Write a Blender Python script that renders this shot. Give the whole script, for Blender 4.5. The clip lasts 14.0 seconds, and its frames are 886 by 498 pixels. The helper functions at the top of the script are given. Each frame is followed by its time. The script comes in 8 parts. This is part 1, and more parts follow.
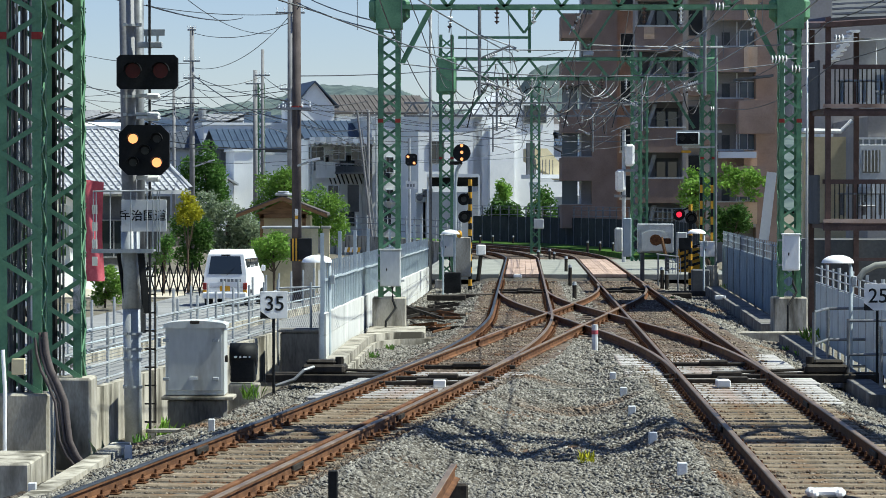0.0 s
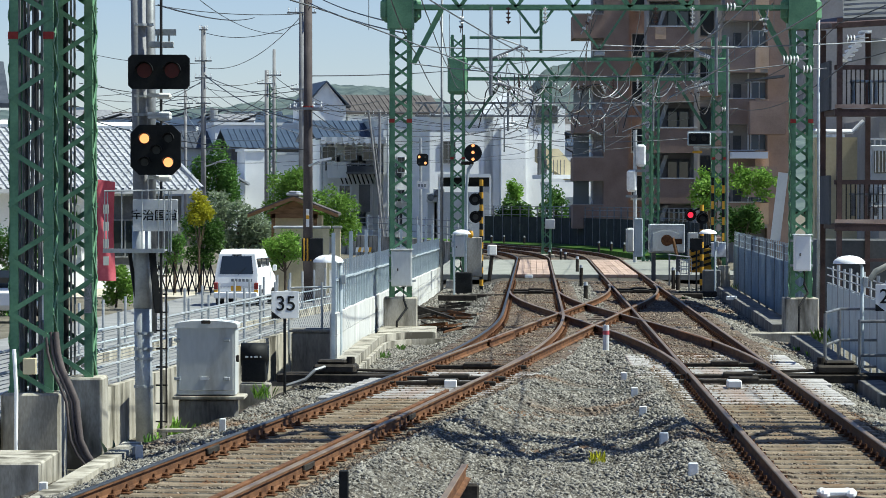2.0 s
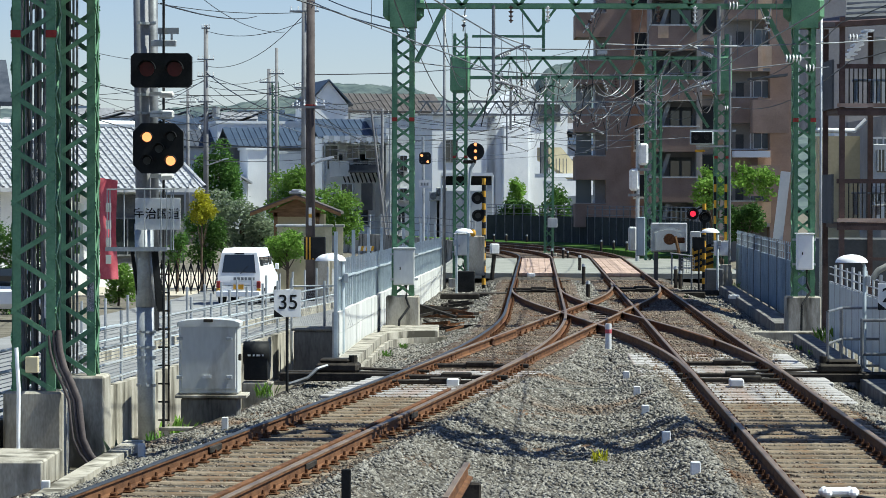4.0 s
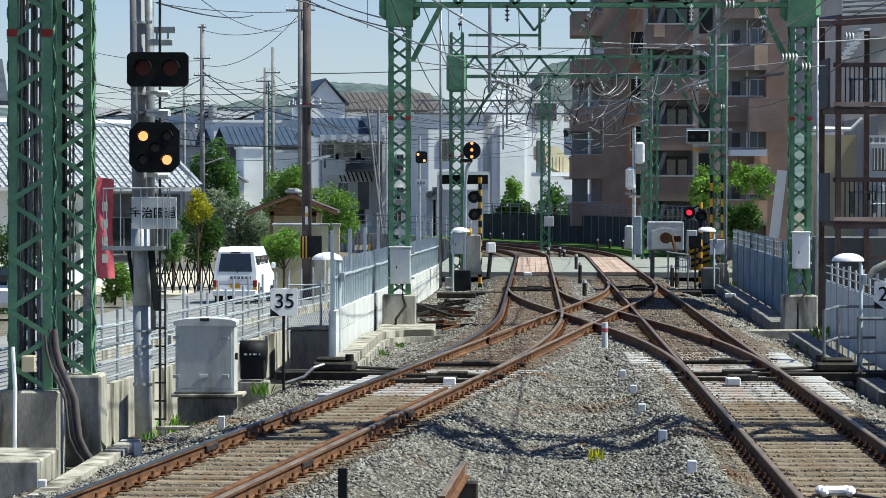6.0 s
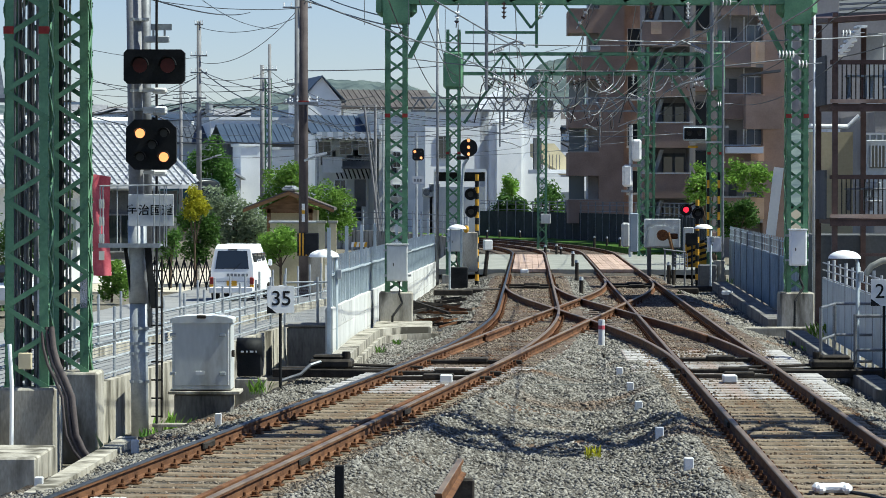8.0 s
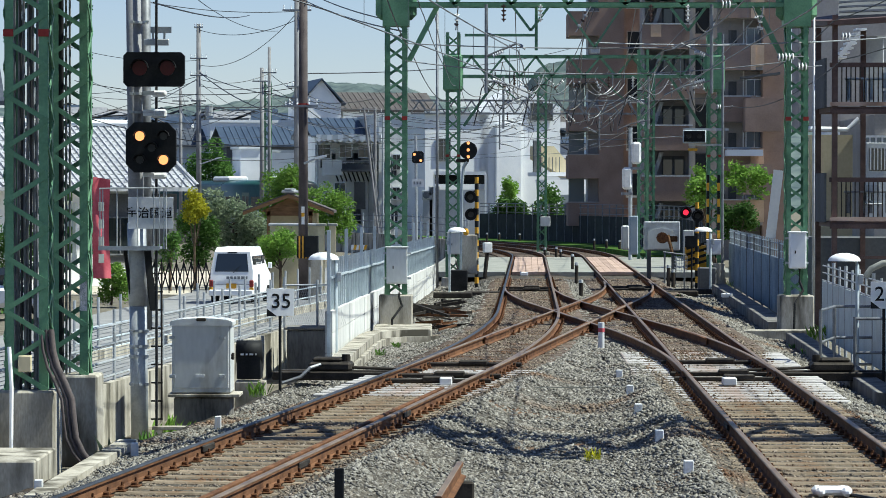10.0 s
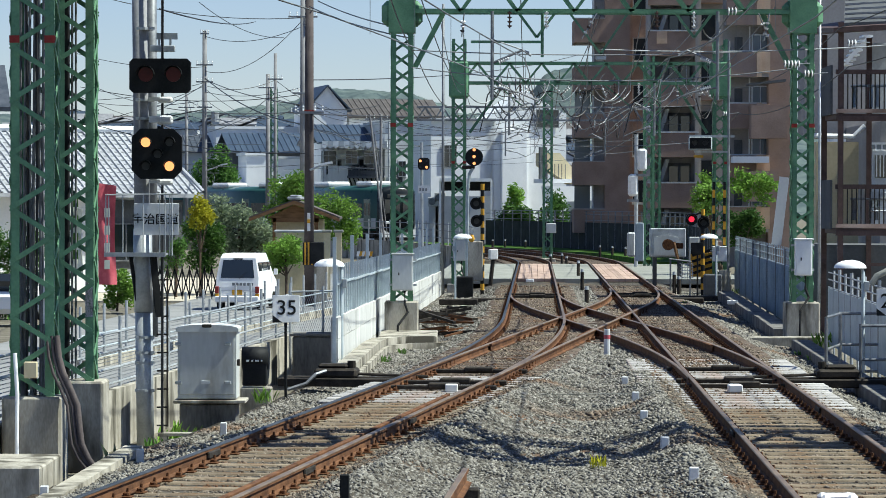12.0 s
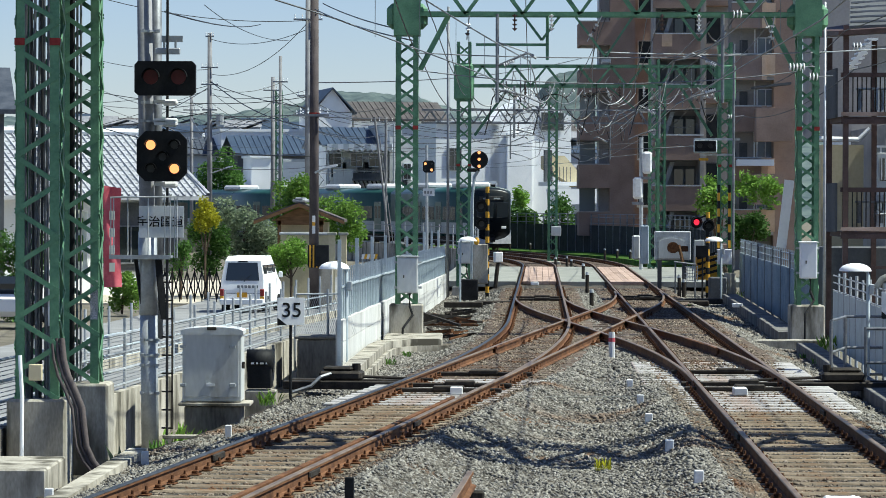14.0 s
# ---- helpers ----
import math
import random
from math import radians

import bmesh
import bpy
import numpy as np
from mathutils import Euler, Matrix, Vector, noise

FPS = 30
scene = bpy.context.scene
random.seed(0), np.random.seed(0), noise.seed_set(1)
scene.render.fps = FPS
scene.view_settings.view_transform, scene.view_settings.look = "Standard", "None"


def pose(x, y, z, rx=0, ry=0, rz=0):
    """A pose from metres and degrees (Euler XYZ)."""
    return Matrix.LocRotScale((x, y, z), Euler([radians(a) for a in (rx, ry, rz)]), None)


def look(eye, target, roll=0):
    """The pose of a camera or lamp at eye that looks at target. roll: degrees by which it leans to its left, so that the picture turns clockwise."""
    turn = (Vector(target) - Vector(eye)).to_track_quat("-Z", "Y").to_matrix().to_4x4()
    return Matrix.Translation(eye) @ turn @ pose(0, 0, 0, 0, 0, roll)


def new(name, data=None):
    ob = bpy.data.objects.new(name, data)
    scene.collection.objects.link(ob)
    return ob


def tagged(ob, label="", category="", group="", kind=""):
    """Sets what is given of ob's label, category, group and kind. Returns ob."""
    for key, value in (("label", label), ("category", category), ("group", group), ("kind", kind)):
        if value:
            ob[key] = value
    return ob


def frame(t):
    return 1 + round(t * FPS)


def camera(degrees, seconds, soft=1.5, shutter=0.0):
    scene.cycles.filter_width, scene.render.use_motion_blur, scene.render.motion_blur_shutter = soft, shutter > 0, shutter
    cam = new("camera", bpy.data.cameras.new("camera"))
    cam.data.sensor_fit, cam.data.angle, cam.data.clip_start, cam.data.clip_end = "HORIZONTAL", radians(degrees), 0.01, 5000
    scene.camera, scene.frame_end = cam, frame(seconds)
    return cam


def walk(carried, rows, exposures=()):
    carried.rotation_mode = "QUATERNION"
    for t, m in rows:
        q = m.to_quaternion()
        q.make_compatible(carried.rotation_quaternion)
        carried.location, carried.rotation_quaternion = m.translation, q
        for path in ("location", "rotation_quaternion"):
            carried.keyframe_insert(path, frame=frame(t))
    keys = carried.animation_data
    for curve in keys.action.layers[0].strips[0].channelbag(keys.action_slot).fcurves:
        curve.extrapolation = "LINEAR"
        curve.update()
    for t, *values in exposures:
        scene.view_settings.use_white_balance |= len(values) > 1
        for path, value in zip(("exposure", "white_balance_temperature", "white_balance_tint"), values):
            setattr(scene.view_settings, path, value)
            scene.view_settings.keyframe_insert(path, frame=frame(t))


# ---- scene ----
cam = camera(16.23, 14.0, soft=0.5)
# the camera stands on the platform end; only the wrist turns a little
WRIST = [
    (0.0, 89.0520, 0.000, 0.0000),
    (0.5, 89.0323, -0.000, 0.0586),
    (1.0, 89.0350, 0.010, 0.1329),
    (1.5, 89.0455, 0.036, 0.1809),
    (2.0, 89.0534, 0.066, 0.2064),
    (2.5, 89.0468, 0.097, 0.2529),
    (3.0, 89.0403, 0.103, 0.2848),
    (5.5, 89.0124, 0.086, 0.1745),
    (6.0, 89.0082, 0.064, 0.1850),
    (6.5, 89.0003, 0.090, 0.1680),
    (7.0, 88.9738, 0.060, 0.1383),
    (7.5, 88.9577, 0.033, 0.1224),
    (8.0, 88.9577, 0.069, 0.1252),
    (10.5, 89.0283, 0.061, 0.1199),
    (11.0, 89.0508, 0.098, 0.1586),
    (11.5, 89.0855, 0.139, 0.2054),
    (12.0, 89.1294, 0.119, 0.2264),
    (12.5, 89.1533, 0.099, 0.2651),
    (13.0, 89.1731, 0.111, 0.2848),
    (13.5, 89.1865, 0.147, 0.3118),
    (14.0, 89.1799, 0.161, 0.3171),
]
walk(cam, [(t, pose(0, 0, 2.85, rx, 0, rz) @ pose(0, 0, 0, 0, 0, roll)) for t, rx, roll, rz in WRIST])

# ---- light ----
SUN_AZ, SUN_EL = radians(94), radians(56)  # azimuth to the right of the line of sight
sky_world = bpy.data.worlds.new("sky_world")
scene.world = sky_world
sky_world.use_nodes = True
wn = sky_world.node_tree
sky = wn.nodes.new("ShaderNodeTexSky")
sky.sky_type, sky.sun_disc = "NISHITA", False
sky.sun_elevation, sky.sun_rotation = SUN_EL, SUN_AZ
sky.air_density, sky.dust_density, sky.ozone_density = 1.0, 0.05, 1.5
haze = wn.nodes.new("ShaderNodeMix")  # summer haze tints the whole sky a little bluer
haze.data_type, haze.blend_type = "RGBA", "MULTIPLY"
haze.inputs["Factor"].default_value, haze.inputs["B"].default_value = 1.0, (0.89, 0.985, 1.27, 1)
wn.links.new(sky.outputs[0], haze.inputs["A"])
wn.links.new(haze.outputs["Result"], wn.nodes["Background"].inputs[0])
wn.nodes["Background"].inputs[1].default_value = 0.062
sun = new("sun", bpy.data.lights.new("sun", "SUN"))
sun.data.energy, sun.data.angle, sun.data.color = 5.0, radians(0.53), (0.93, 0.98, 0.88)
SUN_WAY = Vector((math.sin(SUN_AZ) * math.cos(SUN_EL), math.cos(SUN_AZ) * math.cos(SUN_EL), math.sin(SUN_EL)))
sun.matrix_world = look(SUN_WAY * 50, (0, 0, 0))
scene.view_settings.exposure = 0.6


# ---- materials ----
def noisy(name, a, b, scale=6.0, rough=0.7, metal=0.0, bump=0.3, fine=60.0, vary=0.12, stain=None, stain_scale=1.3, stain_at=0.55, dist=0.01, stretch=(1, 1, 1), leaf=False):
    """Two-scale procedural surface: colours a..b by grain, optional stain colour in patches, a tint for each object."""
    m = bpy.data.materials.new(name)
    m.use_nodes = True
    t = m.node_tree
    n, l = t.nodes, t.links
    p = n["Principled BSDF"]
    co = n.new("ShaderNodeTexCoord")
    mp = n.new("ShaderNodeMapping")
    mp.inputs["Scale"].default_value = stretch
    l.new(co.outputs["Object"], mp.inputs[0])
    g1 = n.new("ShaderNodeTexNoise")
    g1.inputs["Scale"].default_value, g1.inputs["Detail"].default_value = scale, 5
    g2 = n.new("ShaderNodeTexNoise")
    g2.inputs["Scale"].default_value, g2.inputs["Detail"].default_value = fine, 3
    l.new(mp.outputs[0], g1.inputs[0]), l.new(mp.outputs[0], g2.inputs[0])
    add = n.new("ShaderNodeMath")
    add.operation = "MULTIPLY_ADD"
    add.inputs[1].default_value = 0.45
    l.new(g2.outputs[0], add.inputs[0]), l.new(g1.outputs[0], add.inputs[2])
    ramp = n.new("ShaderNodeValToRGB")
    ramp.color_ramp.elements[0].position, ramp.color_ramp.elements[1].position = 0.5, 0.92
    ramp.color_ramp.elements[0].color, ramp.color_ramp.elements[1].color = (*a, 1), (*b, 1)
    l.new(add.outputs[0], ramp.inputs[0])
    out = ramp.outputs[0]
    if stain:
        g3 = n.new("ShaderNodeTexNoise")
        g3.inputs["Scale"].default_value, g3.inputs["Detail"].default_value = stain_scale, 6
        l.new(mp.outputs[0], g3.inputs[0])
        r3 = n.new("ShaderNodeValToRGB")
        r3.color_ramp.elements[0].position, r3.color_ramp.elements[1].position = stain_at, stain_at + 0.15
        mx = n.new("ShaderNodeMix")
        mx.data_type = "RGBA"
        mx.inputs["B"].default_value = (*stain, 1)
        l.new(g3.outputs[0], r3.inputs[0]), l.new(r3.outputs[0], mx.inputs["Factor"]), l.new(out, mx.inputs["A"])
        out = mx.outputs["Result"]
    if vary:
        info, geo = n.new("ShaderNodeObjectInfo"), n.new("ShaderNodeNewGeometry")
        sm = n.new("ShaderNodeMath")
        sm.operation = "ADD"
        l.new(info.outputs["Random"], sm.inputs[0]), l.new(geo.outputs["Random Per Island"], sm.inputs[1])
        mr = n.new("ShaderNodeMapRange")
        mr.inputs["From Max"].default_value = 2.0
        mr.inputs["To Min"].default_value, mr.inputs["To Max"].default_value = 1 - vary, 1 + vary
        hs = n.new("ShaderNodeHueSaturation")
        l.new(sm.outputs[0], mr.inputs[0]), l.new(mr.outputs[0], hs.inputs["Value"]), l.new(out, hs.inputs["Color"])
        out = hs.outputs[0]
    l.new(out, p.inputs["Base Color"])
    p.inputs["Metallic"].default_value = metal
    p.inputs["Specular IOR Level"].default_value = 0.15 if rough >= 0.55 else 0.35
    rr = n.new("ShaderNodeMapRange")
    rr.inputs["To Min"].default_value, rr.inputs["To Max"].default_value = max(rough - 0.12, 0.03), min(rough + 0.15, 1)
    l.new(g1.outputs[0], rr.inputs[0]), l.new(rr.outputs[0], p.inputs["Roughness"])
    if bump:
        bp = n.new("ShaderNodeBump")
        bp.inputs["Strength"].default_value, bp.inputs["Distance"].default_value = bump, dist
        l.new(add.outputs[0], bp.inputs["Height"]), l.new(bp.outputs[0], p.inputs["Normal"])
    if leaf:  # thin leaves let some light through
        tl, mix = n.new("ShaderNodeBsdfTranslucent"), n.new("ShaderNodeMixShader")
        mix.inputs[0].default_value = 0.4
        l.new(out, tl.inputs[0]), l.new(p.outputs[0], mix.inputs[1]), l.new(tl.outputs[0], mix.inputs[2])
        l.new(mix.outputs[0], n["Material Output"].inputs[0])
    return m


def glow(name, colour, strength):
    m = bpy.data.materials.new(name)
    m.use_nodes = True
    p = m.node_tree.nodes["Principled BSDF"]
    p.inputs["Base Color"].default_value = (*[c * 0.5 for c in colour], 1)
    p.inputs["Emission Color"].default_value = (*colour, 1)
    p.inputs["Emission Strength"].default_value = strength
    return m


def glassy(name, colour, rough=0.05):
    m = bpy.data.materials.new(name)
    m.use_nodes = True
    p = m.node_tree.nodes["Principled BSDF"]
    p.inputs["Base Color"].default_value = (*colour, 1)
    p.inputs["Roughness"].default_value = rough
    p.inputs["Specular IOR Level"].default_value = 0.8
    return m


MAT = {
    "ballast": noisy("ballast", (0.025, 0.021, 0.017), (0.13, 0.115, 0.095), 9, 0.95, bump=1.0, fine=28, dist=0.05, stain=(0.16, 0.09, 0.05), stain_scale=0.35, stain_at=0.56),
    "stone": noisy("stone", (0.07, 0.063, 0.053), (0.29, 0.273, 0.24), 9, 0.9, fine=70, vary=0.7, bump=0.4, stain=(0.15, 0.09, 0.055), stain_scale=0.3, stain_at=0.57),
    "rail_rust": noisy("rail_rust", (0.062, 0.028, 0.015), (0.185, 0.088, 0.044), 3, 0.8, fine=45, bump=0.5),
    "rail_head": noisy("rail_head", (0.13, 0.085, 0.055), (0.27, 0.20, 0.145), 2, 0.45, metal=0.3, fine=30, bump=0.1),
    # dark copy of rail_head: shade and a dull sky reflection painted in
    "rail_head_shade": noisy("rail_head_shade", (0.02, 0.022, 0.027), (0.05, 0.056, 0.066), 2, 0.5, metal=0.0, fine=30, bump=0.1),
    "clip_rust": noisy("clip_rust", (0.05, 0.022, 0.012), (0.16, 0.07, 0.03), 14, 0.9, fine=70, bump=0.6),
    "sleeper_concrete": noisy("sleeper_concrete", (0.115, 0.09, 0.062), (0.29, 0.23, 0.165), 5, 0.9, fine=50, vary=0.4, stain=(0.16, 0.09, 0.045), stain_scale=2.2),
    "sleeper_pale": noisy("sleeper_pale", (0.25, 0.235, 0.225), (0.48, 0.46, 0.445), 4, 0.85, fine=40, vary=0.2, stain=(0.26, 0.15, 0.10), stain_scale=1.5),
    "sleeper_brown": noisy("sleeper_brown", (0.06, 0.044, 0.036), (0.17, 0.13, 0.105), 5, 0.9, fine=50, vary=0.4),
    "concrete": noisy("concrete", (0.25, 0.228, 0.185), (0.50, 0.465, 0.395), 2.5, 0.9, fine=40, stain=(0.095, 0.086, 0.067), stain_scale=2.4, stain_at=0.49, stretch=(1, 1, 0.3)),
    "concrete_pale": noisy("concrete_pale", (0.48, 0.48, 0.46), (0.66, 0.66, 0.63), 2, 0.9, fine=40, stain=(0.36, 0.35, 0.33), stain_scale=0.8, stretch=(1, 1, 0.4)),
    "concrete_dark": noisy("concrete_dark", (0.07, 0.065, 0.06), (0.24, 0.23, 0.21), 2.5, 0.9, fine=30, stretch=(1, 1, 0.25)),
    "asphalt": noisy("asphalt", (0.20, 0.20, 0.20), (0.30, 0.30, 0.295), 0.8, 0.95, fine=60, bump=0.3),
    "soil": noisy("soil", (0.09, 0.08, 0.06), (0.20, 0.18, 0.14), 1.5, 1.0, fine=25, bump=0.8, dist=0.03),
    "green": noisy("green_paint", (0.062, 0.16, 0.09), (0.132, 0.285, 0.16), 2.5, 0.5, fine=25, bump=0.1, vary=0.15, stain=(0.16, 0.21, 0.15), stain_scale=1.7, stain_at=0.62),
    "galv": noisy("galvanised_steel", (0.30, 0.32, 0.33), (0.50, 0.52, 0.53), 4, 0.5, metal=0.35, fine=30, bump=0.1),
    "galv_dark": noisy("dull_steel", (0.13, 0.14, 0.15), (0.26, 0.27, 0.28), 4, 0.5, metal=0.4, fine=30, bump=0.1),
    "fence": noisy("fence_steel", (0.36, 0.42, 0.45), (0.52, 0.58, 0.60), 3, 0.5, metal=0.15, fine=30, bump=0.1),
    "fence_blue": noisy("fence_blue", (0.27, 0.34, 0.39), (0.40, 0.47, 0.52), 2, 0.6, fine=30, bump=0.1),
    "cabinet": noisy("cabinet_paint", (0.46, 0.475, 0.46), (0.60, 0.61, 0.59), 1.6, 0.5, fine=20, bump=0.08, stain=(0.30, 0.28, 0.25), stain_scale=2.4, stain_at=0.62, stretch=(1, 1, 0.3)),
    "white": noisy("white_paint", (0.78, 0.79, 0.79), (0.87, 0.87, 0.86), 2, 0.5, fine=20, bump=0.08),
    "plate_white": noisy("plate_white", (0.60, 0.61, 0.62), (0.74, 0.75, 0.75), 3, 0.45, fine=30, bump=0.05),
    "roof_brown": noisy("roof_brown", (0.065, 0.058, 0.056), (0.115, 0.103, 0.098), 1, 0.75, fine=8),
    "roof_navy": noisy("roof_navy", (0.028, 0.045, 0.075), (0.05, 0.075, 0.11), 1, 0.5, fine=8),
    "mesh_dark": noisy("mesh_dark", (0.022, 0.027, 0.027), (0.05, 0.058, 0.055), 1.5, 0.95, fine=9),
    "stone_rust": noisy("stone_rust", (0.095, 0.075, 0.055), (0.31, 0.255, 0.20), 9, 0.9, fine=70, vary=0.6, bump=0.4, stain=(0.13, 0.07, 0.04), stain_scale=0.8, stain_at=0.5),
    "roof_grey": noisy("roof_grey", (0.16, 0.165, 0.18), (0.28, 0.28, 0.29), 1, 0.7, fine=8),
    "plastic_white": noisy("white_plastic", (0.55, 0.56, 0.56), (0.74, 0.74, 0.74), 6, 0.45, fine=40, bump=0.1),
    "black": noisy("black_paint", (0.006, 0.007, 0.008), (0.02, 0.021, 0.022), 3, 0.6, fine=30, bump=0.1),
    "dark_iron": noisy("dark_iron", (0.02, 0.018, 0.016), (0.065, 0.055, 0.045), 5, 0.7, metal=0.2, fine=40, bump=0.3),
    "pole_brown": noisy("pole_brown", (0.055, 0.045, 0.045), (0.12, 0.10, 0.095), 2, 0.8, fine=30),
    "pole_grey": noisy("pole_grey", (0.15, 0.15, 0.155), (0.27, 0.27, 0.275), 2, 0.75, fine=30),
    "cable": noisy("cable", (0.012, 0.012, 0.013), (0.035, 0.035, 0.036), 3, 0.5, fine=20, bump=0),
    "red_paint": noisy("red_paint", (0.20, 0.025, 0.022), (0.32, 0.05, 0.04), 3, 0.6, fine=20, bump=0.1),
    "yellow": noisy("yellow_paint", (0.50, 0.25, 0.025), (0.66, 0.36, 0.05), 3, 0.6, fine=20, bump=0.1),
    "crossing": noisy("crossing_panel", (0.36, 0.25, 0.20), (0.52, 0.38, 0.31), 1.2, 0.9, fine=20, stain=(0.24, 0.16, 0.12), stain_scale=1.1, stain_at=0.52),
    "crossing_grey": noisy("crossing_road", (0.20, 0.205, 0.18), (0.31, 0.31, 0.275), 1.2, 0.9, fine=20),
    "sand": noisy("sand", (0.38, 0.34, 0.27), (0.54, 0.49, 0.40), 1.2, 0.95, fine=20),
    "wood": noisy("wood", (0.16, 0.085, 0.04), (0.30, 0.17, 0.085), 3, 0.7, fine=40, stretch=(1, 1, 6)),
    "leaf": noisy("leaf", (0.035, 0.085, 0.018), (0.10, 0.21, 0.045), 3, 0.6, leaf=True, fine=12, vary=0.45, bump=0),
    "leaf_bright": noisy("leaf_bright", (0.10, 0.21, 0.03), (0.25, 0.42, 0.08), 3, 0.6, leaf=True, fine=12, vary=0.4, bump=0),
    "leaf_grey": noisy("leaf_grey", (0.11, 0.155, 0.09), (0.26, 0.31, 0.20), 3, 0.7, leaf=True, fine=12, vary=0.4, bump=0),
    "leaf_yellow": noisy("leaf_yellow", (0.28, 0.29, 0.02), (0.50, 0.47, 0.04), 3, 0.6, leaf=True, fine=12, vary=0.35, bump=0),
    "grass": noisy("grass", (0.05, 0.13, 0.02), (0.13, 0.26, 0.05), 2, 0.8, leaf=True, fine=20, vary=0.35, bump=0),
    "bark": noisy("bark", (0.06, 0.045, 0.03), (0.15, 0.11, 0.08), 6, 0.95, fine=30),
    "roof_tile": noisy("roof_tile", (0.27, 0.28, 0.30), (0.42, 0.43, 0.45), 2, 0.45, fine=20, vary=0.15),
    "roof_dark": noisy("roof_dark", (0.035, 0.045, 0.06), (0.08, 0.09, 0.11), 2, 0.6, fine=20),
    "wall_white": noisy("wall_white", (0.72, 0.74, 0.75), (0.84, 0.85, 0.85), 0.6, 0.85, fine=12, bump=0.1),
    "wall_grey": noisy("wall_grey", (0.40, 0.42, 0.43), (0.54, 0.56, 0.57), 0.6, 0.85, fine=12, bump=0.1),
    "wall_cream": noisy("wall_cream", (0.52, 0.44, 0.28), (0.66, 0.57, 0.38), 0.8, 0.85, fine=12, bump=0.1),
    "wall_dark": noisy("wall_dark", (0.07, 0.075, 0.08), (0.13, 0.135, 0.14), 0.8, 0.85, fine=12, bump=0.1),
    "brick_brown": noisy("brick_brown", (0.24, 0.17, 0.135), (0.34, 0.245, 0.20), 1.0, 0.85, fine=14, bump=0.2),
    # lighter copy of the brown brick, sunlight put into its colour
    "brick_sunlit": noisy("brick_sunlit", (0.48, 0.34, 0.23), (0.62, 0.45, 0.33), 1.0, 0.85, fine=14, bump=0.2),
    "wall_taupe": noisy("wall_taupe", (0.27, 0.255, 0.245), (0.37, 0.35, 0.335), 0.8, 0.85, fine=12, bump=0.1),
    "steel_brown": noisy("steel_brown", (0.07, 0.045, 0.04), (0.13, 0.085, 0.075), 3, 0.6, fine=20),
    "glass": glassy("dark_glass", (0.02, 0.026, 0.03)),
    "glass_sky": glassy("pale_glass", (0.16, 0.20, 0.23), 0.12),
    "rubber": noisy("rubber", (0.012, 0.012, 0.012), (0.03, 0.03, 0.03), 5, 0.8, fine=30),
    "train_green": noisy("train_green", (0.016, 0.062, 0.056), (0.026, 0.085, 0.075), 1.0, 0.3, fine=8, bump=0.03),
    "train_black": noisy("train_black", (0.008, 0.012, 0.014), (0.016, 0.02, 0.023), 1.0, 0.25, fine=8, bump=0.0),
    "train_grey": noisy("train_grey", (0.26, 0.30, 0.31), (0.36, 0.40, 0.41), 1.0, 0.4, fine=8, bump=0.03),
    # woodland green shifted to blue-grey, distance haze put into the colour
    "hill": noisy("hill", (0.04, 0.062, 0.07), (0.13, 0.165, 0.15), 0.09, 1.0, fine=0.45, bump=0, vary=0),
    "amber_lit": glow("amber_lit", (1.0, 0.37, 0.13), 1.15),
    "red_lit": glow("red_lit", (1.0, 0.03, 0.07), 0.8),
    "red_unlit": noisy("red_unlit", (0.07, 0.008, 0.008), (0.11, 0.014, 0.014), 6, 0.35, fine=30, bump=0),
    "lens_unlit": noisy("lens_unlit", (0.02, 0.021, 0.021), (0.045, 0.046, 0.046), 6, 0.3, fine=30, bump=0),
    "banner_red": noisy("banner_red", (0.42, 0.07, 0.09), (0.56, 0.13, 0.15), 3, 0.8, fine=20),
    "banner_pale": noisy("banner_pale", (0.55, 0.56, 0.44), (0.70, 0.70, 0.58), 3, 0.8, fine=20),
}

MAT["train_black"].node_tree.nodes["Principled BSDF"].inputs["Specular IOR Level"].default_value = 0.18
MAT["train_green"].node_tree.nodes["Principled BSDF"].inputs["Specular IOR Level"].default_value = 0.35


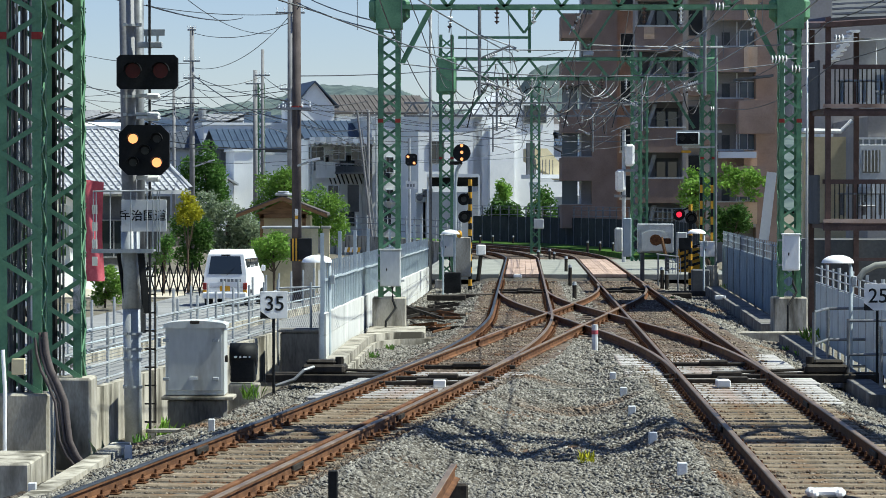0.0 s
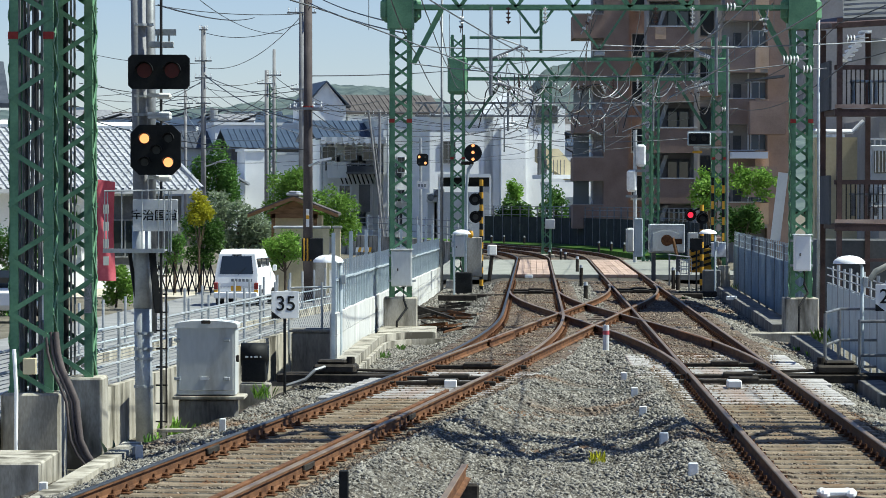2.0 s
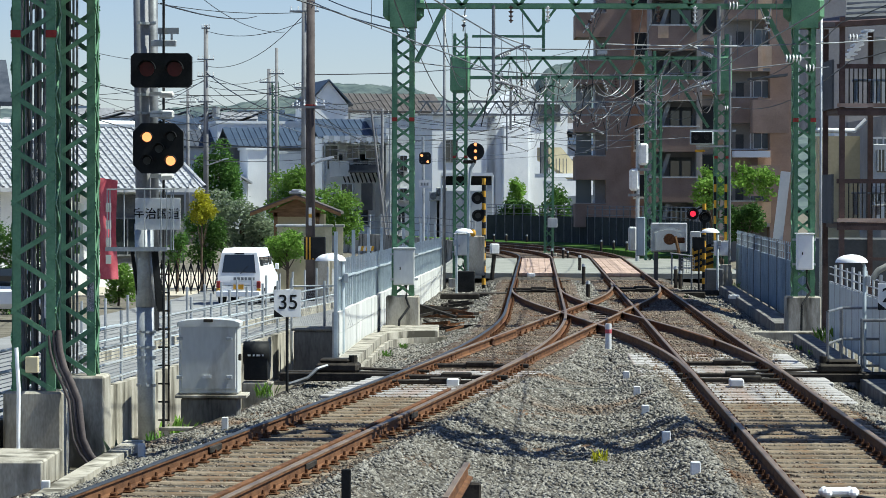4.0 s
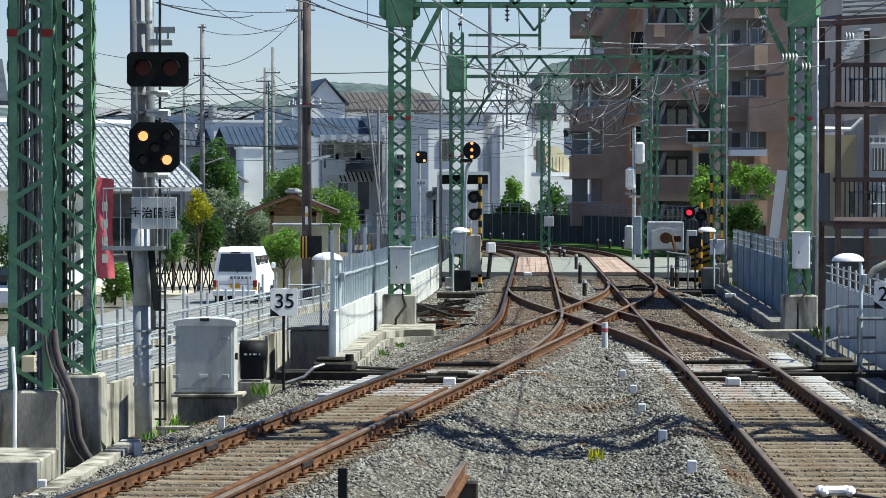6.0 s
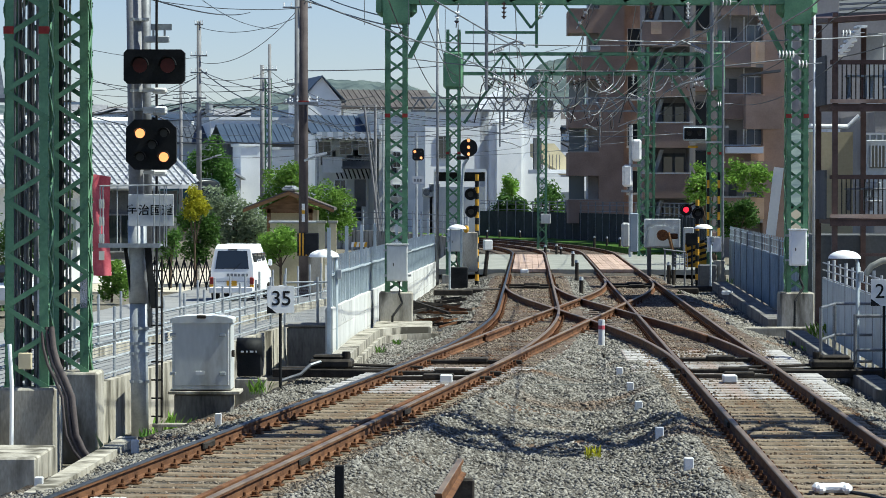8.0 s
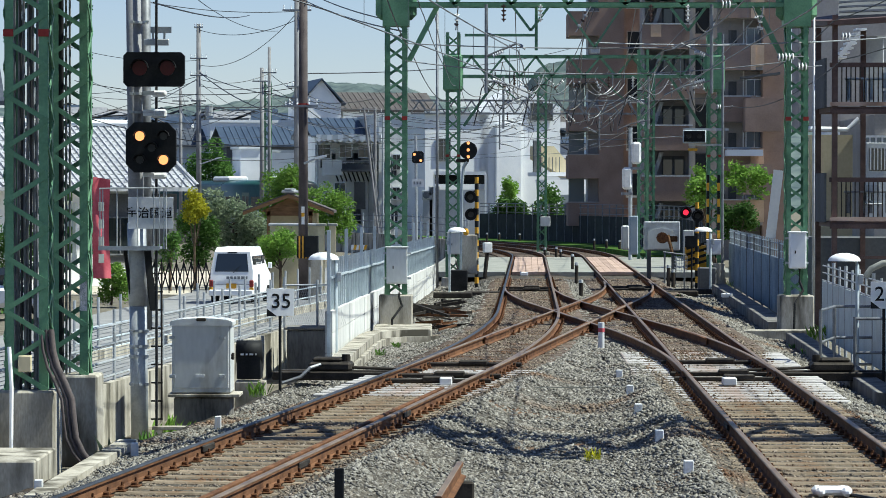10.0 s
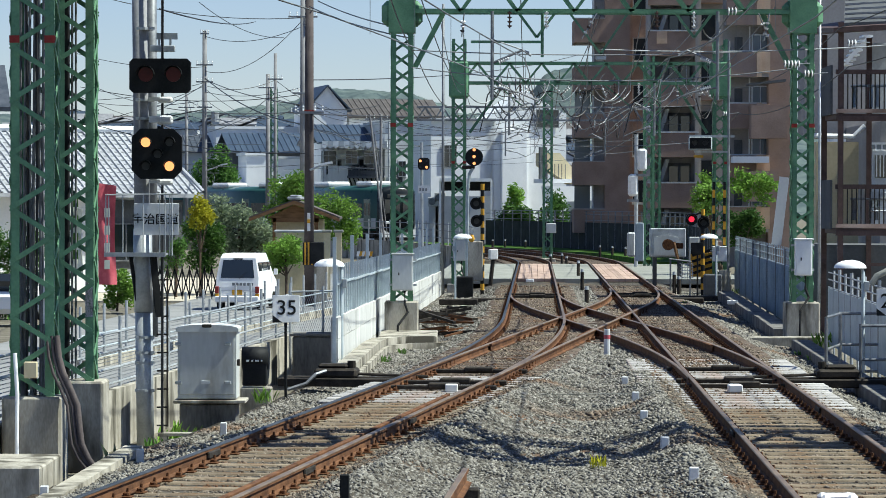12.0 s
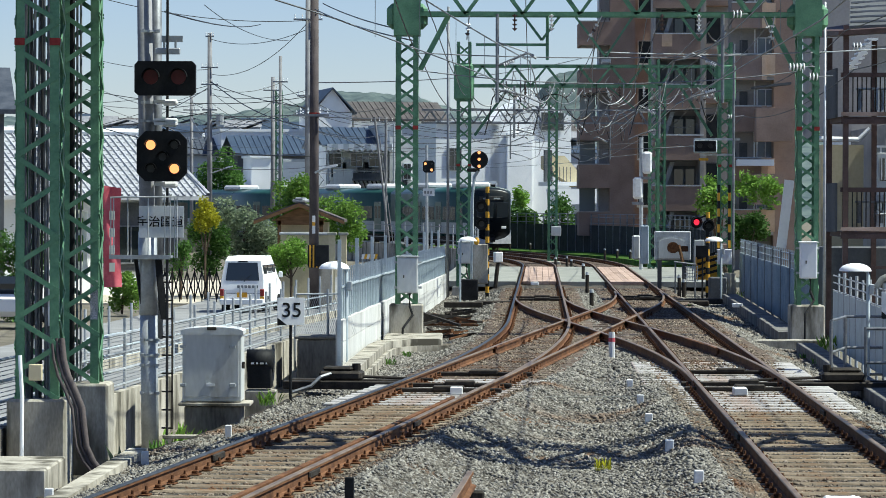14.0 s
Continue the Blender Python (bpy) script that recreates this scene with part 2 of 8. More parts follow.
# ---- builder ----
class Mesh:
    """Collects boxes, rods and sheets, and links them as one mesh object."""

    def __init__(self):
        self.v, self.f = [], []

    def poly(self, pts, faces):
        k = len(self.v)
        self.v += [tuple(p) for p in pts]
        self.f += [tuple(k + i for i in f) for f in faces]
        return self

    def box(self, x, y, z, sx, sy, sz, rz=0.0, bev=0.0):
        """A box centred at x, y with its foot at z, its edges chamfered by bev."""
        c, s = math.cos(rz), math.sin(rz)
        hx, hy, hz = sx / 2, sy / 2, sz / 2
        if bev <= 0:
            pts = [(i * hx, j * hy, k * hz) for k in (-1, 1) for j in (-1, 1) for i in (-1, 1)]
            fs = [(0, 2, 3, 1), (4, 5, 7, 6), (0, 1, 5, 4), (2, 6, 7, 3), (0, 4, 6, 2), (1, 3, 7, 5)]
        else:
            b = min(bev, hx * 0.9, hy * 0.9, hz * 0.9)
            bm = bmesh.new()
            bmesh.ops.create_cube(bm, size=1)
            for q in bm.verts:
                q.co = Vector((q.co.x * sx, q.co.y * sy, q.co.z * sz))
            bmesh.ops.bevel(bm, geom=bm.edges[:], offset=b, segments=1, affect="EDGES")
            bm.verts.index_update()
            pts = [tuple(q.co) for q in bm.verts]
            fs = [tuple(q.index for q in f.verts) for f in bm.faces]
            bm.free()
        return self.poly([(x + px * c - py * s, y + px * s + py * c, z + hz + pz) for px, py, pz in pts], fs)

    def rod(self, p, q, r, r2=None, n=8, caps=True):
        p, q = Vector(p), Vector(q)
        d = (q - p).normalized()
        a = d.orthogonal().normalized()
        b = d.cross(a)
        r2 = r if r2 is None else r2
        ang = [2 * math.pi * i / n for i in range(n)]
        pts = [p + (a * math.cos(t) + b * math.sin(t)) * r for t in ang] + [q + (a * math.cos(t) + b * math.sin(t)) * r2 for t in ang]
        fs = [(i, (i + 1) % n, n + (i + 1) % n, n + i) for i in range(n)]
        if caps:
            fs += [tuple(range(n - 1, -1, -1)), tuple(range(n, 2 * n))]
        return self.poly(pts, fs)

    def bar(self, p, q, w, h, up=(0, 0, 1)):
        """A flat bar from p to q, w across and h along up."""
        p, q = Vector(p), Vector(q)
        d = (q - p).normalized()
        a = d.cross(Vector(up))
        a = a.normalized() if a.length > 1e-5 else d.orthogonal().normalized()
        b = a.cross(d)
        pts = [e + a * (i * w / 2) + b * (j * h / 2) for e in (p, q) for i, j in ((-1, -1), (1, -1), (1, 1), (-1, 1))]
        return self.poly(pts, [(0, 1, 5, 4), (1, 2, 6, 5), (2, 3, 7, 6), (3, 0, 4, 7), (3, 2, 1, 0), (4, 5, 6, 7)])

    def tube(self, pts, r, n=6):
        pts = [Vector(p) for p in pts]
        k = len(self.v)
        for i, p in enumerate(pts):
            d = (pts[min(i + 1, len(pts) - 1)] - pts[max(i - 1, 0)]).normalized()
            a = d.cross(Vector((0, 0, 1)))
            a = a.normalized() if a.length > 0.05 else Vector((1, 0, 0))
            b = a.cross(d)
            self.v += [tuple(p + (a * math.cos(2 * math.pi * j / n) + b * math.sin(2 * math.pi * j / n)) * r) for j in range(n)]
        for i in range(len(pts) - 1):
            for j in range(n):
                self.f.append((k + i * n + j, k + i * n + (j + 1) % n, k + (i + 1) * n + (j + 1) % n, k + (i + 1) * n + j))
        return self

    def sweep(self, path, profile, closed=True):
        """Sweeps a profile of (across, up) pairs along a path of (x, y, z, heading)."""
        n, k = len(profile), len(self.v)
        for x, y, z, h in path:
            c, s = math.cos(h), math.sin(h)
            self.v += [(x + a * c, y - a * s, z + u) for a, u in profile]
        for i in range(len(path) - 1):
            for j in range(n if closed else n - 1):
                self.f.append((k + i * n + j, k + i * n + (j + 1) % n, k + (i + 1) * n + (j + 1) % n, k + (i + 1) * n + j))
        if closed:
            self.f += [tuple(k + j for j in range(n - 1, -1, -1)), tuple(k + (len(path) - 1) * n + j for j in range(n))]
        return self

    def prism(self, outline, y0, y1, x=0.0, z=0.0):
        """An outline of (x, z) pairs drawn out along y."""
        n = len(outline)
        pts = [(x + a, y0, z + b) for a, b in outline] + [(x + a, y1, z + b) for a, b in outline]
        return self.poly(pts, [tuple(range(n)), tuple(range(2 * n - 1, n - 1, -1))] + [(i, n + i, n + (i + 1) % n, (i + 1) % n) for i in range(n)])

    def ball(self, c, rx, ry, rz, n=10, m=6, low=-1.0):
        c, k = Vector(c), len(self.v)
        for i in range(m + 1):
            ph = math.asin(low) + (math.pi / 2 - math.asin(low)) * i / m
            self.v += [(c.x + rx * math.cos(ph) * math.cos(2 * math.pi * j / n), c.y + ry * math.cos(ph) * math.sin(2 * math.pi * j / n), c.z + rz * math.sin(ph)) for j in range(n)]
        for i in range(m):
            for j in range(n):
                self.f.append((k + i * n + j, k + i * n + (j + 1) % n, k + (i + 1) * n + (j + 1) % n, k + (i + 1) * n + j))
        return self

    def data(self, name, material, smooth=False):
        me = bpy.data.meshes.new(name)
        me.from_pydata(self.v, [], self.f)
        bm = bmesh.new()
        bm.from_mesh(me)
        bmesh.ops.recalc_face_normals(bm, faces=bm.faces[:])
        bm.to_mesh(me)
        bm.free()
        me.materials.append(MAT[material])
        if smooth:
            me.shade_smooth()
        return me

    def top(self, name, material, label, category, group="", kind="", smooth=False):
        return tagged(new(name, self.data(name, material, smooth)), label, category, group, kind)


def part(name, mesh, material, parent, label="", smooth=False):
    ob = new(name, mesh.data(name, material, smooth))
    ob.parent = parent
    return tagged(ob, label)


def thing(name, label, category, group="", kind="", at=None):
    ob = tagged(new(name), label, category, group, kind)
    ob.empty_display_size = 0.2
    if at is not None:
        ob.matrix_basis = at
    return ob


# ---- ground, tracks and ballast ----
def way(x, y, h, legs, step=0.6):
    """A centre line of (x, y, z, heading): from a start, legs of (length, curvature)."""
    out = [(x, y, 0.0, h)]
    for length, k in legs:
        n = max(1, round(length / step))
        d = length / n
        for _ in range(n):
            h2 = h + k * d
            x, y = x + d * math.sin((h + h2) / 2), y + d * math.cos((h + h2) / 2)
            h = h2
            out.append((x, y, 0.0, h))
    return out


H_MAIN, H_DIV = 0.0257, 0.1312
RIGHT = way(3.807, 20, H_MAIN, [(125, 0), (330, -1 / 180)])
LEFT = way(-4.184, 20, H_DIV, [(30.26, 0), (28.2, -(H_DIV - H_MAIN) / 28.2), (66.9, 0), (324, -1 / 176.67)])
CROSS_UP = way(-4.184, 20, H_DIV, [(66.7, 0), (17, (H_MAIN - H_DIV) / 17)])[45:]
CROSS_DOWN = way(4.58, 50.6, H_MAIN, [(17, -0.107 / 17), (14, 0), (17, 0.107 / 17)])


def at_y(path, y):
    """The centre of a path at the depth y."""
    i = min(max(int(np.searchsorted([p[1] for p in path], y)), 1), len(path) - 1)
    (x0, y0, *_), (x1, y1, *_) = path[i - 1], path[i]
    return x0 + (x1 - x0) * (y - y0) / max(y1 - y0, 1e-6)


LEFT_EDGE = [(20, -6.4), (33, -4.8), (40.6, -4.15), (45.8, -3.45), (49.4, -3.08), (55.8, -2.5), (60.5, -2.1), (108, -0.55), (125, -0.3), (146, 0.6)]
RIGHT_EDGE = [(20, 6.0), (68, 7.98), (112, 9.8), (122, 10.6), (146, 11.5)]


def edge(rows, y):
    return float(np.interp(y, [r[0] for r in rows], [r[1] for r in rows]))


_ly, _lx = np.array([p[1] for p in LEFT[:240]]), np.array([p[0] for p in LEFT[:240]])
_ry, _rx = np.array([p[1] for p in RIGHT[:240]]), np.array([p[0] for p in RIGHT[:240]])


def bed(x, y):
    """Height of the ballast: full under the sleepers, a trough between the tracks, shoulders falling outwards. Works on arrays."""
    dl, dr = x - np.interp(y, _ly, _lx), x - np.interp(y, _ry, _rx)
    d = np.minimum(np.abs(dl), np.abs(dr))
    mid = (dl > 0) & (dr < 0)
    fall = np.clip((d - 1.25) / np.where(mid, 1.55, 0.9), 0, 1)
    fall = fall * fall * (3 - 2 * fall)
    heap = 0.13 * np.exp(-((d - 1.45) / 0.32) ** 2) * mid * np.clip((58 - y) / 14, 0, 1)
    low = np.where(mid, 0.17, 0.20)
    bumps = 0.022 * np.sin(x * 2.1 + y * 0.37) * np.sin(y * 0.83 + 1.7 * x) + 0.012 * np.sin(5.3 * x + 2.9 * y)
    return -0.205 + 0.02 * np.clip((1.3 - d) / 0.15, 0, 1) - low * fall + heap + bumps * np.clip((d - 1.1) * 2, 0, 1)


def ground():
    # one sheet out to the horizon, a little below the track
    m = Mesh()
    xs = [-4000, -600, -150, -60, -25, -8, 8, 25, 60, 150, 600, 4000]
    ys = [-600, -50, 10, 60, 110, 160, 230, 320, 600, 1200, 4500]
    pts = [(x, y, -0.78) for y in ys for x in xs]
    n = len(xs)
    m.poly(pts, [(j * n + i, j * n + i + 1, (j + 1) * n + i + 1, (j + 1) * n + i) for j in range(len(ys) - 1) for i in range(n - 1)])
    m.top("ground", "soil", "dry earth and gravel ground around the railway", "ground", kind="structure")
    # ballast bed
    m = Mesh()
    ys, cols = np.linspace(20, 146, 253), 70
    for y in ys:
        a, b = edge(LEFT_EDGE, y), edge(RIGHT_EDGE, y)
        x = np.linspace(a, b, cols)
        z = bed(x, np.full(cols, y))
        m.v += [(a, y, -0.9)] + [(p, y, q) for p, q in zip(x, z)] + [(b, y, -0.9)]
    c = cols + 2
    m.f += [(j * c + i, j * c + i + 1, (j + 1) * c + i + 1, (j + 1) * c + i) for j in range(len(ys) - 1) for i in range(c - 1)]
    m.top("ballast", "ballast", "grey-brown crushed stone ballast with rust stains", "ballast", kind="structure", smooth=True)
    m = Mesh()
    m.sweep([p for p in RIGHT[206:]], [(-6.0, -0.9), (-5.2, -0.22), (1.9, -0.22), (2.7, -0.9)])
    m.top("ballast", "ballast", "grey crushed stone ballast on the far curve", "ballast", kind="structure")


def stones():
    """Loose ballast stones: uneven eight-sided pebbles in one joined mesh."""
    rng = np.random.default_rng(4)
    blocks = []
    for y0, y1, per, size in ((28.5, 40, 520, 0.026), (40, 54, 360, 0.029), (54, 75, 330, 0.032), (75, 112, 150, 0.04)):
        n = int((y1 - y0) * 14 * per)
        y = rng.uniform(y0, y1, n)
        x = rng.uniform(-7, 10.2, n)
        a = np.interp(y, [r[0] for r in LEFT_EDGE], [r[1] for r in LEFT_EDGE]) + 0.1
        b = np.interp(y, [r[0] for r in RIGHT_EDGE], [r[1] for r in RIGHT_EDGE]) - 0.05
        seen = np.abs(x) < y * 0.147 + 0.4
        keep = (x > a) & (x < b) & seen
        x, y = x[keep], y[keep]
        d = np.minimum(np.abs(x - np.interp(y, _ly, _lx)), np.abs(x - np.interp(y, _ry, _rx)))
        z = bed(x, y) - np.where(d < 1.2, rng.uniform(-0.008, 0.024, len(x)) - np.where(y > 56, 0.012, 0.0), 0.0)
        s = size * rng.uniform(0.5, 1.6, len(x))
        s = np.where(d < 1.25, s * 0.74, s)
        blocks.append((x, y, z, s, d))
    x, y, z, s, d = (np.concatenate(q) for q in zip(*blocks))
    for inside, tint, label in ((False, "stone", "loose grey crushed ballast stones"), (True, "stone_rust", "rust-stained ballast stones between the rails")):
        k = (d < 1.25) == inside
        pebbles(rng, x[k], y[k], z[k], s[k], tint, label)


def pebbles(rng, x, y, z, s, tint, label):
    n = len(x)
    octa = np.array([(1.1, 0, 0), (0, 0.9, 0), (-1.1, 0, 0), (0, -0.9, 0), (0, 0, 0.6), (0, 0, -0.6)])
    v = octa[None] * rng.uniform(0.5, 1.45, (n, 6, 1)) + rng.normal(0, 0.22, (n, 6, 3))
    t, u = rng.uniform(0, 6.28, n), rng.uniform(-0.7, 0.7, n)
    c, q, cu, su = np.cos(t), np.sin(t), np.cos(u), np.sin(u)
    vx, vz = v[..., 0] * cu[:, None] - v[..., 2] * su[:, None], v[..., 0] * su[:, None] + v[..., 2] * cu[:, None]
    vy = v[..., 1]
    w = np.stack([vx * c[:, None] - vy * q[:, None], vx * q[:, None] + vy * c[:, None], vz], -1) * s[:, None, None]
    w += np.stack([x, y, z], -1)[:, None]
    f = np.array([(0, 1, 4), (1, 2, 4), (2, 3, 4), (3, 0, 4), (1, 0, 5), (2, 1, 5), (3, 2, 5), (0, 3, 5)])
    f = (f[None] + 6 * np.arange(n)[:, None, None]).reshape(-1, 3)
    me = bpy.data.meshes.new("ballast_stones")
    me.vertices.add(6 * n), me.loops.add(3 * len(f)), me.polygons.add(len(f))
    me.vertices.foreach_set("co", w.reshape(-1))
    me.loops.foreach_set("vertex_index", f.reshape(-1))
    me.polygons.foreach_set("loop_start", np.arange(len(f)) * 3)
    me.polygons.foreach_set("loop_total", np.full(len(f), 3))
    me.update()
    me.validate()
    me.materials.append(MAT[tint])
    tagged(new("ballast_stones", me), label, "stones", kind="stuff")


RAIL = [(-0.063, -0.153), (0.063, -0.153), (0.063, -0.142), (0.012, -0.125), (0.010, -0.045), (0.033, -0.035), (0.033, -0.006), (0.027, 0.0), (-0.027, 0.0), (-0.033, -0.006), (-0.033, -0.035), (-0.010, -0.045), (-0.012, -0.125), (-0.063, -0.142)]


def rails(parent, path, drop=0.0, heads=("rail_head", "rail_head"), sides=(-1, 1)):
    for side, head in zip(sides, heads):
        off = side * 0.75
        m = Mesh().sweep([(x + off * math.cos(h), y - off * math.sin(h), z - drop, h) for x, y, z, h in path], RAIL)
        rail = part("rail", m, "rail_rust", parent)
        m = Mesh().sweep([(x + off * math.cos(h), y - off * math.sin(h), z - drop, h) for x, y, z, h in path], [(-0.034, -0.012), (0.034, -0.012), (0.034, -0.004), (0.026, 0.0035), (-0.026, 0.0035), (-0.034, -0.004)])
        part("rail_head", m, head, rail, "worn running surface")


def sleeper_data(name, length, material):
    """A chamfered sleeper's mesh."""
    return Mesh().box(0, 0, -0.34, length, 0.22, 0.175, bev=0.02).data(name, material)


def clip_data():
    m = Mesh()
    m.box(0, 0, -0.165, 0.30, 0.17, 0.02, bev=0.006)
    for s in (-1, 1):
        m.box(s * 0.095, 0, -0.15, 0.06, 0.11, 0.045, bev=0.012)
        m.rod((s * 0.105, 0.0, -0.11), (s * 0.105, 0.0, -0.065), 0.02, 0.014, 6)
    return m.data("fastening", "clip_rust")


def tracks():
    clip = clip_data()

    def lay(parent, path, y0, y1, data, gap=0.6, jitter=0.02):
        acc = 0.0
        for (x0, ya, _, h0), (x1, yb, _, h1) in zip(path, path[1:]):
            acc += math.hypot(x1 - x0, yb - ya)
            if acc >= gap:
                acc -= gap
                if y0 <= yb < y1:
                    ob = new("sleeper", data)
                    ob.parent = parent
                    ob.matrix_basis = pose(x1, yb + random.uniform(-jitter, jitter), random.uniform(-0.006, 0.006), 0, 0, -math.degrees(h1) + random.uniform(-0.6, 0.6))
                    for s in (-0.75, 0.75):
                        c = new("fastening", clip)
                        c.parent = ob
                        c.location = (s, 0, 0)

    plain = sleeper_data("sleeper", 2.3, "sleeper_concrete")
    pale = sleeper_data("sleeper", 2.9, "sleeper_pale")
    wide = sleeper_data("sleeper", 3.1, "sleeper_pale")
    brown = sleeper_data("sleeper", 2.7, "sleeper_brown")
    left = thing("railway_track", "rusty railway track bending over a turnout, concrete sleepers", "railway track", "railway tracks", "structure")
    # the left rail's head is painted blue-black for shade and reflection
    rails(left, LEFT, 0.0, ("rail_head_shade", "rail_head"))
    lay(left, LEFT, 27, 46.5, plain)
    lay(left, LEFT, 46.5, 54, pale, 0.6)
    lay(left, LEFT, 54, 112, brown, 0.62)
    lay(left, LEFT, 147, 185, brown, 0.7)
    right = thing("railway_track", "rusty straight railway track with pale turnout sleepers", "railway track", "railway tracks", "structure")
    rails(right, RIGHT)
    lay(right, RIGHT, 27, 45.6, plain)
    lay(right, RIGHT, 45.6, 50.5, pale, 0.5)
    lay(right, RIGHT, 50.5, 60, wide, 0.6)
    lay(right, RIGHT, 60, 112, brown, 0.62)
    lay(right, RIGHT, 147, 185, brown, 0.7)
    cross = thing("crossover_track", "rusty crossover rails of a double scissors crossing", "railway track", "railway tracks", "structure")
    rails(cross, CROSS_UP, 0.004)
    rails(cross, CROSS_DOWN, 0.007)
    lay(cross, CROSS_UP, 66, 86, brown, 1.24)
    # guard rail inside the near left track, and joint bars
    off = 0.60
    seg = [(x + off * math.cos(h), y - off * math.sin(h), -0.012, h) for x, y, z, h in LEFT if y < 46.5]
    part("guard_rail", Mesh().sweep(seg, RAIL), "rail_rust", left, "unpolished brown guard rail")
    for path, owner, ys in ((LEFT, left, (33.8, 41.5, 36.0)), (RIGHT, right, (35.5, 44.0, 39.5))):
        for i, yy in enumerate(ys):
            x, s = at_y(path, yy), (1, 1, -1)[i]
            h = H_DIV if path is LEFT else H_MAIN
            part("joint_bar", Mesh().box(0, 0, -0.12, 0.09, 0.62, 0.085, bev=0.015), "dark_iron", owner).matrix_basis = pose(x + s * 0.75, yy, 0, 0, 0, -math.degrees(h))
    # stretcher bars under the switch blades
    for path, owner, ys in ((RIGHT, right, (50.2, 51.6, 55.2)), (LEFT, left, (49.6, 51.0, 54.4)), (RIGHT, right, (98.2, 100.4)), (LEFT, left, (97.2, 99.6))):
        for yy in ys:
            part("stretcher_bar", Mesh().box(0, 0, -0.15, 1.9, 0.14, 0.07, bev=0.015).box(0.1, 0, -0.13, 0.5, 0.24, 0.09, bev=0.02), "dark_iron", owner).matrix_basis = pose(at_y(path, yy), yy, 0, 0, 0, -2)
    # check rails beside the frogs
    for path, a, b, off in ((CROSS_UP, 62, 67, -0.69), (CROSS_UP, 66, 71, 0.69), (CROSS_DOWN, 62, 67, 0.69), (CROSS_DOWN, 74, 79, -0.69), (CROSS_UP, 76, 84, -0.69), (CROSS_UP, 76, 84, 0.69)):
        m = Mesh().sweep([(x + off * math.cos(h), y - off * math.sin(h), -0.005, h) for x, y, z, h in path if a < y < b], RAIL)
        part("check_rail", m, "rail_rust", cross)
    # level crossing decks
    deck = thing("level_crossing", "pale orange concrete level crossing decks between the rails", "level crossing", kind="structure")
    for path in (LEFT, RIGHT):
        for k, lo, hi in (("crossing", -0.64, 0.64),):
            seg = [(x, y, -0.045, h) for x, y, z, h in path if 117 < y < 146]
            n = 5
            for i in range(n):
                a = lo + (hi - lo) * i / n + 0.006
                b = lo + (hi - lo) * (i + 1) / n - 0.006
                part("panel", Mesh().sweep(seg, [(a, -0.12), (b, -0.12), (b, 0), (a, 0)]), k, deck)
    seg = [(p[0], p[1], -0.05, p[3]) for p in RIGHT if 117 < p[1] < 146]
    part("road_slab", Mesh().sweep(seg, [(-2.5, -0.2), (-0.85, -0.2), (-0.85, 0), (-2.5, 0)]), "crossing_grey", deck)
    part("road_slab", Mesh().sweep(seg, [(0.85, -0.2), (4.6, -0.2), (4.6, 0), (0.85, 0)]), "crossing_grey", deck)
    part("road_slab", Mesh().sweep(seg, [(-7.2, -0.2), (-4.2, -0.2), (-4.2, 0), (-7.2, 0)]), "crossing_grey", deck)


ground()
tracks()
stones()


# ---- catenary gantries ----
BAR_DATA = {}


def shared(key, build, material):
    """A mesh that alike pieces share."""
    if key not in BAR_DATA:
        BAR_DATA[key] = build().data(key[0], material)
    return BAR_DATA[key]


def piece(name, data, parent, m):
    ob = new(name, data)
    ob.parent = parent
    ob.matrix_basis = m
    return ob


def mast(parent, x, y, z0, z1, w, pitch, band=None, foot=None, material="green"):
    """A square lattice mast: four angle chords, zigzag lacing bars on its faces, a footing."""
    h, tall, chord = w / 2, z1 - z0, 0.11
    up = tagged(new("mast"), "green painted steel lattice mast")
    up.parent, up.location = parent, (x, y, z0)
    chord_data = shared(("chord", tall, material), lambda: Mesh().box(chord / 2, 0.006, 0, chord, 0.012, tall).box(0.006, chord / 2, 0, 0.012, chord, tall), material)
    for i, (sx, sy) in enumerate(((-1, -1), (1, -1), (1, 1), (-1, 1))):
        piece("chord", chord_data, up, pose(sx * h, sy * h, 0, 0, 0, 90 * i))
    lean = math.degrees(math.atan2(w, pitch))
    length = math.hypot(w, pitch)
    bar = shared(("lacing_bar", w, pitch, material), lambda: Mesh().box(0, 0, -length / 2, 0.062, 0.012, length), material)
    for i in range(int(tall / pitch)):
        f = 1 if i % 2 else -1
        mid = (i + 0.5) * pitch
        for k in range(4):
            piece("lacing_bar", bar, up, pose(0, 0, mid, 0, 0, 90 * k) @ pose(0, -h - 0.008, 0, 0, f * lean, 0))
    if band:
        for sx in (-1, 1):
            m = Mesh().box(x + sx * (h - 0.05), y - h - 0.018, band, 0.125, 0.006, 0.09).box(x + sx * (h + 0.006), y - h + 0.046, band, 0.006, 0.128, 0.09)
            part("red_band", m, "red_paint", parent, "faded red marking band")
    if foot:
        fx, fy, top, low = foot
        part("footing", Mesh().box(x, y, low, fx, fy, top - low, bev=0.03), "concrete", parent, "stained concrete footing")


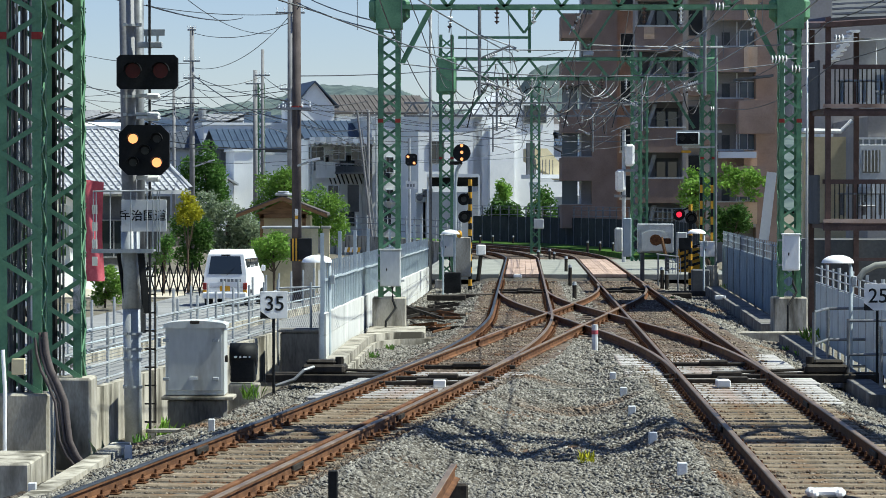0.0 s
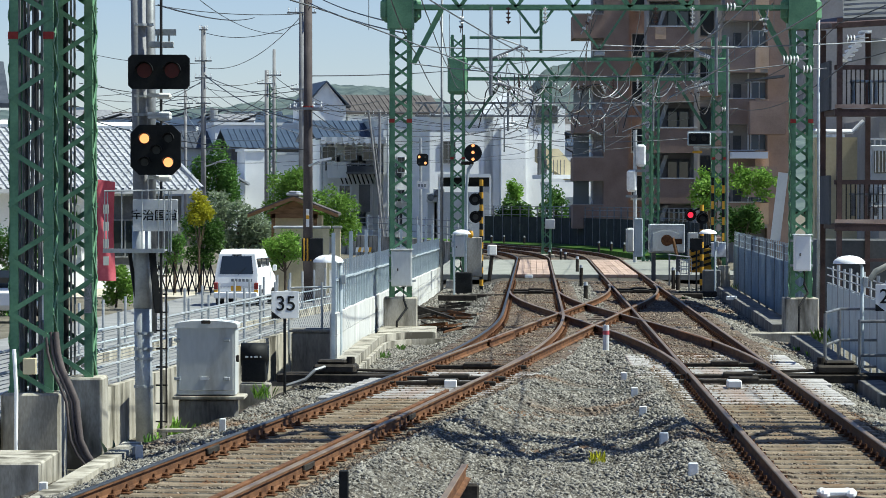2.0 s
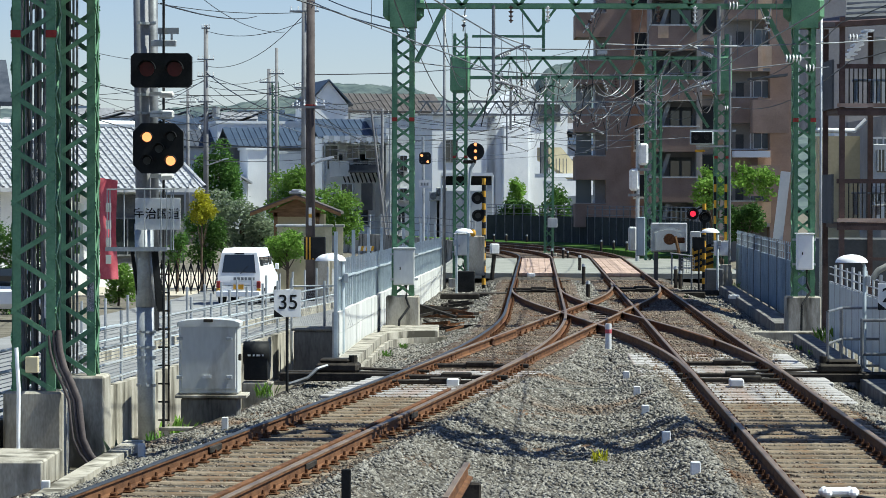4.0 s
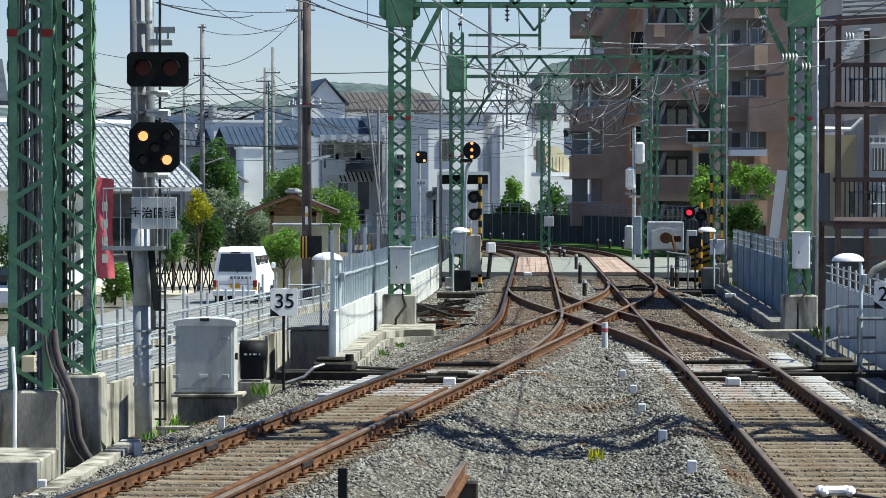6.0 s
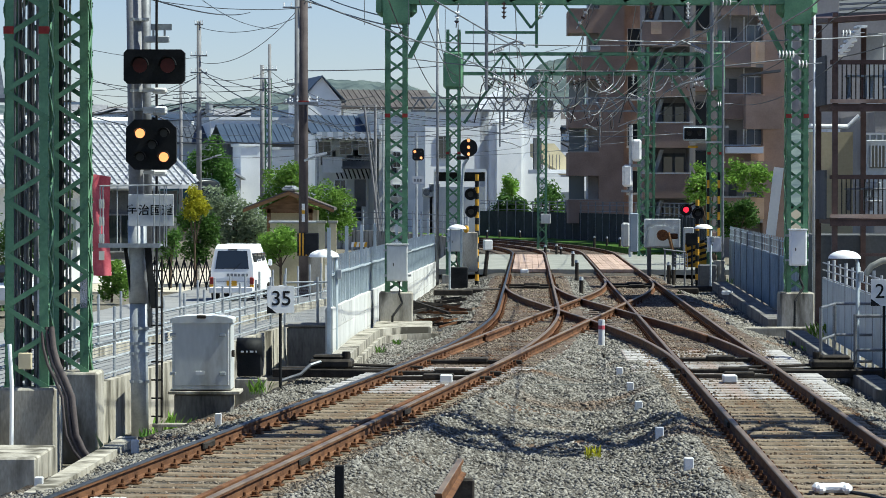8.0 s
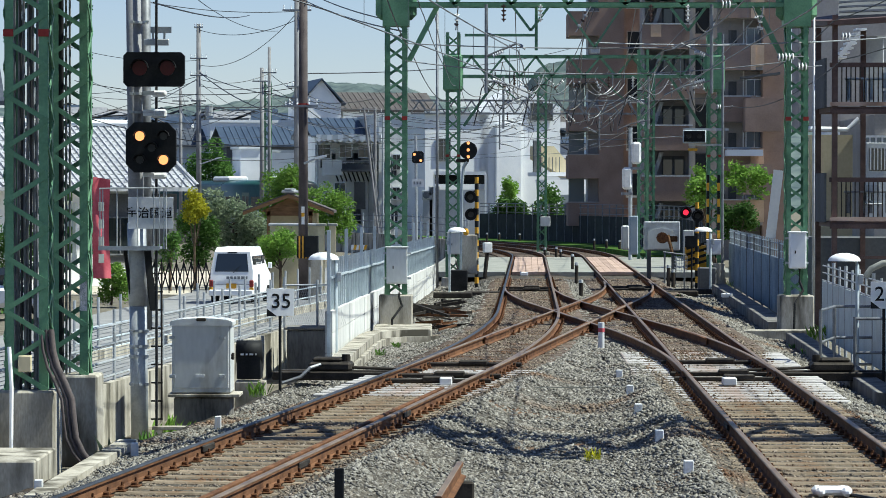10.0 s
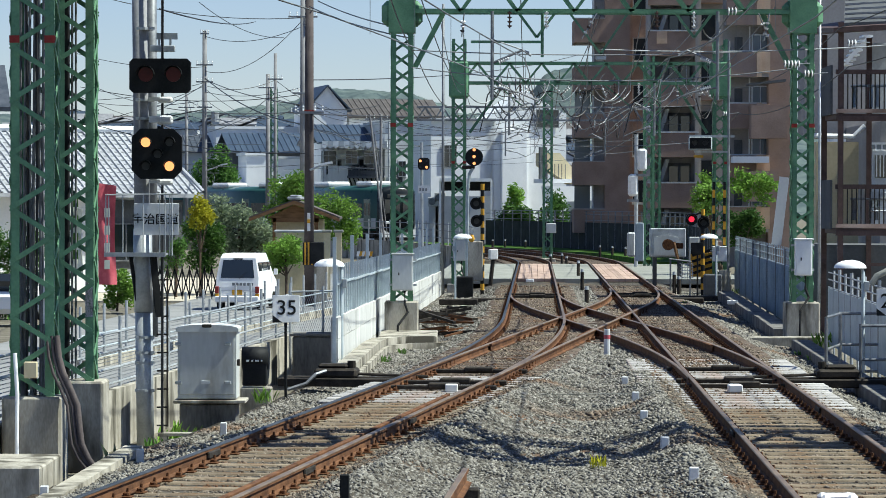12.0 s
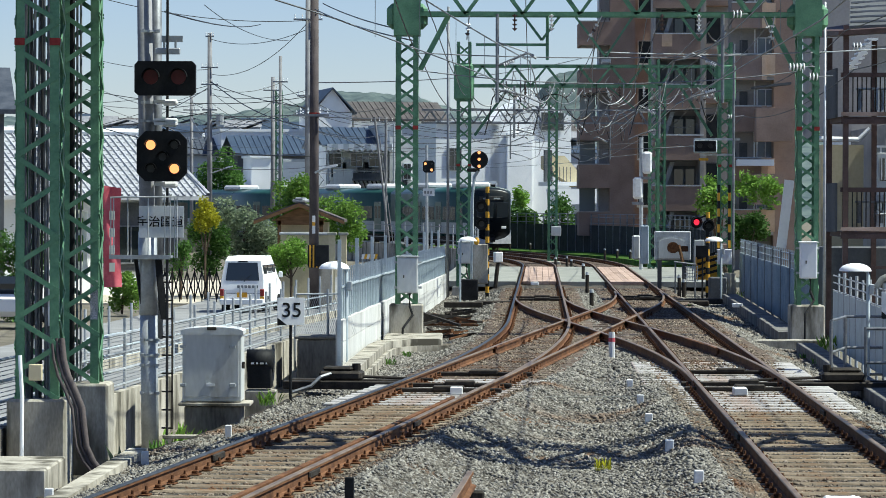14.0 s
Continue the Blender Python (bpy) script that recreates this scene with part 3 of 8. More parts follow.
def truss(m, a, b, z0, z1, y, bays, depth=0.45, chord=0.1):
    for yy in (y - depth / 2, y + depth / 2):
        for z in (z0, z1):
            m.bar((a, yy, z), (b, yy, z), 0.02, chord)
            m.bar((a, yy + 0.04, z + chord / 2), (b, yy + 0.04, z + chord / 2), chord, 0.012)
        for i in range(bays):
            p, q = a + (b - a) * i / bays, a + (b - a) * (i + 1) / bays
            mid = (p + q) / 2
            m.bar((p, yy, z0), (mid, yy, z1), 0.02, 0.07), m.bar((mid, yy, z1), (q, yy, z0), 0.02, 0.07)
    for i in range(bays):
        p, q = a + (b - a) * i / bays, a + (b - a) * (i + 1) / bays
        for z in (z0, z1):
            m.bar((p, y - depth / 2, z), (q, y + depth / 2, z), 0.06, 0.02)


def insulator(m, p, q, n=4, r=0.075):
    r *= 0.72
    p, q = Vector(p), Vector(q)
    m.rod(p, q, 0.018, n=6)
    for i in range(n):
        c = p.lerp(q, (i + 0.5) / n)
        d = (q - p).normalized() * 0.018
        m.rod(c - d, c + d, r, r * 0.55, 10)


def gantries():
    # the first gantry carries its beam above the picture; its twin masts stand at the platform's end
    g = thing("catenary_gantry", "green painted lattice gantry masts on concrete footings", "gantry", "catenary gantries")
    mast(g, -5.17, 38.2, 0.45, 8.6, 0.53, 0.33, 4.78, (0.72, 0.75, 0.46, -0.8))
    mast(g, -5.09, 41.8, 0.43, 8.6, 0.50, 0.33, None, (0.78, 0.8, 0.44, -0.8))
    mast(g, 9.6, 41.5, -0.2, 8.6, 0.5, 0.4, 4.78, (0.8, 0.8, -0.1, -0.9))
    mast(g, 9.6, 37.95, -0.2, 8.6, 0.5, 0.4, 4.78, (0.8, 0.8, -0.1, -0.9))
    for yb in (38.0, 40.4):
        m = Mesh()
        truss(m, -5.6, 10, 6.2, 6.9, yb, 14, 0.42, 0.2)
        part("beam", m, "green", g)
        # planks added out of view, only to widen the beam's shadow on the ballast
        part("catwalk", Mesh().box(2.2, yb + 0.32, 6.25, 15.2, 0.09, 0.04).box(2.2, yb + 0.5, 6.25, 15.2, 0.09, 0.04).box(2.2, yb + 0.68, 6.25, 15.2, 0.09, 0.04), "galv_dark", g, "unseen planks added to thicken the beam's shadow")
    # unseen bracing, set dense to fill the shadow between the two beams
    m = Mesh()
    for i in range(13):
        x0 = -5.4 + 1.2 * i
        m.bar((x0, 38.05, 6.3), (x0 + 0.8, 40.35, 6.3), 0.15, 0.08), m.bar((x0 + 0.8, 40.35, 6.3), (x0 + 1.2, 38.05, 6.3), 0.15, 0.08), m.bar((x0, 38.75, 6.3), (x0 + 1.2, 39.55, 6.3), 0.12, 0.08)
    part("cross_bracing", m, "green", g)
    for x in (-5.1, 9.6):
        part("bracket", Mesh().box(x, 40.1, 6.0, 0.3, 3.8, 0.2), "green", g)
    for i in range(9):
        x0, y0, tint = -5.37 + 0.038 * i, 38.1 + 0.05 * (i % 3), ("cable", "galv_dark", "galv_dark")[i % 3]
        part("cable_run", Mesh().tube([(x0 + 0.012 * math.sin(1.9 * i + 0.8 * z), y0, z) for z in (0.3, 1.2, 2.1, 3, 4, 5, 6.2, 8.2)], 0.016 + 0.003 * (i % 3)), tint, g, "dark cable up the mast")
    part("cable_duct", Mesh().box(-5.25, 41.86, 0.45, 0.1, 0.09, 8.0, bev=0.02), "black", g, "black cable duct inside the mast")
    for i in range(2):
        part("cable_run", Mesh().tube([(-5.17 + 0.05 * i, 41.9, z) for z in (0.45, 3, 8.2)], 0.016), "galv_dark", g)
    for i, (dx, r) in enumerate(((0.06, 0.04), (0.0, 0.024), (-0.06, 0.02))):
        part("cable_run", Mesh().tube([(-4.93 + dx, 37.95, 1.2), (-4.9 + dx, 37.9, 0.95), (-4.84 + dx, 37.85, 0.75), (-4.74 + dx, 37.78, 0.56), (-4.65 + dx, 37.72, 0.36), (-4.62 + dx, 37.68, 0.12), (-4.59 + dx, 37.64, -0.1), (-4.5 + dx, 37.6, -0.28), (-4.38 + dx, 37.55, -0.42)], r, 8), "pole_brown", g, "thick grey-brown cable down the footing", True)
    for z, x, y in ((2.05, -4.99, 38.2), (2.0, -4.9, 41.8)):
        part("mast_plate", Mesh().box(x, y - 0.245, z - 0.7, 0.1, 0.01, 0.52), "plastic_white", g, "pale notice plate strapped to the chord")
    part("junction_box", Mesh().box(-5.175, 37.85, 0.689, 0.16, 0.1, 0.2, bev=0.01), "wall_cream", g, "small beige junction box")
    part("conduit", Mesh().tube([(-5.354, 37.75, 1.0), (-5.319, 37.7, 0.5), (-5.319, 37.65, -0.3)], 0.025, 8), "white", g, "white conduit")
    # second gantry
    g = thing("catenary_gantry", "green lattice gantry with gusset boxes spanning both tracks", "gantry", "catenary gantries")
    for x in (-1.24, 8.02):
        mast(g, x, 72, 0.55, 8.3, 0.5, 0.36, 4.58, (0.78, 0.8, 0.55, -0.7))
        part("gusset_box", Mesh().box(x, 72, 6.75, 0.62, 0.56, 1.0).box(x, 72, 6.9, 0.95, 0.3, 0.6, bev=0.12), "green", g, "green riveted gusset box")
    m = Mesh()
    truss(m, -1.2, 8.0, 7.25, 8.15, 72, 7, 0.5)
    m.bar((-0.95, 72, 5.95), (-0.3, 72, 7.2), 0.09, 0.12), m.bar((7.75, 72, 5.95), (7.1, 72, 7.2), 0.09, 0.12)
    part("beam", m, "green", g)
    for x0 in (1.42, 5.05):
        m = Mesh()
        m.bar((x0, 71.8, 7.25), (x0 + 0.45, 71.8, 6.65), 0.06, 0.06), m.bar((x0 + 0.9, 71.8, 7.25), (x0 + 0.45, 71.8, 6.65), 0.06, 0.06)
        part("hanger", m, "green", g)
    m = Mesh()
    m.bar((0.35, 71.9, 6.55), (2.0, 71.9, 6.55), 0.05, 0.06), m.bar((2.0, 71.9, 6.2), (2.0, 71.9, 7.25), 0.05, 0.05)
    part("hanger", m, "green", g)
    # third gantry
    g = thing("catenary_gantry", "green lattice gantry beside the level crossing", "gantry", "catenary gantries")
    for x in (0.12, 9.35):
        mast(g, x, 110, -0.3, 8.6, 0.5, 0.42, 4.2, (0.8, 0.8, -0.05, -0.8))
        part("gusset_box", Mesh().box(x, 110, 6.5, 0.72, 0.6, 1.35, bev=0.1), "green", g)
    m = Mesh()
    truss(m, 0.2, 9.3, 7.05, 7.75, 110, 8, 0.45)
    m.bar((0.5, 110, 5.3), (1.7, 110, 7.0), 0.09, 0.1), m.bar((8.9, 110, 5.3), (7.8, 110, 7.0), 0.09, 0.1)
    part("beam", m, "green", g)
    # fourth gantry, on the curve
    g = thing("catenary_gantry", "far grey-green lattice gantry on the curve", "gantry", "catenary gantries")
    for x in (4.75, 10.3):
        mast(g, x, 160, -0.3, 9.0, 0.5, 0.5, None, (0.8, 0.8, -0.05, -0.8))
    m = Mesh()
    truss(m, -2.0, 10.5, 7.05, 7.72, 160, 14, 0.4, 0.08)
    part("beam", m, "galv_dark", g)
    g = thing("catenary_mast", "far lattice mast carrying the wires round the curve", "mast")
    mast(g, -12.0, 205, -0.3, 10.3, 0.5, 0.5, None, (0.8, 0.8, -0.05, -0.8))


gantries()


# ---- things beside the left track ----
def writing(text, size, parent, material, m, label=""):
    c = bpy.data.curves.new("lettering", "FONT")
    c.body, c.size, c.align_x, c.align_y, c.extrude = text, size, "CENTER", "CENTER", 0.002
    c.offset = 0.0022
    c.materials.append(MAT[material])
    ob = new("lettering", c)
    ob.parent = parent
    ob.matrix_basis = m
    return tagged(ob, label)


def disc(m, x, y, z, r, depth=0.01, n=20):
    return m.rod((x, y, z), (x, y - depth, z), r, n=n)


def hood(m, x, y, z, r, length=0.12, n=12):
    """A half-round visor over a lamp, facing the camera."""
    pts, k = [], len(m.v)
    for yy in (y, y - length):
        for rr in (r, r + 0.008):
            pts += [(x + rr * math.cos(math.pi * i / n), yy, z + rr * math.sin(math.pi * i / n)) for i in range(n + 1)]
    w = n + 1
    fs = []
    for i in range(n):
        fs += [(i, i + 1, 2 * w + i + 1, 2 * w + i), (w + i, 3 * w + i, 3 * w + i + 1, w + i + 1), (2 * w + i, 2 * w + i + 1, 3 * w + i + 1, 3 * w + i), (i, w + i, w + i + 1, i + 1)]
    return m.poly(pts, fs)


def octagon(w, h, c):
    a, b = w / 2, h / 2
    return [(-a + c, -b), (a - c, -b), (a, -b + c), (a, b - c), (a - c, b), (-a + c, b), (-a, b - c), (-a, -b + c)]


def signal_post():
    t = thing("signal_post", "tall grey signal post with lamp heads, ladder and name plate", "signal")
    y = 44.38
    part("pole", Mesh().rod((-4.43, y, -0.8), (-4.535, y, 7.2), 0.115, 0.105, 16), "pole_grey", t, smooth=True)
    part("pole", Mesh().rod((-4.36, y + 0.3, 0.9), (-4.385, y + 0.3, 7.2), 0.085, 0.08, 14), "galv_dark", t, smooth=True)
    part("pole_sleeve", Mesh().rod((-4.45, y, 1.266), (-4.47, y, 2.450), 0.135, n=16), "galv", t, smooth=True)
    part("pole_sleeve", Mesh().rod((-4.425, y, -0.8), (-4.45, y, 1.26), 0.125, n=16), "galv", t, "bright galvanised lower sleeve", True)
    for z in (0.890, 0.674, 0.530, 0.130, 2.066, 5.290, 4.274, 4.010):
        part("clamp", Mesh().rod((-4.44, y, z), (-4.44, y, z + 0.035), 0.14, n=14).box(-4.53, y - 0.13, z, 0.05, 0.06, 0.04).box(-4.31, y - 0.13, z, 0.05, 0.06, 0.04), "galv", t)
    # upper head with two unlit red lamps
    h = part("upper_head", Mesh().prism(octagon(0.865, 0.485, 0.05), y - 0.42, y - 0.28, -4.184, 4.626), "black", t, "black two-lamp head, unlit")
    for px in (-4.384, -3.992):
        part("lens", disc(Mesh(), px, y - 0.42, 4.642, 0.105, 0.012), "red_unlit", h, "dark red lens")
        part("visor", hood(Mesh(), px, y - 0.42, 4.642, 0.12, 0.16), "black", h)
    # lower head: five lamps, two amber ones lit
    h = part("lower_head", Mesh().prism(octagon(0.71, 0.71, 0.12), y - 0.42, y - 0.3, -4.228, 3.522), "black", t, "black five-lamp head showing two amber lights")
    for px, pz, lit in ((-4.384, 3.682, 1), (-4.048, 3.346, 1), (-4.048, 3.682, 0), (-4.216, 3.514, 0), (-4.384, 3.346, 0)):
        part("lens", disc(Mesh(), px, y - 0.42, pz, 0.068 if lit else 0.055, 0.012), "amber_lit" if lit else "lens_unlit", h, "lit amber lamp" if lit else "")
        part("visor", hood(Mesh(), px, y - 0.42, pz, 0.078, 0.13), "black", h)
    for z in (3.970, 4.274, 3.106, 4.010):
        part("bracket", Mesh().box(-4.272, y - 0.16, z, 0.16, 0.26, 0.05).box(-4.128, y - 0.2, z - 0.03, 0.22, 0.12, 0.09, bev=0.03), "plastic_white", t, "white bracket")
    part("bracket", Mesh().box(-4.176, y - 0.1, 4.978, 0.36, 0.06, 0.09, bev=0.01).box(-4.224, y - 0.1, 4.978, 0.03, 0.03, 0.2).box(-4.064, y - 0.1, 4.978, 0.03, 0.03, 0.2).box(-4.112, y - 0.1, 5.154, 0.3, 0.02, 0.09), "galv", t, "small plate on stalks")
    # service stand with rails and the name plate
    stand = part("service_stand", Mesh().box(-4.528, y - 0.25, 2.082, 0.84, 0.62, 0.03).box(-4.528, y - 0.55, 2.066, 0.86, 0.03, 0.06), "galv", t)
    for px in (167, 172, 197, 233, 262, 272, 280, 284):
        x = (px - 784) * 44 / 5500
        part("stand_post", Mesh().rod((x, y - 0.52, 2.082), (x, y - 0.52, 2.938), 0.009, n=6), "galv", stand)
    part("stand_rail", Mesh().tube([(-4.944, y - 0.52, 2.938), (-3.920, y - 0.52, 2.954)], 0.013), "galv", stand)
    part("brace", Mesh().bar((-4.632, y - 0.1, 2.082), (-4.520, y - 0.05, 1.266), 0.03, 0.05).bar((-4.304, y - 0.15, 2.082), (-4.224, y - 0.12, 1.210), 0.05, 0.09), "black", t, "black diagonal braces")
    p = part("name_plate", Mesh().box(-4.232, y - 0.4, 2.370, 0.64, 0.012, 0.45, bev=0.004), "plate_white", t, "pale grey plate with black characters")
    writing("宇治国道", 0.165, p, "black", pose(-4.248, y - 0.409, 2.586, 90, 0, 0), "black characters")
    # ladder
    lad = part("ladder", Mesh().rod((-4.104, y - 0.1, -0.366), (-4.104, y - 0.1, 1.890), 0.014, n=6), "dark_iron", t, "dark step ladder")
    for i in range(9):
        z = -0.350 + 0.26 * i
        part("rung", Mesh().rod((-4.256, y - 0.1, z), (-4.088, y - 0.1, z), 0.013, n=6), "dark_iron", lad)
    part("cable_run", Mesh().tube([(-4.176, y - 0.12, z) for z in (6.8, 5, 3.2, 1.2, -0.6)], 0.02), "cable", t, "black cable")


def trackside_cabinet():
    t = thing("trackside_cabinet", "weathered pale grey steel cabinet on a concrete base", "cabinet")
    x, y = -3.65, 46.0
    part("base", Mesh().box(-3.64, y + 0.05, -0.85, 0.84, 0.66, 0.72, bev=0.02), "concrete_dark", t, "dark stained concrete base")
    part("base", Mesh().box(-3.613, y, -0.127, 1.06, 0.72, 0.05, bev=0.01), "concrete", t, "concrete ledge")
    body = part("body", Mesh().box(x, y, -0.061, 0.87, 0.62, 1.04, bev=0.012), "cabinet", t)
    n = 10
    arch = [(0.46 * math.cos(math.pi * i / n), 0.06 * math.sin(math.pi * i / n)) for i in range(n + 1)] + [(-0.46, -0.05), (0.46, -0.05)]
    part("roof", Mesh().prism(arch, y - 0.35, y + 0.35, x, 0.977), "cabinet", t, "curved overhanging grey roof")
    part("door", Mesh().box(x, y - 0.315, 0.006, 0.8, 0.02, 0.93, bev=0.006), "cabinet", body)
    part("nameplate", Mesh().box(x - 0.02, y - 0.33, 0.165, 0.13, 0.01, 0.045), "plastic_white", body)
    part("vent_cap", Mesh().box(x, y - 0.36, 0.993, 0.14, 0.03, 0.05, bev=0.01), "dark_iron", body)
    for px, pz in ((297, 604), (297, 672), (384, 604), (384, 672)):
        part("hinge", Mesh().box((px - 784) * 46 / 5500, y - 0.33, 2.85 - (pz - 350) * 46 / 5500, 0.09, 0.025, 0.05, bev=0.006), "galv", body)
    part("latch", Mesh().box(-3.237, y - 0.25, 0.425, 0.06, 0.07, 0.09, bev=0.01).rod((-3.187, y - 0.26, 0.425), (-3.187, y - 0.26, 0.525), 0.02, n=8), "dark_iron", body)
    t = thing("track_box", "small black trackside box with worn white marks", "cabinet")
    y = 50.5
    part("body", Mesh().box(-3.250, y, -0.143, 0.40, 0.34, 0.52, bev=0.02), "black", t)
    part("lid", Mesh().rod((-3.250 - 0.21, y, 0.297), (-3.250 + 0.21, y, 0.297), 0.19, n=16), "black", t, "rounded black lid", True)
    for i, w in enumerate((0.05, 0.03, 0.06, 0.025)):
        part("marking", Mesh().box(-3.361 + 0.075 * i, y - 0.186, 0.252, w, 0.006, 0.03), "plastic_white", t)
    part("base", Mesh().box(-3.232, y + 0.05, -0.85, 0.5, 0.45, 0.68, bev=0.02), "concrete", t)


def plate_sign(name, text, x, y, z, low, label, turn=0.0):
    t = thing(name, label, "sign", "speed signs", at=pose(x, y, 0, 0, 0, turn))
    x = y = 0.0
    part("post", Mesh().rod((x, y, low), (x, y, z + 0.1), 0.025, n=10), "black", t, "black post")
    p = part("plate", Mesh().box(x, y - 0.03, z - 0.225, 0.45, 0.012, 0.45, bev=0.004), "plate_white", t, "pale square plate")
    part("corner", Mesh().poly([(x - 0.225, y - 0.038, z - 0.225), (x - 0.06, y - 0.038, z - 0.225), (x - 0.225, y - 0.038, z - 0.1), (x - 0.225, y - 0.036, z - 0.225), (x - 0.06, y - 0.036, z - 0.225), (x - 0.225, y - 0.036, z - 0.1)], [(0, 1, 2), (3, 5, 4), (0, 3, 4, 1), (1, 4, 5, 2), (2, 5, 3, 0)]), "black", p, "black lower corner")
    writing(text, 0.34, p, "black", pose(x + 0.01, y - 0.039, z + 0.01, 90, 0, 0), "black numerals")


def point_machine(x, y, turn, label):
    t = thing("point_machine", label, "point machine", "point machines", at=pose(x, y, -0.2, 0, 0, turn))
    for dy in (-0.3, 0.3):
        part("long_sleeper", Mesh().box(0, dy, -0.06, 2.0, 0.2, 0.14, bev=0.015), "dark_iron", t)
    part("motor_case", Mesh().box(-0.05, 0, 0.08, 0.72, 0.5, 0.16, bev=0.04), "dark_iron", t)
    part("cover", Mesh().box(-0.1, 0, 0.24, 0.5, 0.4, 0.07, bev=0.03), "dark_iron", t)
    part("crank", Mesh().rod((0.2, 0, 0.24), (0.2, 0, 0.36), 0.07, n=10), "dark_iron", t)
    part("throw_rod", Mesh().rod((0.3, 0, 0.14), (1.5, 0.0, 0.1), 0.025, n=8), "dark_iron", t)
    part("conduit", Mesh().tube([(-0.2, -0.25, 0.2), (-0.35, -0.4, 0.15), (-0.5, -0.5, 0.0), (-0.8, -0.6, -0.1)], 0.03), "galv_dark", t, "grey flexible conduit")


def peg(x, y, w=0.09, h=0.18):
    z = float(bed(np.array([x]), np.array([y]))[0])
    t = thing("marker_peg", "small white square marker peg in the ballast", "marker", "marker pegs")
    part("peg", Mesh().box(x, y, z - 0.1, w, w, h + 0.1, bev=0.008), "plastic_white", t)


def near_left():
    signal_post()
    trackside_cabinet()
    plate_sign("speed_sign", "35", -2.782, 51.0, 1.088, -0.85, "pale square speed sign with black 35 on a black post", 11.0)
    point_machine(-1.947, 52.5, -6, "black point machine on long sleepers beside the diverging rail")
    for px, py, d in ((56, 862, 33.5), (226, 796, 38.5), (374, 745, 43)):
        peg((px - 784) * d / 5500, d)
    for px, d in ((1208, 33.25), (1156, 38.35), (1119, 43.2), (1104, 47.7), (1085, 52.7)):
        peg((px - 784) * d / 5500, d, 0.105, 0.14)
    # low retaining wall and dark pier
    m = Mesh().sweep([(-5.75, 36, 0, 0.084), (-3.32, 64.4, 0, 0.084)], [(-0.18, -1.0), (0.0, -1.0), (0.0, 0.1), (-0.18, 0.1)])
    m.top("wall_low", "concrete", "low weathered concrete retaining wall beside the track", "wall", kind="structure")
    m = Mesh().box(-2.751, 61.4, -0.9, 0.9, 0.7, 1.1, bev=0.03).box(-2.751, 61.4, 0.2, 1.0, 0.8, 0.06, bev=0.015)
    m.top("bridge_pier", "concrete_dark", "dark stained concrete pier at the wall's end", "pier")
    m = Mesh().box(-5.12, 35.3, -0.9, 1.06, 1.8, 0.8, bev=0.02)
    m.top("platform_slab", "concrete", "low pale concrete slab at the platform's end", "slab")
    m = Mesh().sweep([(-4.344, 32.5, -0.3, 0.12), (-4.138, 40, -0.3, 0.12)], [(-0.12, -0.3), (0.12, -0.3), (0.12, 0), (-0.12, 0)])
    m.top("kerb", "concrete", "narrow pale concrete kerb along the ballast", "kerb", kind="structure")
    # short walkway planks over the drain by the cabinet
    m = Mesh().box(-3.86, 44.3, -0.5, 0.75, 0.2, 0.05, bev=0.008).box(-4.15, 44.3, -0.85, 0.1, 0.2, 0.35).box(-3.6, 44.3, -0.85, 0.1, 0.2, 0.35)
    m.top("plank", "concrete", "grey plank over the drain beside the cabinet", "plank")
    # guard fence on the wall
    f = thing("guard_fence", "pale galvanised guard fence with horizontal wires", "fence", "fences")
    a, b = Vector((-5.85, 36, 0.1)), Vector((-3.42, 64.4, 0.1))
    for i in range(15):
        p = a.lerp(b, i / 14)
        part("post", Mesh().rod(p, p + Vector((0, 0, 1.05)), 0.024, n=8), "galv", f)
    for z in (0.08, 0.3, 0.55, 0.82):
        part("rail", Mesh().rod(a + Vector((0, 0, z)), b + Vector((0, 0, z)), 0.02, n=6), "galv", f)
    m = Mesh()
    for i in range(14):
        z = 0.1 + i * 0.052
        m.rod(a + Vector((0, 0.03, z)), b + Vector((0, 0.03, z)), 0.006, n=4, caps=False)
    tagged(part("wire_mesh", m, "galv_dark", f, "thin horizontal wires"), kind="stuff")
    # road fence farther off
    f = thing("road_fence", "galvanised pipe fence along the lower road", "fence", "fences")
    a, b = Vector((-7.727, 64, -0.65)), Vector((-3.724, 98, -0.65))
    for i in range(17):
        p = a.lerp(b, i / 16)
        part("post", Mesh().rod(p, p + Vector((0, 0, 1.32)), 0.03, n=8), "galv", f)
    for z in (0.2, 0.42, 0.7):
        part("rail", Mesh().rod(a + Vector((0, 0, z)), b + Vector((0, 0, z)), 0.022, n=6), "fence", f)
    part("kerb", Mesh().bar(a + Vector((0, 0.1, 0.05)), b + Vector((0, 0.1, 0.05)), 0.2, 0.3), "concrete", f)
    # chain-link bay by the lamp
    f = thing("chain_link_fence", "chain-link fence bay with galvanised posts", "fence", "fences")
    for px in (492, 550, 578):
        x = (px - 784) * 62 / 5500
        part("post", Mesh().rod((x, 62, -0.5), (x, 62, 1.159), 0.026, n=8), "galv", f)
    part("rail", Mesh().rod((-3.337, 62, 1.046), (-2.300, 62, 1.069), 0.02, n=6), "galv", f)
    m = Mesh()
    for i in range(26):
        x0 = -3.314 + i * 0.04
        for s in (-1, 1):
            m.rod((x0, 62.02, 0.257 if s > 0 else 1.024), (x0 + 0.25, 62.02, 1.024 if s > 0 else 0.257), 0.003, n=3, caps=False)
    tagged(part("chain_link", m, "galv", f), kind="stuff")
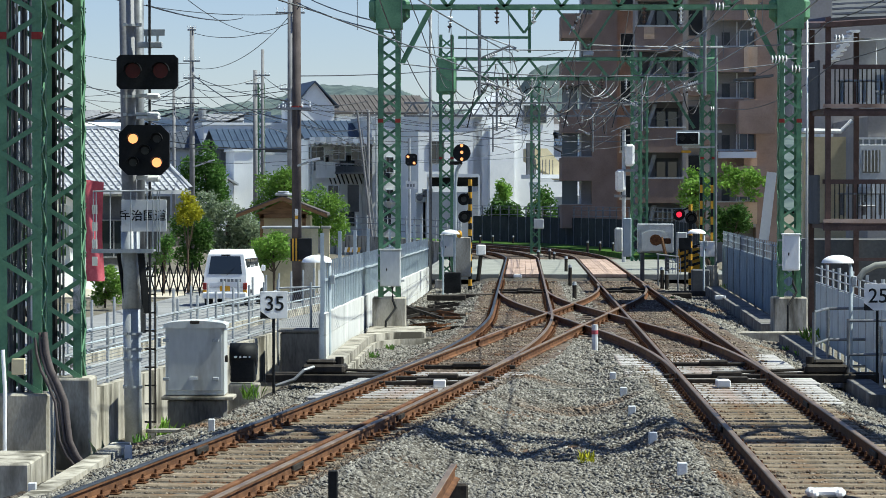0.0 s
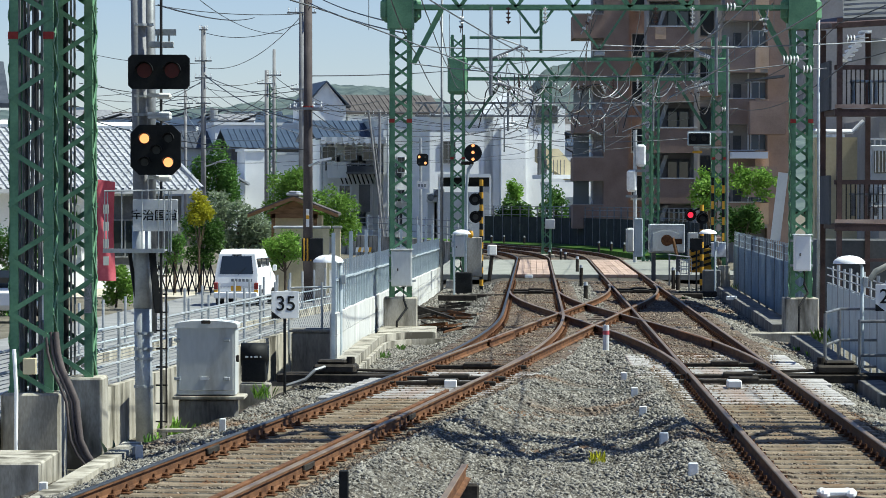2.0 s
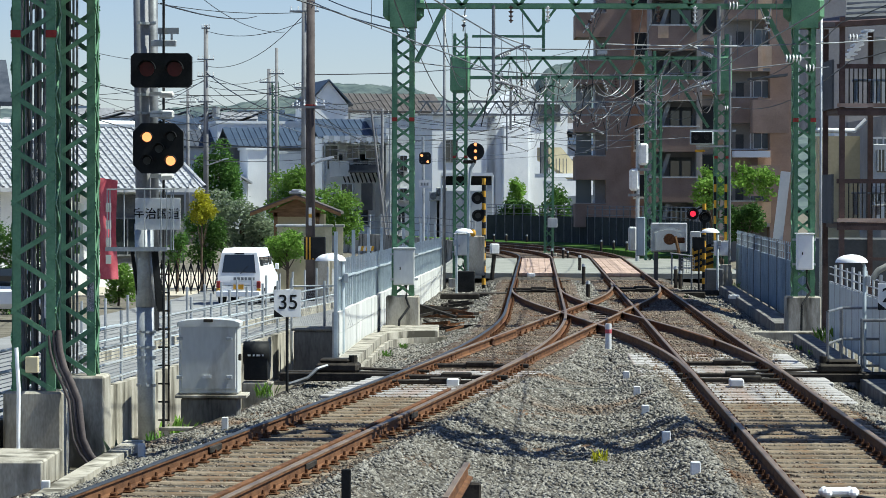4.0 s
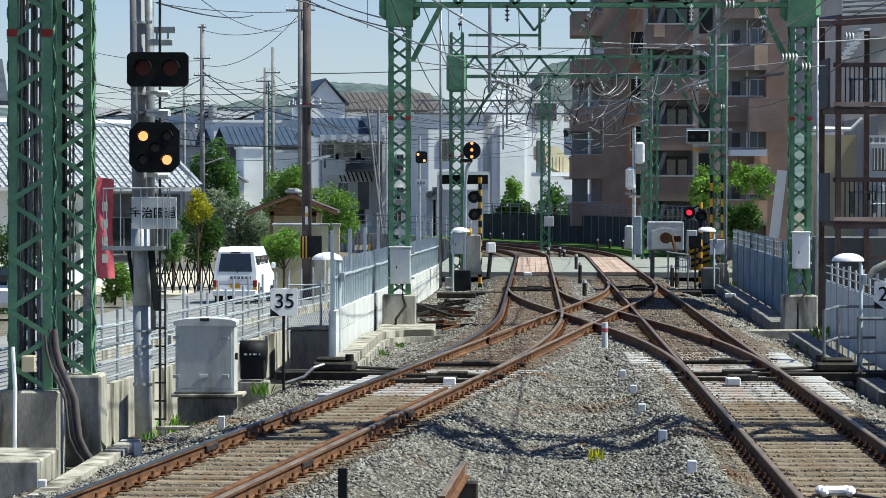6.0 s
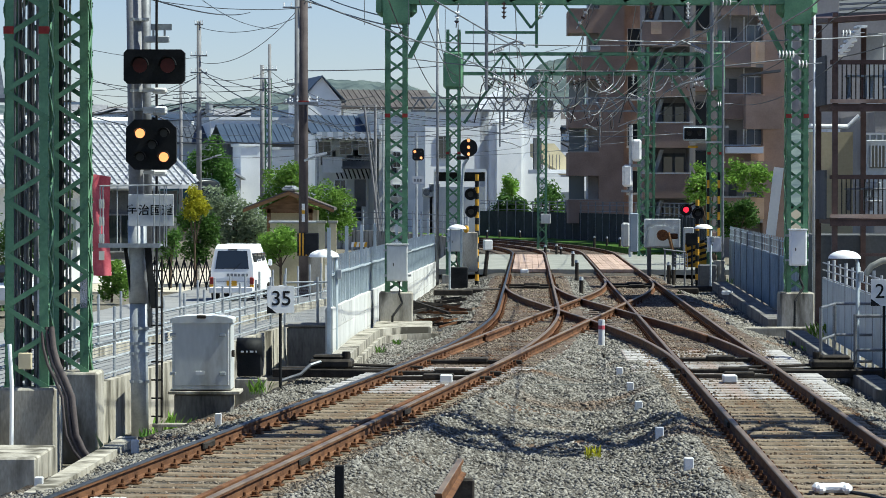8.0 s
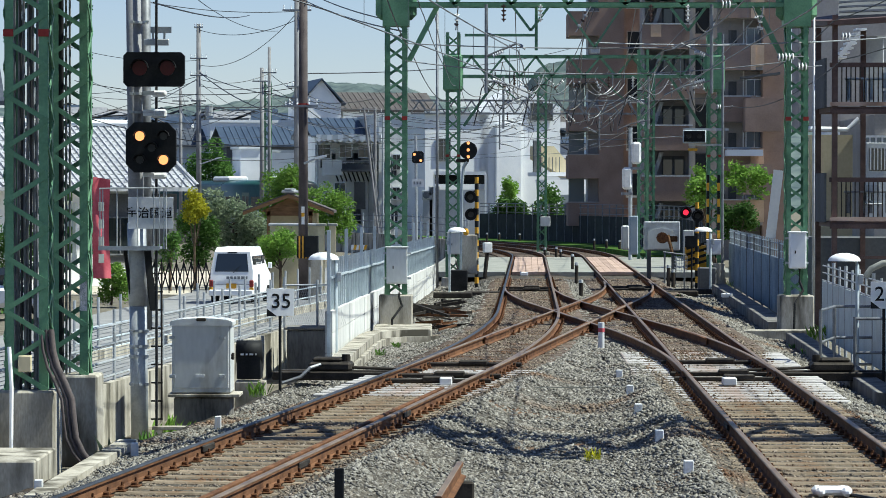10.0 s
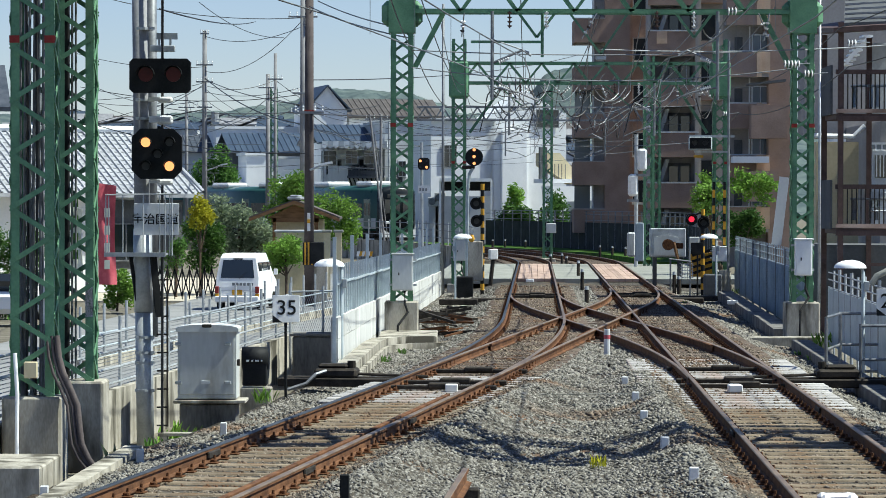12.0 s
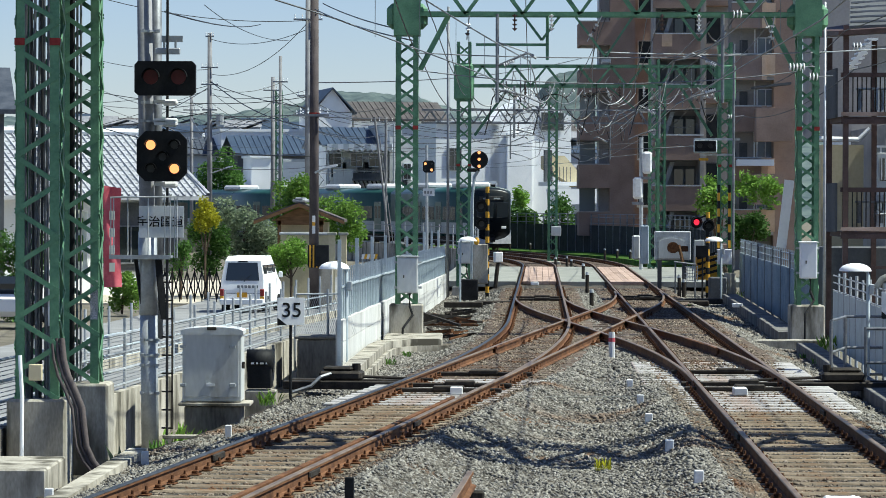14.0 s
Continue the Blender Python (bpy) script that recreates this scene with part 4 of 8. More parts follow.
    # pale wall with picket fence along the track
    w = thing("wall_panel_fence", "pale concrete wall panels topped by a grey steel picket fence", "fence", "fences", kind="structure")
    a, b = Vector((-2.32, 59.6, 0)), Vector((-0.55, 108, 0))
    n = 10
    for i in range(n):
        p, q = a.lerp(b, i / n + 0.0006), a.lerp(b, (i + 1) / n - 0.0006)
        h = 0.62 - 0.02 * i
        for z0, z1 in ((-0.9, -0.2), (-0.19, 0.2), (0.21, h)):
            part("wall_panel", Mesh().bar(p + Vector((0, 0, (z0 + z1) / 2)), q + Vector((0, 0, (z0 + z1) / 2)), 0.14, z1 - z0), "concrete_pale", w)
        part("fence_panel", Mesh().bar(p + Vector((0, 0, h + 0.32)), q + Vector((0, 0, h + 0.32)), 0.02, 0.62), "fence", w, "grey ribbed steel panel")
        part("post", Mesh().box(p.x, p.y, -0.6, 0.07, 0.07, 1.2 + h + 0.95), "fence", w)
        part("rail", Mesh().bar(p + Vector((0.03, 0, h + 0.64)), q + Vector((0.03, 0, h + 0.64)), 0.05, 0.04), "fence", w)
        for k in range(9):
            r = p.lerp(q, (k + 0.5) / 9)
            part("picket", Mesh().box(r.x + 0.025, r.y, h + 0.02, 0.03, 0.05, 0.98), "fence", w)
    kerb = [(-2.0, 56.0), (-1.75, 65.6), (-1.62, 67.2), (-1.2, 68.1), (-0.5, 68.4)]
    for z, o, wd in ((-0.1, 0.0, 0.34), (-0.24, 0.24, 0.08)):
        for (x0, y0), (x1, y1) in zip(kerb, kerb[1:]):
            part("kerb", Mesh().bar((x0 + o, y0 - o, z - 0.25), (x1 + o, y1 - o, z - 0.25), wd, 0.5), "concrete", w, "weathered concrete channel edge")
    part("ledge", Mesh().box(-1.05, 70.2, -0.6, 1.3, 3.4, 0.48, bev=0.02), "concrete", w, "concrete ledge under the mast")


def lamp_post(x, y, low, z, reach, label):
    """A slim pale post with a domed crossing lamp."""
    t = thing("path_lamp", label, "lamp", "path lamps")
    s = 1 if reach > 0 else -1
    part("post", Mesh().tube([(x, y, low), (x, y, z - 0.12), (x + s * 0.03, y, z - 0.02), (x + s * 0.12, y, z + 0.02)], 0.036, 10), "fence", t, "pale green-grey post", True)
    part("shade", Mesh().ball((x + s * 0.24, y, z - 0.03), 0.30, 0.24, 0.15, 18, 6, low=0.0), "white", t, "white domed shade", True)
    part("box", Mesh().box(x - s * 0.06, y - 0.03, z - 0.45, 0.09, 0.08, 0.18, bev=0.01), "galv", t)


near_left()
lamp_post(-2.211, 60.5, -0.4, 1.618, -0.32, "white domed lamp on a slim post by the wall")
lamp_post(0.000, 101.0, -0.4, 1.693, 0.32, "white domed lamp on a slim post at the crossing")
lamp_post(8.484, 101.0, -0.4, 1.711, -0.55, "white domed lamp on a slim post at the crossing")
lamp_post(7.483, 57.0, -0.3, 1.679, -0.48, "white domed lamp on a slim post by the railing")


# ---- things beside the right track, mast boxes ----
def mast_box(x, y, z, w, h, label, tint):
    t = thing("equipment_box", label, "equipment box", "mast boxes")
    part("body", Mesh().box(x, y, z, w, 0.3, h, bev=0.015), tint, t)
    part("door", Mesh().box(x, y - 0.155, z + 0.03, w - 0.05, 0.012, h - 0.06, bev=0.005), tint, t)
    part("cap", Mesh().box(x, y, z + h, w + 0.05, 0.36, 0.03, bev=0.008), tint, t)
    part("latch", Mesh().box(x - w * 0.18, y - 0.165, z + h * 0.42, 0.025, 0.02, 0.07), "dark_iron", t)
    part("conduit", Mesh().tube([(x + 0.05, y, z), (x + 0.05, y, z - 0.3), (x + 0.12, y - 0.1, z - 0.5), (x - 0.1, y - 0.35, z - 0.8), (x - 0.12, y - 0.4, -0.45)], 0.03), "rubber", t, "black conduit")
    part("bracket", Mesh().box(x, y + 0.15, z + 0.1, w + 0.16, 0.03, 0.05), "galv", t)
    part("bracket", Mesh().box(x, y + 0.15, z + h - 0.15, w + 0.16, 0.03, 0.05), "galv", t)


def right_side():
    mast_box(-1.209, 71.5, 0.809, 0.48, 0.83, "pale grey equipment box fixed to the lattice mast", "cabinet")
    mast_box(8.008, 71.5, 1.173, 0.38, 0.82, "white equipment box fixed to the lattice mast", "white")
    mast_box(0.178, 109.4, 0.769, 0.52, 0.75, "grey equipment box fixed to the crossing mast", "cabinet")
    mast_box(9.315, 109.4, 0.769, 0.5, 0.5, "pale equipment box fixed to the crossing mast", "white")
    w = thing("steel_panel_fence", "dark blue-grey ribbed steel fence beside the track", "fence", "fences", kind="structure")
    rows = [(76 + 4 * i) for i in range(10)]
    for y0, y1 in zip(rows, rows[1:]):
        x0, x1 = edge(RIGHT_EDGE, y0) + 0.3, edge(RIGHT_EDGE, y1) + 0.3
        part("fence_panel", Mesh().bar((x0, y0, 0.4), (x1, y1, 0.4), 0.03, 1.5), "fence_blue", w)
        for k in range(8):
            t = k / 8
            part("rib", Mesh().box(x0 + (x1 - x0) * t - 0.03, y0 + (y1 - y0) * t, -0.35, 0.05, 0.06, 1.5), "fence_blue", w)
        part("post", Mesh().box(x0 - 0.02, y0, -0.5, 0.07, 0.07, 2.1), "galv_dark", w)
        for z in (1.15, 1.35, 1.55):
            part("rail", Mesh().rod((x0, y0, z), (x1, y1, z), 0.018, n=6), "fence", w)
        for k in range(5):
            t = (k + 0.5) / 5
            part("picket", Mesh().box(x0 + (x1 - x0) * t, y0 + (y1 - y0) * t, 1.1, 0.03, 0.03, 0.55), "fence", w)
    w = thing("steel_panel_fence", "grey steel panel fence with pipe rails", "fence", "fences", kind="structure")
    rows = [46 + 3 * i for i in range(9)]
    for y0, y1 in zip(rows, rows[1:]):
        x0, x1 = edge(RIGHT_EDGE, y0) + 0.35, edge(RIGHT_EDGE, y1) + 0.35
        part("fence_panel", Mesh().bar((x0, y0, 0.3), (x1, y1, 0.3), 0.03, 1.25), "fence", w)
        part("post", Mesh().rod((x0, y0, -0.6), (x0, y0, 1.4), 0.035, n=8), "galv", w)
        part("post", Mesh().rod(((x0 + x1) / 2, (y0 + y1) / 2, -0.6), ((x0 + x1) / 2, (y0 + y1) / 2, 1.35), 0.025, n=8), "galv", w)
        for z in (0.95, 1.12, 1.28):
            part("rail", Mesh().rod((x0, y0, z), (x1, y1, z), 0.018, n=6), "galv", w)
    # concrete troughs
    m = Mesh().sweep([(edge(RIGHT_EDGE, y) - 0.45, y, -0.12, 0.041) for y in (73, 90, 112)], [(-0.25, -0.6), (0.25, -0.6), (0.25, 0.0), (-0.25, 0.0)])
    m.top("cable_trough", "concrete_dark", "long weathered concrete cable trough beside the fence", "trough", "cable troughs")
    m = Mesh().sweep([(edge(RIGHT_EDGE, y) - 0.35, y, -0.2, 0.041) for y in (48, 60, 69)], [(-0.2, -0.6), (0.2, -0.6), (0.2, 0.0), (-0.2, 0.0)])
    m.top("cable_trough", "concrete_dark", "concrete cable trough below the pipe railing", "trough", "cable troughs")
    m = Mesh().box(7.6, 70.6, -0.7, 1.9, 0.5, 0.5, bev=0.02)
    m.top("ledge", "concrete", "concrete ledge at the foot of the mast", "ledge")
    # pipe railing
    f = thing("pipe_railing", "grey pipe railing round a track-side pit", "railing")
    for px, d in ((1441, 56), (1466, 58), (1502, 53), (1560, 50)):
        x = (px - 784) * d / 5500
        part("post", Mesh().rod((x, d, -0.6), (x, d, 0.78), 0.03, n=8), "galv_dark", f)
    for z in (0.78, 0.2, -0.3):
        part("rail", Mesh().tube([(6.689, 56, z), (7.192, 58, z), (9.027, 58, z)], 0.026, 8), "galv_dark", f)
        part("rail", Mesh().tube([(6.919, 53, z - 0.03), (8.249, 53, z - 0.03)], 0.026, 8), "galv_dark", f)
    plate_sign("speed_sign", "25", 7.271, 52.0, 1.186, -0.5, "pale square speed sign with black 25 on a black post")
    point_machine(6.405, 52.5, 180, "black point machine on long sleepers beside the straight rail")
    t = thing("cable_pile", "coiled pale hose hung over the railing", "hose")
    part("hose", Mesh().tube([(7.761, 58, 1.321), (7.867, 58, 1.479), (8.078, 58, 1.585), (8.289, 58, 1.606), (8.500, 58, 1.479)], 0.06, 8), "crossing_grey", t, "", True)
    # white cover plates between the rails
    for px, py, d, w in ((778, 671, 49.5, 0.2), (1280, 671, 49.5, 0.22), (916, 485, 117, 0.3), (1275, 520, 92, 0.3)):
        m = Mesh().box((px - 784) * d / 5500, d, -0.17, w, 0.34, 0.12, bev=0.015)
        m.top("track_marker", "white", "small white cover box between the rails", "marker", "track markers")
    for px, d in ((1462, 31.2), (178, 29.6)):
        x = (px - 784) * d / 5500
        t = thing("track_transponder", "white cross-shaped cover plate between the rails", "cover plate", "track covers")
        part("plate", Mesh().box(x, d, -0.16, 0.4, 0.16, 0.09, bev=0.03).box(x - 0.13, d, -0.16, 0.09, 0.4, 0.085, bev=0.03).box(x + 0.13, d, -0.16, 0.09, 0.4, 0.085, bev=0.03), "white", t)
        part("cable", Mesh().tube([(x + 0.1, d, -0.14), (x + 0.35, d - 0.5, -0.15), (x + 0.6, d - 1.4, -0.16)], 0.02), "cable", t)
    # marker post between the tracks
    t = thing("clearance_post", "white post with a red band between the tracks", "post")
    part("post", Mesh().rod((3.081, 63, -0.35), (3.081, 63, 0.273), 0.065, n=14), "plastic_white", t)
    part("red_band", Mesh().rod((3.081, 63, 0.078), (3.081, 63, 0.158), 0.068, n=14), "banner_red", t)
    t = thing("marker_stake", "thin dark stake in the ballast", "stake", "stakes")
    part("stake", Mesh().rod((2.88, 58, -0.6), (2.88, 58, -0.17), 0.025, n=6), "dark_iron", t)
    t = thing("marker_stake", "square black stake standing in the ballast", "stake", "stakes")
    part("stake", Mesh().box(-1.053, 29.7, -0.5, 0.09, 0.06, 0.74, bev=0.01), "black", t)
    # spare rail end
    t = thing("spare_rail", "short rusty rail end lying in the ballast", "rail")
    seg = [(-0.10, 28.3, 0.10, 0.065), (0.11, 31.5, 0.145, 0.065)]
    part("block", Mesh().box(0.13, 31.1, -0.4, 0.24, 0.16, 0.385, bev=0.02), "dark_iron", t, "dark timber chock")
    part("block", Mesh().box(0.0, 28.9, -0.4, 0.24, 0.16, 0.35, bev=0.02), "dark_iron", t, "dark timber chock")
    part("rail", Mesh().sweep(seg, RAIL), "rail_rust", t)
    part("head", Mesh().sweep(seg, [(-0.03, 0.001), (0.03, 0.001), (0.026, 0.005), (-0.026, 0.005)]), "rail_head", t, "worn rail top")
    # cable across the ballast
    t = thing("ground_cable", "thin pale cable across the ballast", "cable")
    part("cable", Mesh().tube([(0.3, 49.2, -0.22), (0.9, 49.3, -0.2), (1.8, 49.3, -0.2), (2.9, 49.2, -0.18), (3.5, 49.1, -0.22)], 0.008), "crossing_grey", t)
    # scrap rails by the wall
    t = thing("scrap_pile", "pile of dark and rusty scrap rails and fittings", "scrap")
    rnd = random.Random(3)
    for i in range(30):
        x, y, z = rnd.uniform(-0.75, 0.15), rnd.uniform(73, 80), -0.33 + 0.06 * (i % 9)
        a, length = rnd.uniform(0.3, 2.8), rnd.uniform(0.5, 1.5)
        d = Vector((math.sin(a), math.cos(a), rnd.uniform(-0.22, 0.22))) * length / 2
        part("scrap_bar", Mesh().bar(Vector((x, y, z)) - d, Vector((x, y, z)) + d, rnd.uniform(0.035, 0.09), rnd.uniform(0.035, 0.09)), rnd.choice(("dark_iron", "dark_iron", "rail_rust", "clip_rust")), t)


right_side()


# ---- level crossing equipment ----
def crossing():
    y = 112.0
    # striped warning posts with lamp heads
    def warning_post(x, y, low, top, lamps, lit, label):
        t = thing("warning_post", label, "crossing signal", "crossing signals")
        n = round((top - low) / 0.22)
        for i in range(n):
            z = low + (top - low) * i / n
            part("band", Mesh().rod((x, y, z), (x, y, z + (top - low) / n), 0.07, n=12), "yellow" if i % 2 else "black", t)
        for k, (dx, z) in enumerate(lamps):
            h = part("lamp_head", Mesh().rod((x + dx, y + 0.12, z), (x + dx, y - 0.12, z), 0.21, n=18), "black", t, "round black lamp head")
            part("lens", disc(Mesh(), x + dx, y - 0.12, z, 0.1, 0.02), "red_lit" if k == lit else "lens_unlit", h, "lit red lamp" if k == lit else "")
            part("visor", hood(Mesh(), x + dx, y - 0.12, z, 0.16, 0.25), "black", h)
            part("arm", Mesh().rod((x, y, z + 0.25), (x + dx, y + 0.1, z + 0.1), 0.03, n=6), "black", t)
        return t

    warning_post(0.934, 107.0, -0.4, 3.473, [(-0.22, 2.792), (-0.2, 2.189)], -1, "yellow and black striped crossing warning post")
    w = warning_post(8.601, 108.0, -0.4, 2.614, [(-0.4, 2.261), (0.02, 2.143)], 0, "striped crossing warning post showing one red light")
    t = thing("barrier_machine", "pale grey crossing barrier machine with orange beacon", "barrier machine")
    part("case", Mesh().box(0.694, 106.2, 0.152, 0.52, 0.5, 1.35, bev=0.03), "concrete", t)
    part("beacon", Mesh().ball((0.559, 106.0, 1.597), 0.1, 0.1, 0.14, 12, 6), "yellow", t, "orange beacon cap", True)
    part("arm", Mesh().rod((1.195, 105.9, -0.002), (1.311, 105.9, 1.115), 0.07, n=8), "dark_iron", t)
    part("counterweight", Mesh().box(1.291, 105.8, 0.884, 0.3, 0.2, 0.36, rz=0.3, bev=0.03), "plastic_white", t, "white counterweight")
    part("switch_box", Mesh().box(0.305, 105.4, -0.5, 0.62, 0.5, 0.82, bev=0.03), "black", t, "black box at the foot")
    # right hand barrier
    t = thing("barrier_machine", "striped crossing barrier machine with brown arm", "barrier machine")
    part("case", Mesh().box(8.800, 110.4, 0.210, 0.85, 0.5, 0.85, bev=0.03), "yellow", t)
    for i in range(4):
        part("stripe", Mesh().bar((8.380 + 0.02, 110.13, 0.330 + 0.21 * i), (9.220 - 0.02, 110.13, 0.450 + 0.21 * i + 0.12), 0.02, 0.09), "black", t)
    part("case", Mesh().box(7.718, 113, 0.854, 1.3, 0.5, 1.05, bev=0.03), "galv", t, "grey control housing")
    part("access_panel", Mesh().prism([(-0.45, 0), (0.45, 0), (0.45, 0.62), (0.3, 0.7), (0, 0.74), (-0.3, 0.7), (-0.45, 0.62)], 112.7, 112.76, 7.66, 0.92), "cabinet", t, "arched pale access panel")
    part("cabinet", Mesh().box(8.62, 112.2, 0.5, 0.36, 0.3, 1.1, bev=0.02), "cabinet", t, "pale grey relay cabinet")
    for x in (7.25, 8.15):
        part("foot", Mesh().box(x, 113, -0.5, 0.14, 0.3, 1.36), "wall_dark", t, "dark leg below the housing")
    part("control_box", Mesh().box(6.659, 112.4, 0.712, 0.3, 0.4, 1.4, bev=0.03), "fence_blue", t)
    part("control_box", Mesh().box(6.431, 113.6, 0.854, 0.3, 0.4, 0.9, bev=0.06), "cabinet", t)
    part("motor", Mesh().rod((7.520, 110, 1.350), (7.520, 109.7, 1.350), 0.2, n=14).box(7.820, 110, 1.210, 0.5, 0.2, 0.2, bev=0.03), "clip_rust", t, "brown rusty motor")
    part("arm", Mesh().rod((7.720, 109.8, 1.450), (7.880, 109.8, 0.810), 0.06, n=8), "wood", t)
    part("board", Mesh().box(8.249, 106, 1.077, 0.42, 0.03, 0.4, bev=0.01), "black", t, "black board on a post")
    part("board_post", Mesh().rod((8.268, 106.05, -0.4), (8.268, 106.05, 1.424), 0.03, n=8), "black", t)
    part("drum", Mesh().rod((9.039, 104.2, -0.4), (9.039, 104.2, 0.581), 0.2, n=16), "concrete", t)
    part("box", Mesh().box(8.623, 104, -0.5, 0.6, 0.5, 0.95, bev=0.04), "wall_dark", t, "dark battery box")
    # mesh panel
    t = thing("crossing_fence", "small chequered steel fence at the crossing", "fence")
    part("frame", Mesh().tube([(7.354, 107, 0.905), (8.132, 107, 0.807)], 0.03).tube([(7.412, 107, -0.4), (7.412, 107, 0.905)], 0.03).tube([(8.093, 107, -0.4), (8.093, 107, 0.807)], 0.03), "galv_dark", t)
    m = Mesh()
    for i in range(5):
        m.box(7.821 + 0.09 * i, 107, 0.224, 0.02, 0.02, 0.55)
        m.box(7.957, 107, 0.243 + 0.12 * i, 0.45, 0.02, 0.02)
    part("grid", m, "plastic_white", t)
    # striped road barricade below the wall
    t = thing("road_barricade", "orange and white striped road barricade by the lower road", "barricade")
    for i in range(6):
        part("stripe", Mesh().prism([(0, 0), (0.09, 0), (0.13, 0.17), (0.04, 0.17)], 108.0, 108.04, -3.44 + 0.09 * i, 0.95), "yellow" if i % 2 else "plastic_white", t)
    for x in (-3.4, -2.92):
        part("leg", Mesh().box(x, 108.08, -0.66, 0.05, 0.05, 1.78), "galv", t)
    # dwarf posts beside the rails
    for px, d, h in ((1009, 108, 0.72), (1017, 94, 0.5), (1002, 122, 0.75), (953, 152, 0.5), (973, 154, 0.5), (981, 152, 0.4), (1172, 103, 0.75), (1180, 103, 0.6)):
        x = (px - 784) * d / 5500
        t = thing("dwarf_post", "short dark track-side post with pale cap", "post", "dwarf posts")
        part("post", Mesh().rod((x, d, -0.5), (x, d, -0.3 + h), 0.065, n=10), "dark_iron", t)
        part("cap", Mesh().rod((x, d, -0.3 + h), (x, d, -0.2 + h), 0.07, 0.05, 10), "galv", t)
    # rodding and boxes round the blades
    for px, py, d in ((790, 512, 95), (845, 508, 96), (1190, 508, 97), (1215, 505, 99)):
        x = (px - 784) * d / 5500
        m = Mesh().box(x, d, -0.3, 1.2, 0.35, 0.18, bev=0.03)
        m.top("point_gear", "dark_iron", "low black point gear beside the rails", "point gear", "point gears")

    # signals on the left mast
    t = thing("round_signal", "round black signal showing three amber lights in a column", "signal")
    yy = 108.0
    part("head", Mesh().rod((0.648, yy, 4.401), (0.648, yy - 0.18, 4.401), 0.31, n=28), "black", t)
    for pz in (4.657, 4.421, 4.185):
        part("lens", disc(Mesh(), 0.648, yy - 0.18, pz, 0.055, 0.012), "amber_lit", t, "lit amber lamp")
        part("visor", hood(Mesh(), 0.648, yy - 0.18, pz, 0.065, 0.12), "black", t)
    part("stem", Mesh().tube([(0.412, yy + 0.1, -0.4), (0.412, yy + 0.1, 3.046), (0.491, yy + 0.1, 3.832), (0.609, yy + 0.05, 4.028)], 0.06, 10), "fence", t, "pale stem", True)
    part("bracket", Mesh().box(0.452, yy + 0.1, 3.989, 0.45, 0.2, 0.12, bev=0.03), "dark_iron", t)
    t = thing("repeater_signal", "small black signal with two diagonal amber lights", "signal")
    yy = 96.0
    part("pole", Mesh().rod((-1.012, yy, -0.6), (-1.047, yy, 4.683), 0.045, n=10), "galv", t)
    part("head", Mesh().prism(octagon(0.36, 0.37, 0.06), yy - 0.25, yy - 0.12, -0.977, 4.019), "black", t)
    for px, pz, lit in ((-1.082, 4.107, 1), (-0.890, 3.915, 1), (-0.890, 4.107, 0), (-1.082, 3.915, 0)):
        part("lens", disc(Mesh(), px, yy - 0.25, pz, 0.042 if lit else 0.03, 0.012), "amber_lit" if lit else "lens_unlit", t)
    p = part("plate", Mesh().box(-0.977, yy - 0.1, 3.112, 0.36, 0.012, 0.24), "plastic_white", t, "small white name plate")
    for i in range(3):
        part("marking", Mesh().box(-1.082 + 0.09 * i, yy - 0.112, 3.182, 0.06, 0.006, 0.09), "galv_dark", p)
    # two-lamp box on the right mast
    t = thing("twin_lamp_box", "dark two-lamp signal box with pale rim on an arm", "signal")
    yy = 108.8
    part("rim", Mesh().box(8.566, yy, 4.670, 0.82, 0.14, 0.47, bev=0.04), "fence", t)
    part("face", Mesh().box(8.566, yy - 0.08, 4.729, 0.74, 0.03, 0.39, bev=0.01), "black", t)
    for px in (8.368, 8.744):
        part("lens", disc(Mesh(), px, yy - 0.095, 4.927, 0.09, 0.012), "lens_unlit", t)
        part("visor", hood(Mesh(), px, yy - 0.095, 4.927, 0.1, 0.14), "black", t)
    part("arm", Mesh().box(8.981, yy + 0.2, 5.125, 1.6, 0.06, 0.08).box(8.981, yy + 0.2, 4.591, 1.2, 0.06, 0.06), "galv", t)
    part("tag", Mesh().box(8.506, yy, 4.413, 0.34, 0.1, 0.09, bev=0.02), "yellow", t, "yellow tag")
    part("conduit", Mesh().rod((9.572, 109, -0.4), (9.572, 109, 8.5), 0.045, n=8), "galv_dark", t)
    # hazard stripes on the right mast
    t = thing("hazard_sleeve", "yellow and black striped sleeves on the mast", "hazard sleeve")
    for px in (1241, 1260):
        x = (px - 784) * 109.7 / 5500
        for i in range(9):
            part("band", Mesh().box(x, 109.7, 1.055 + i * 0.28, 0.09, 0.06, 0.28), "yellow" if i % 2 else "black", t)
    # signal masts by the far track with white lamp backs
    t = thing("signal_mast", "slim grey mast with white lamp housings seen from behind", "signal")
    part("pole", Mesh().rod((8.145, 140, -0.5), (8.145, 140, 5.905), 0.09, n=10), "galv", t)
    for px, pz in ((1114, 275), (1098, 320)):
        x, z = (px - 784) * 140 / 5500, 2.85 - (pz - 350) * 140 / 5500
        part("housing", Mesh().box(x, 140, z - 0.5, 0.44, 0.45, 1.0, bev=0.1), "plastic_white", t, "white rounded lamp housing")
        part("bracket", Mesh().box(x, 140, z - 0.75, 0.5, 0.4, 0.12), "galv_dark", t)
    g = thing("catenary_mast", "grey-green lattice mast beside the far track", "mast")
    mast(g, 8.833, 142, -0.3, 9.5, 0.5, 0.5, None, (0.8, 0.8, -0.05, -0.8))
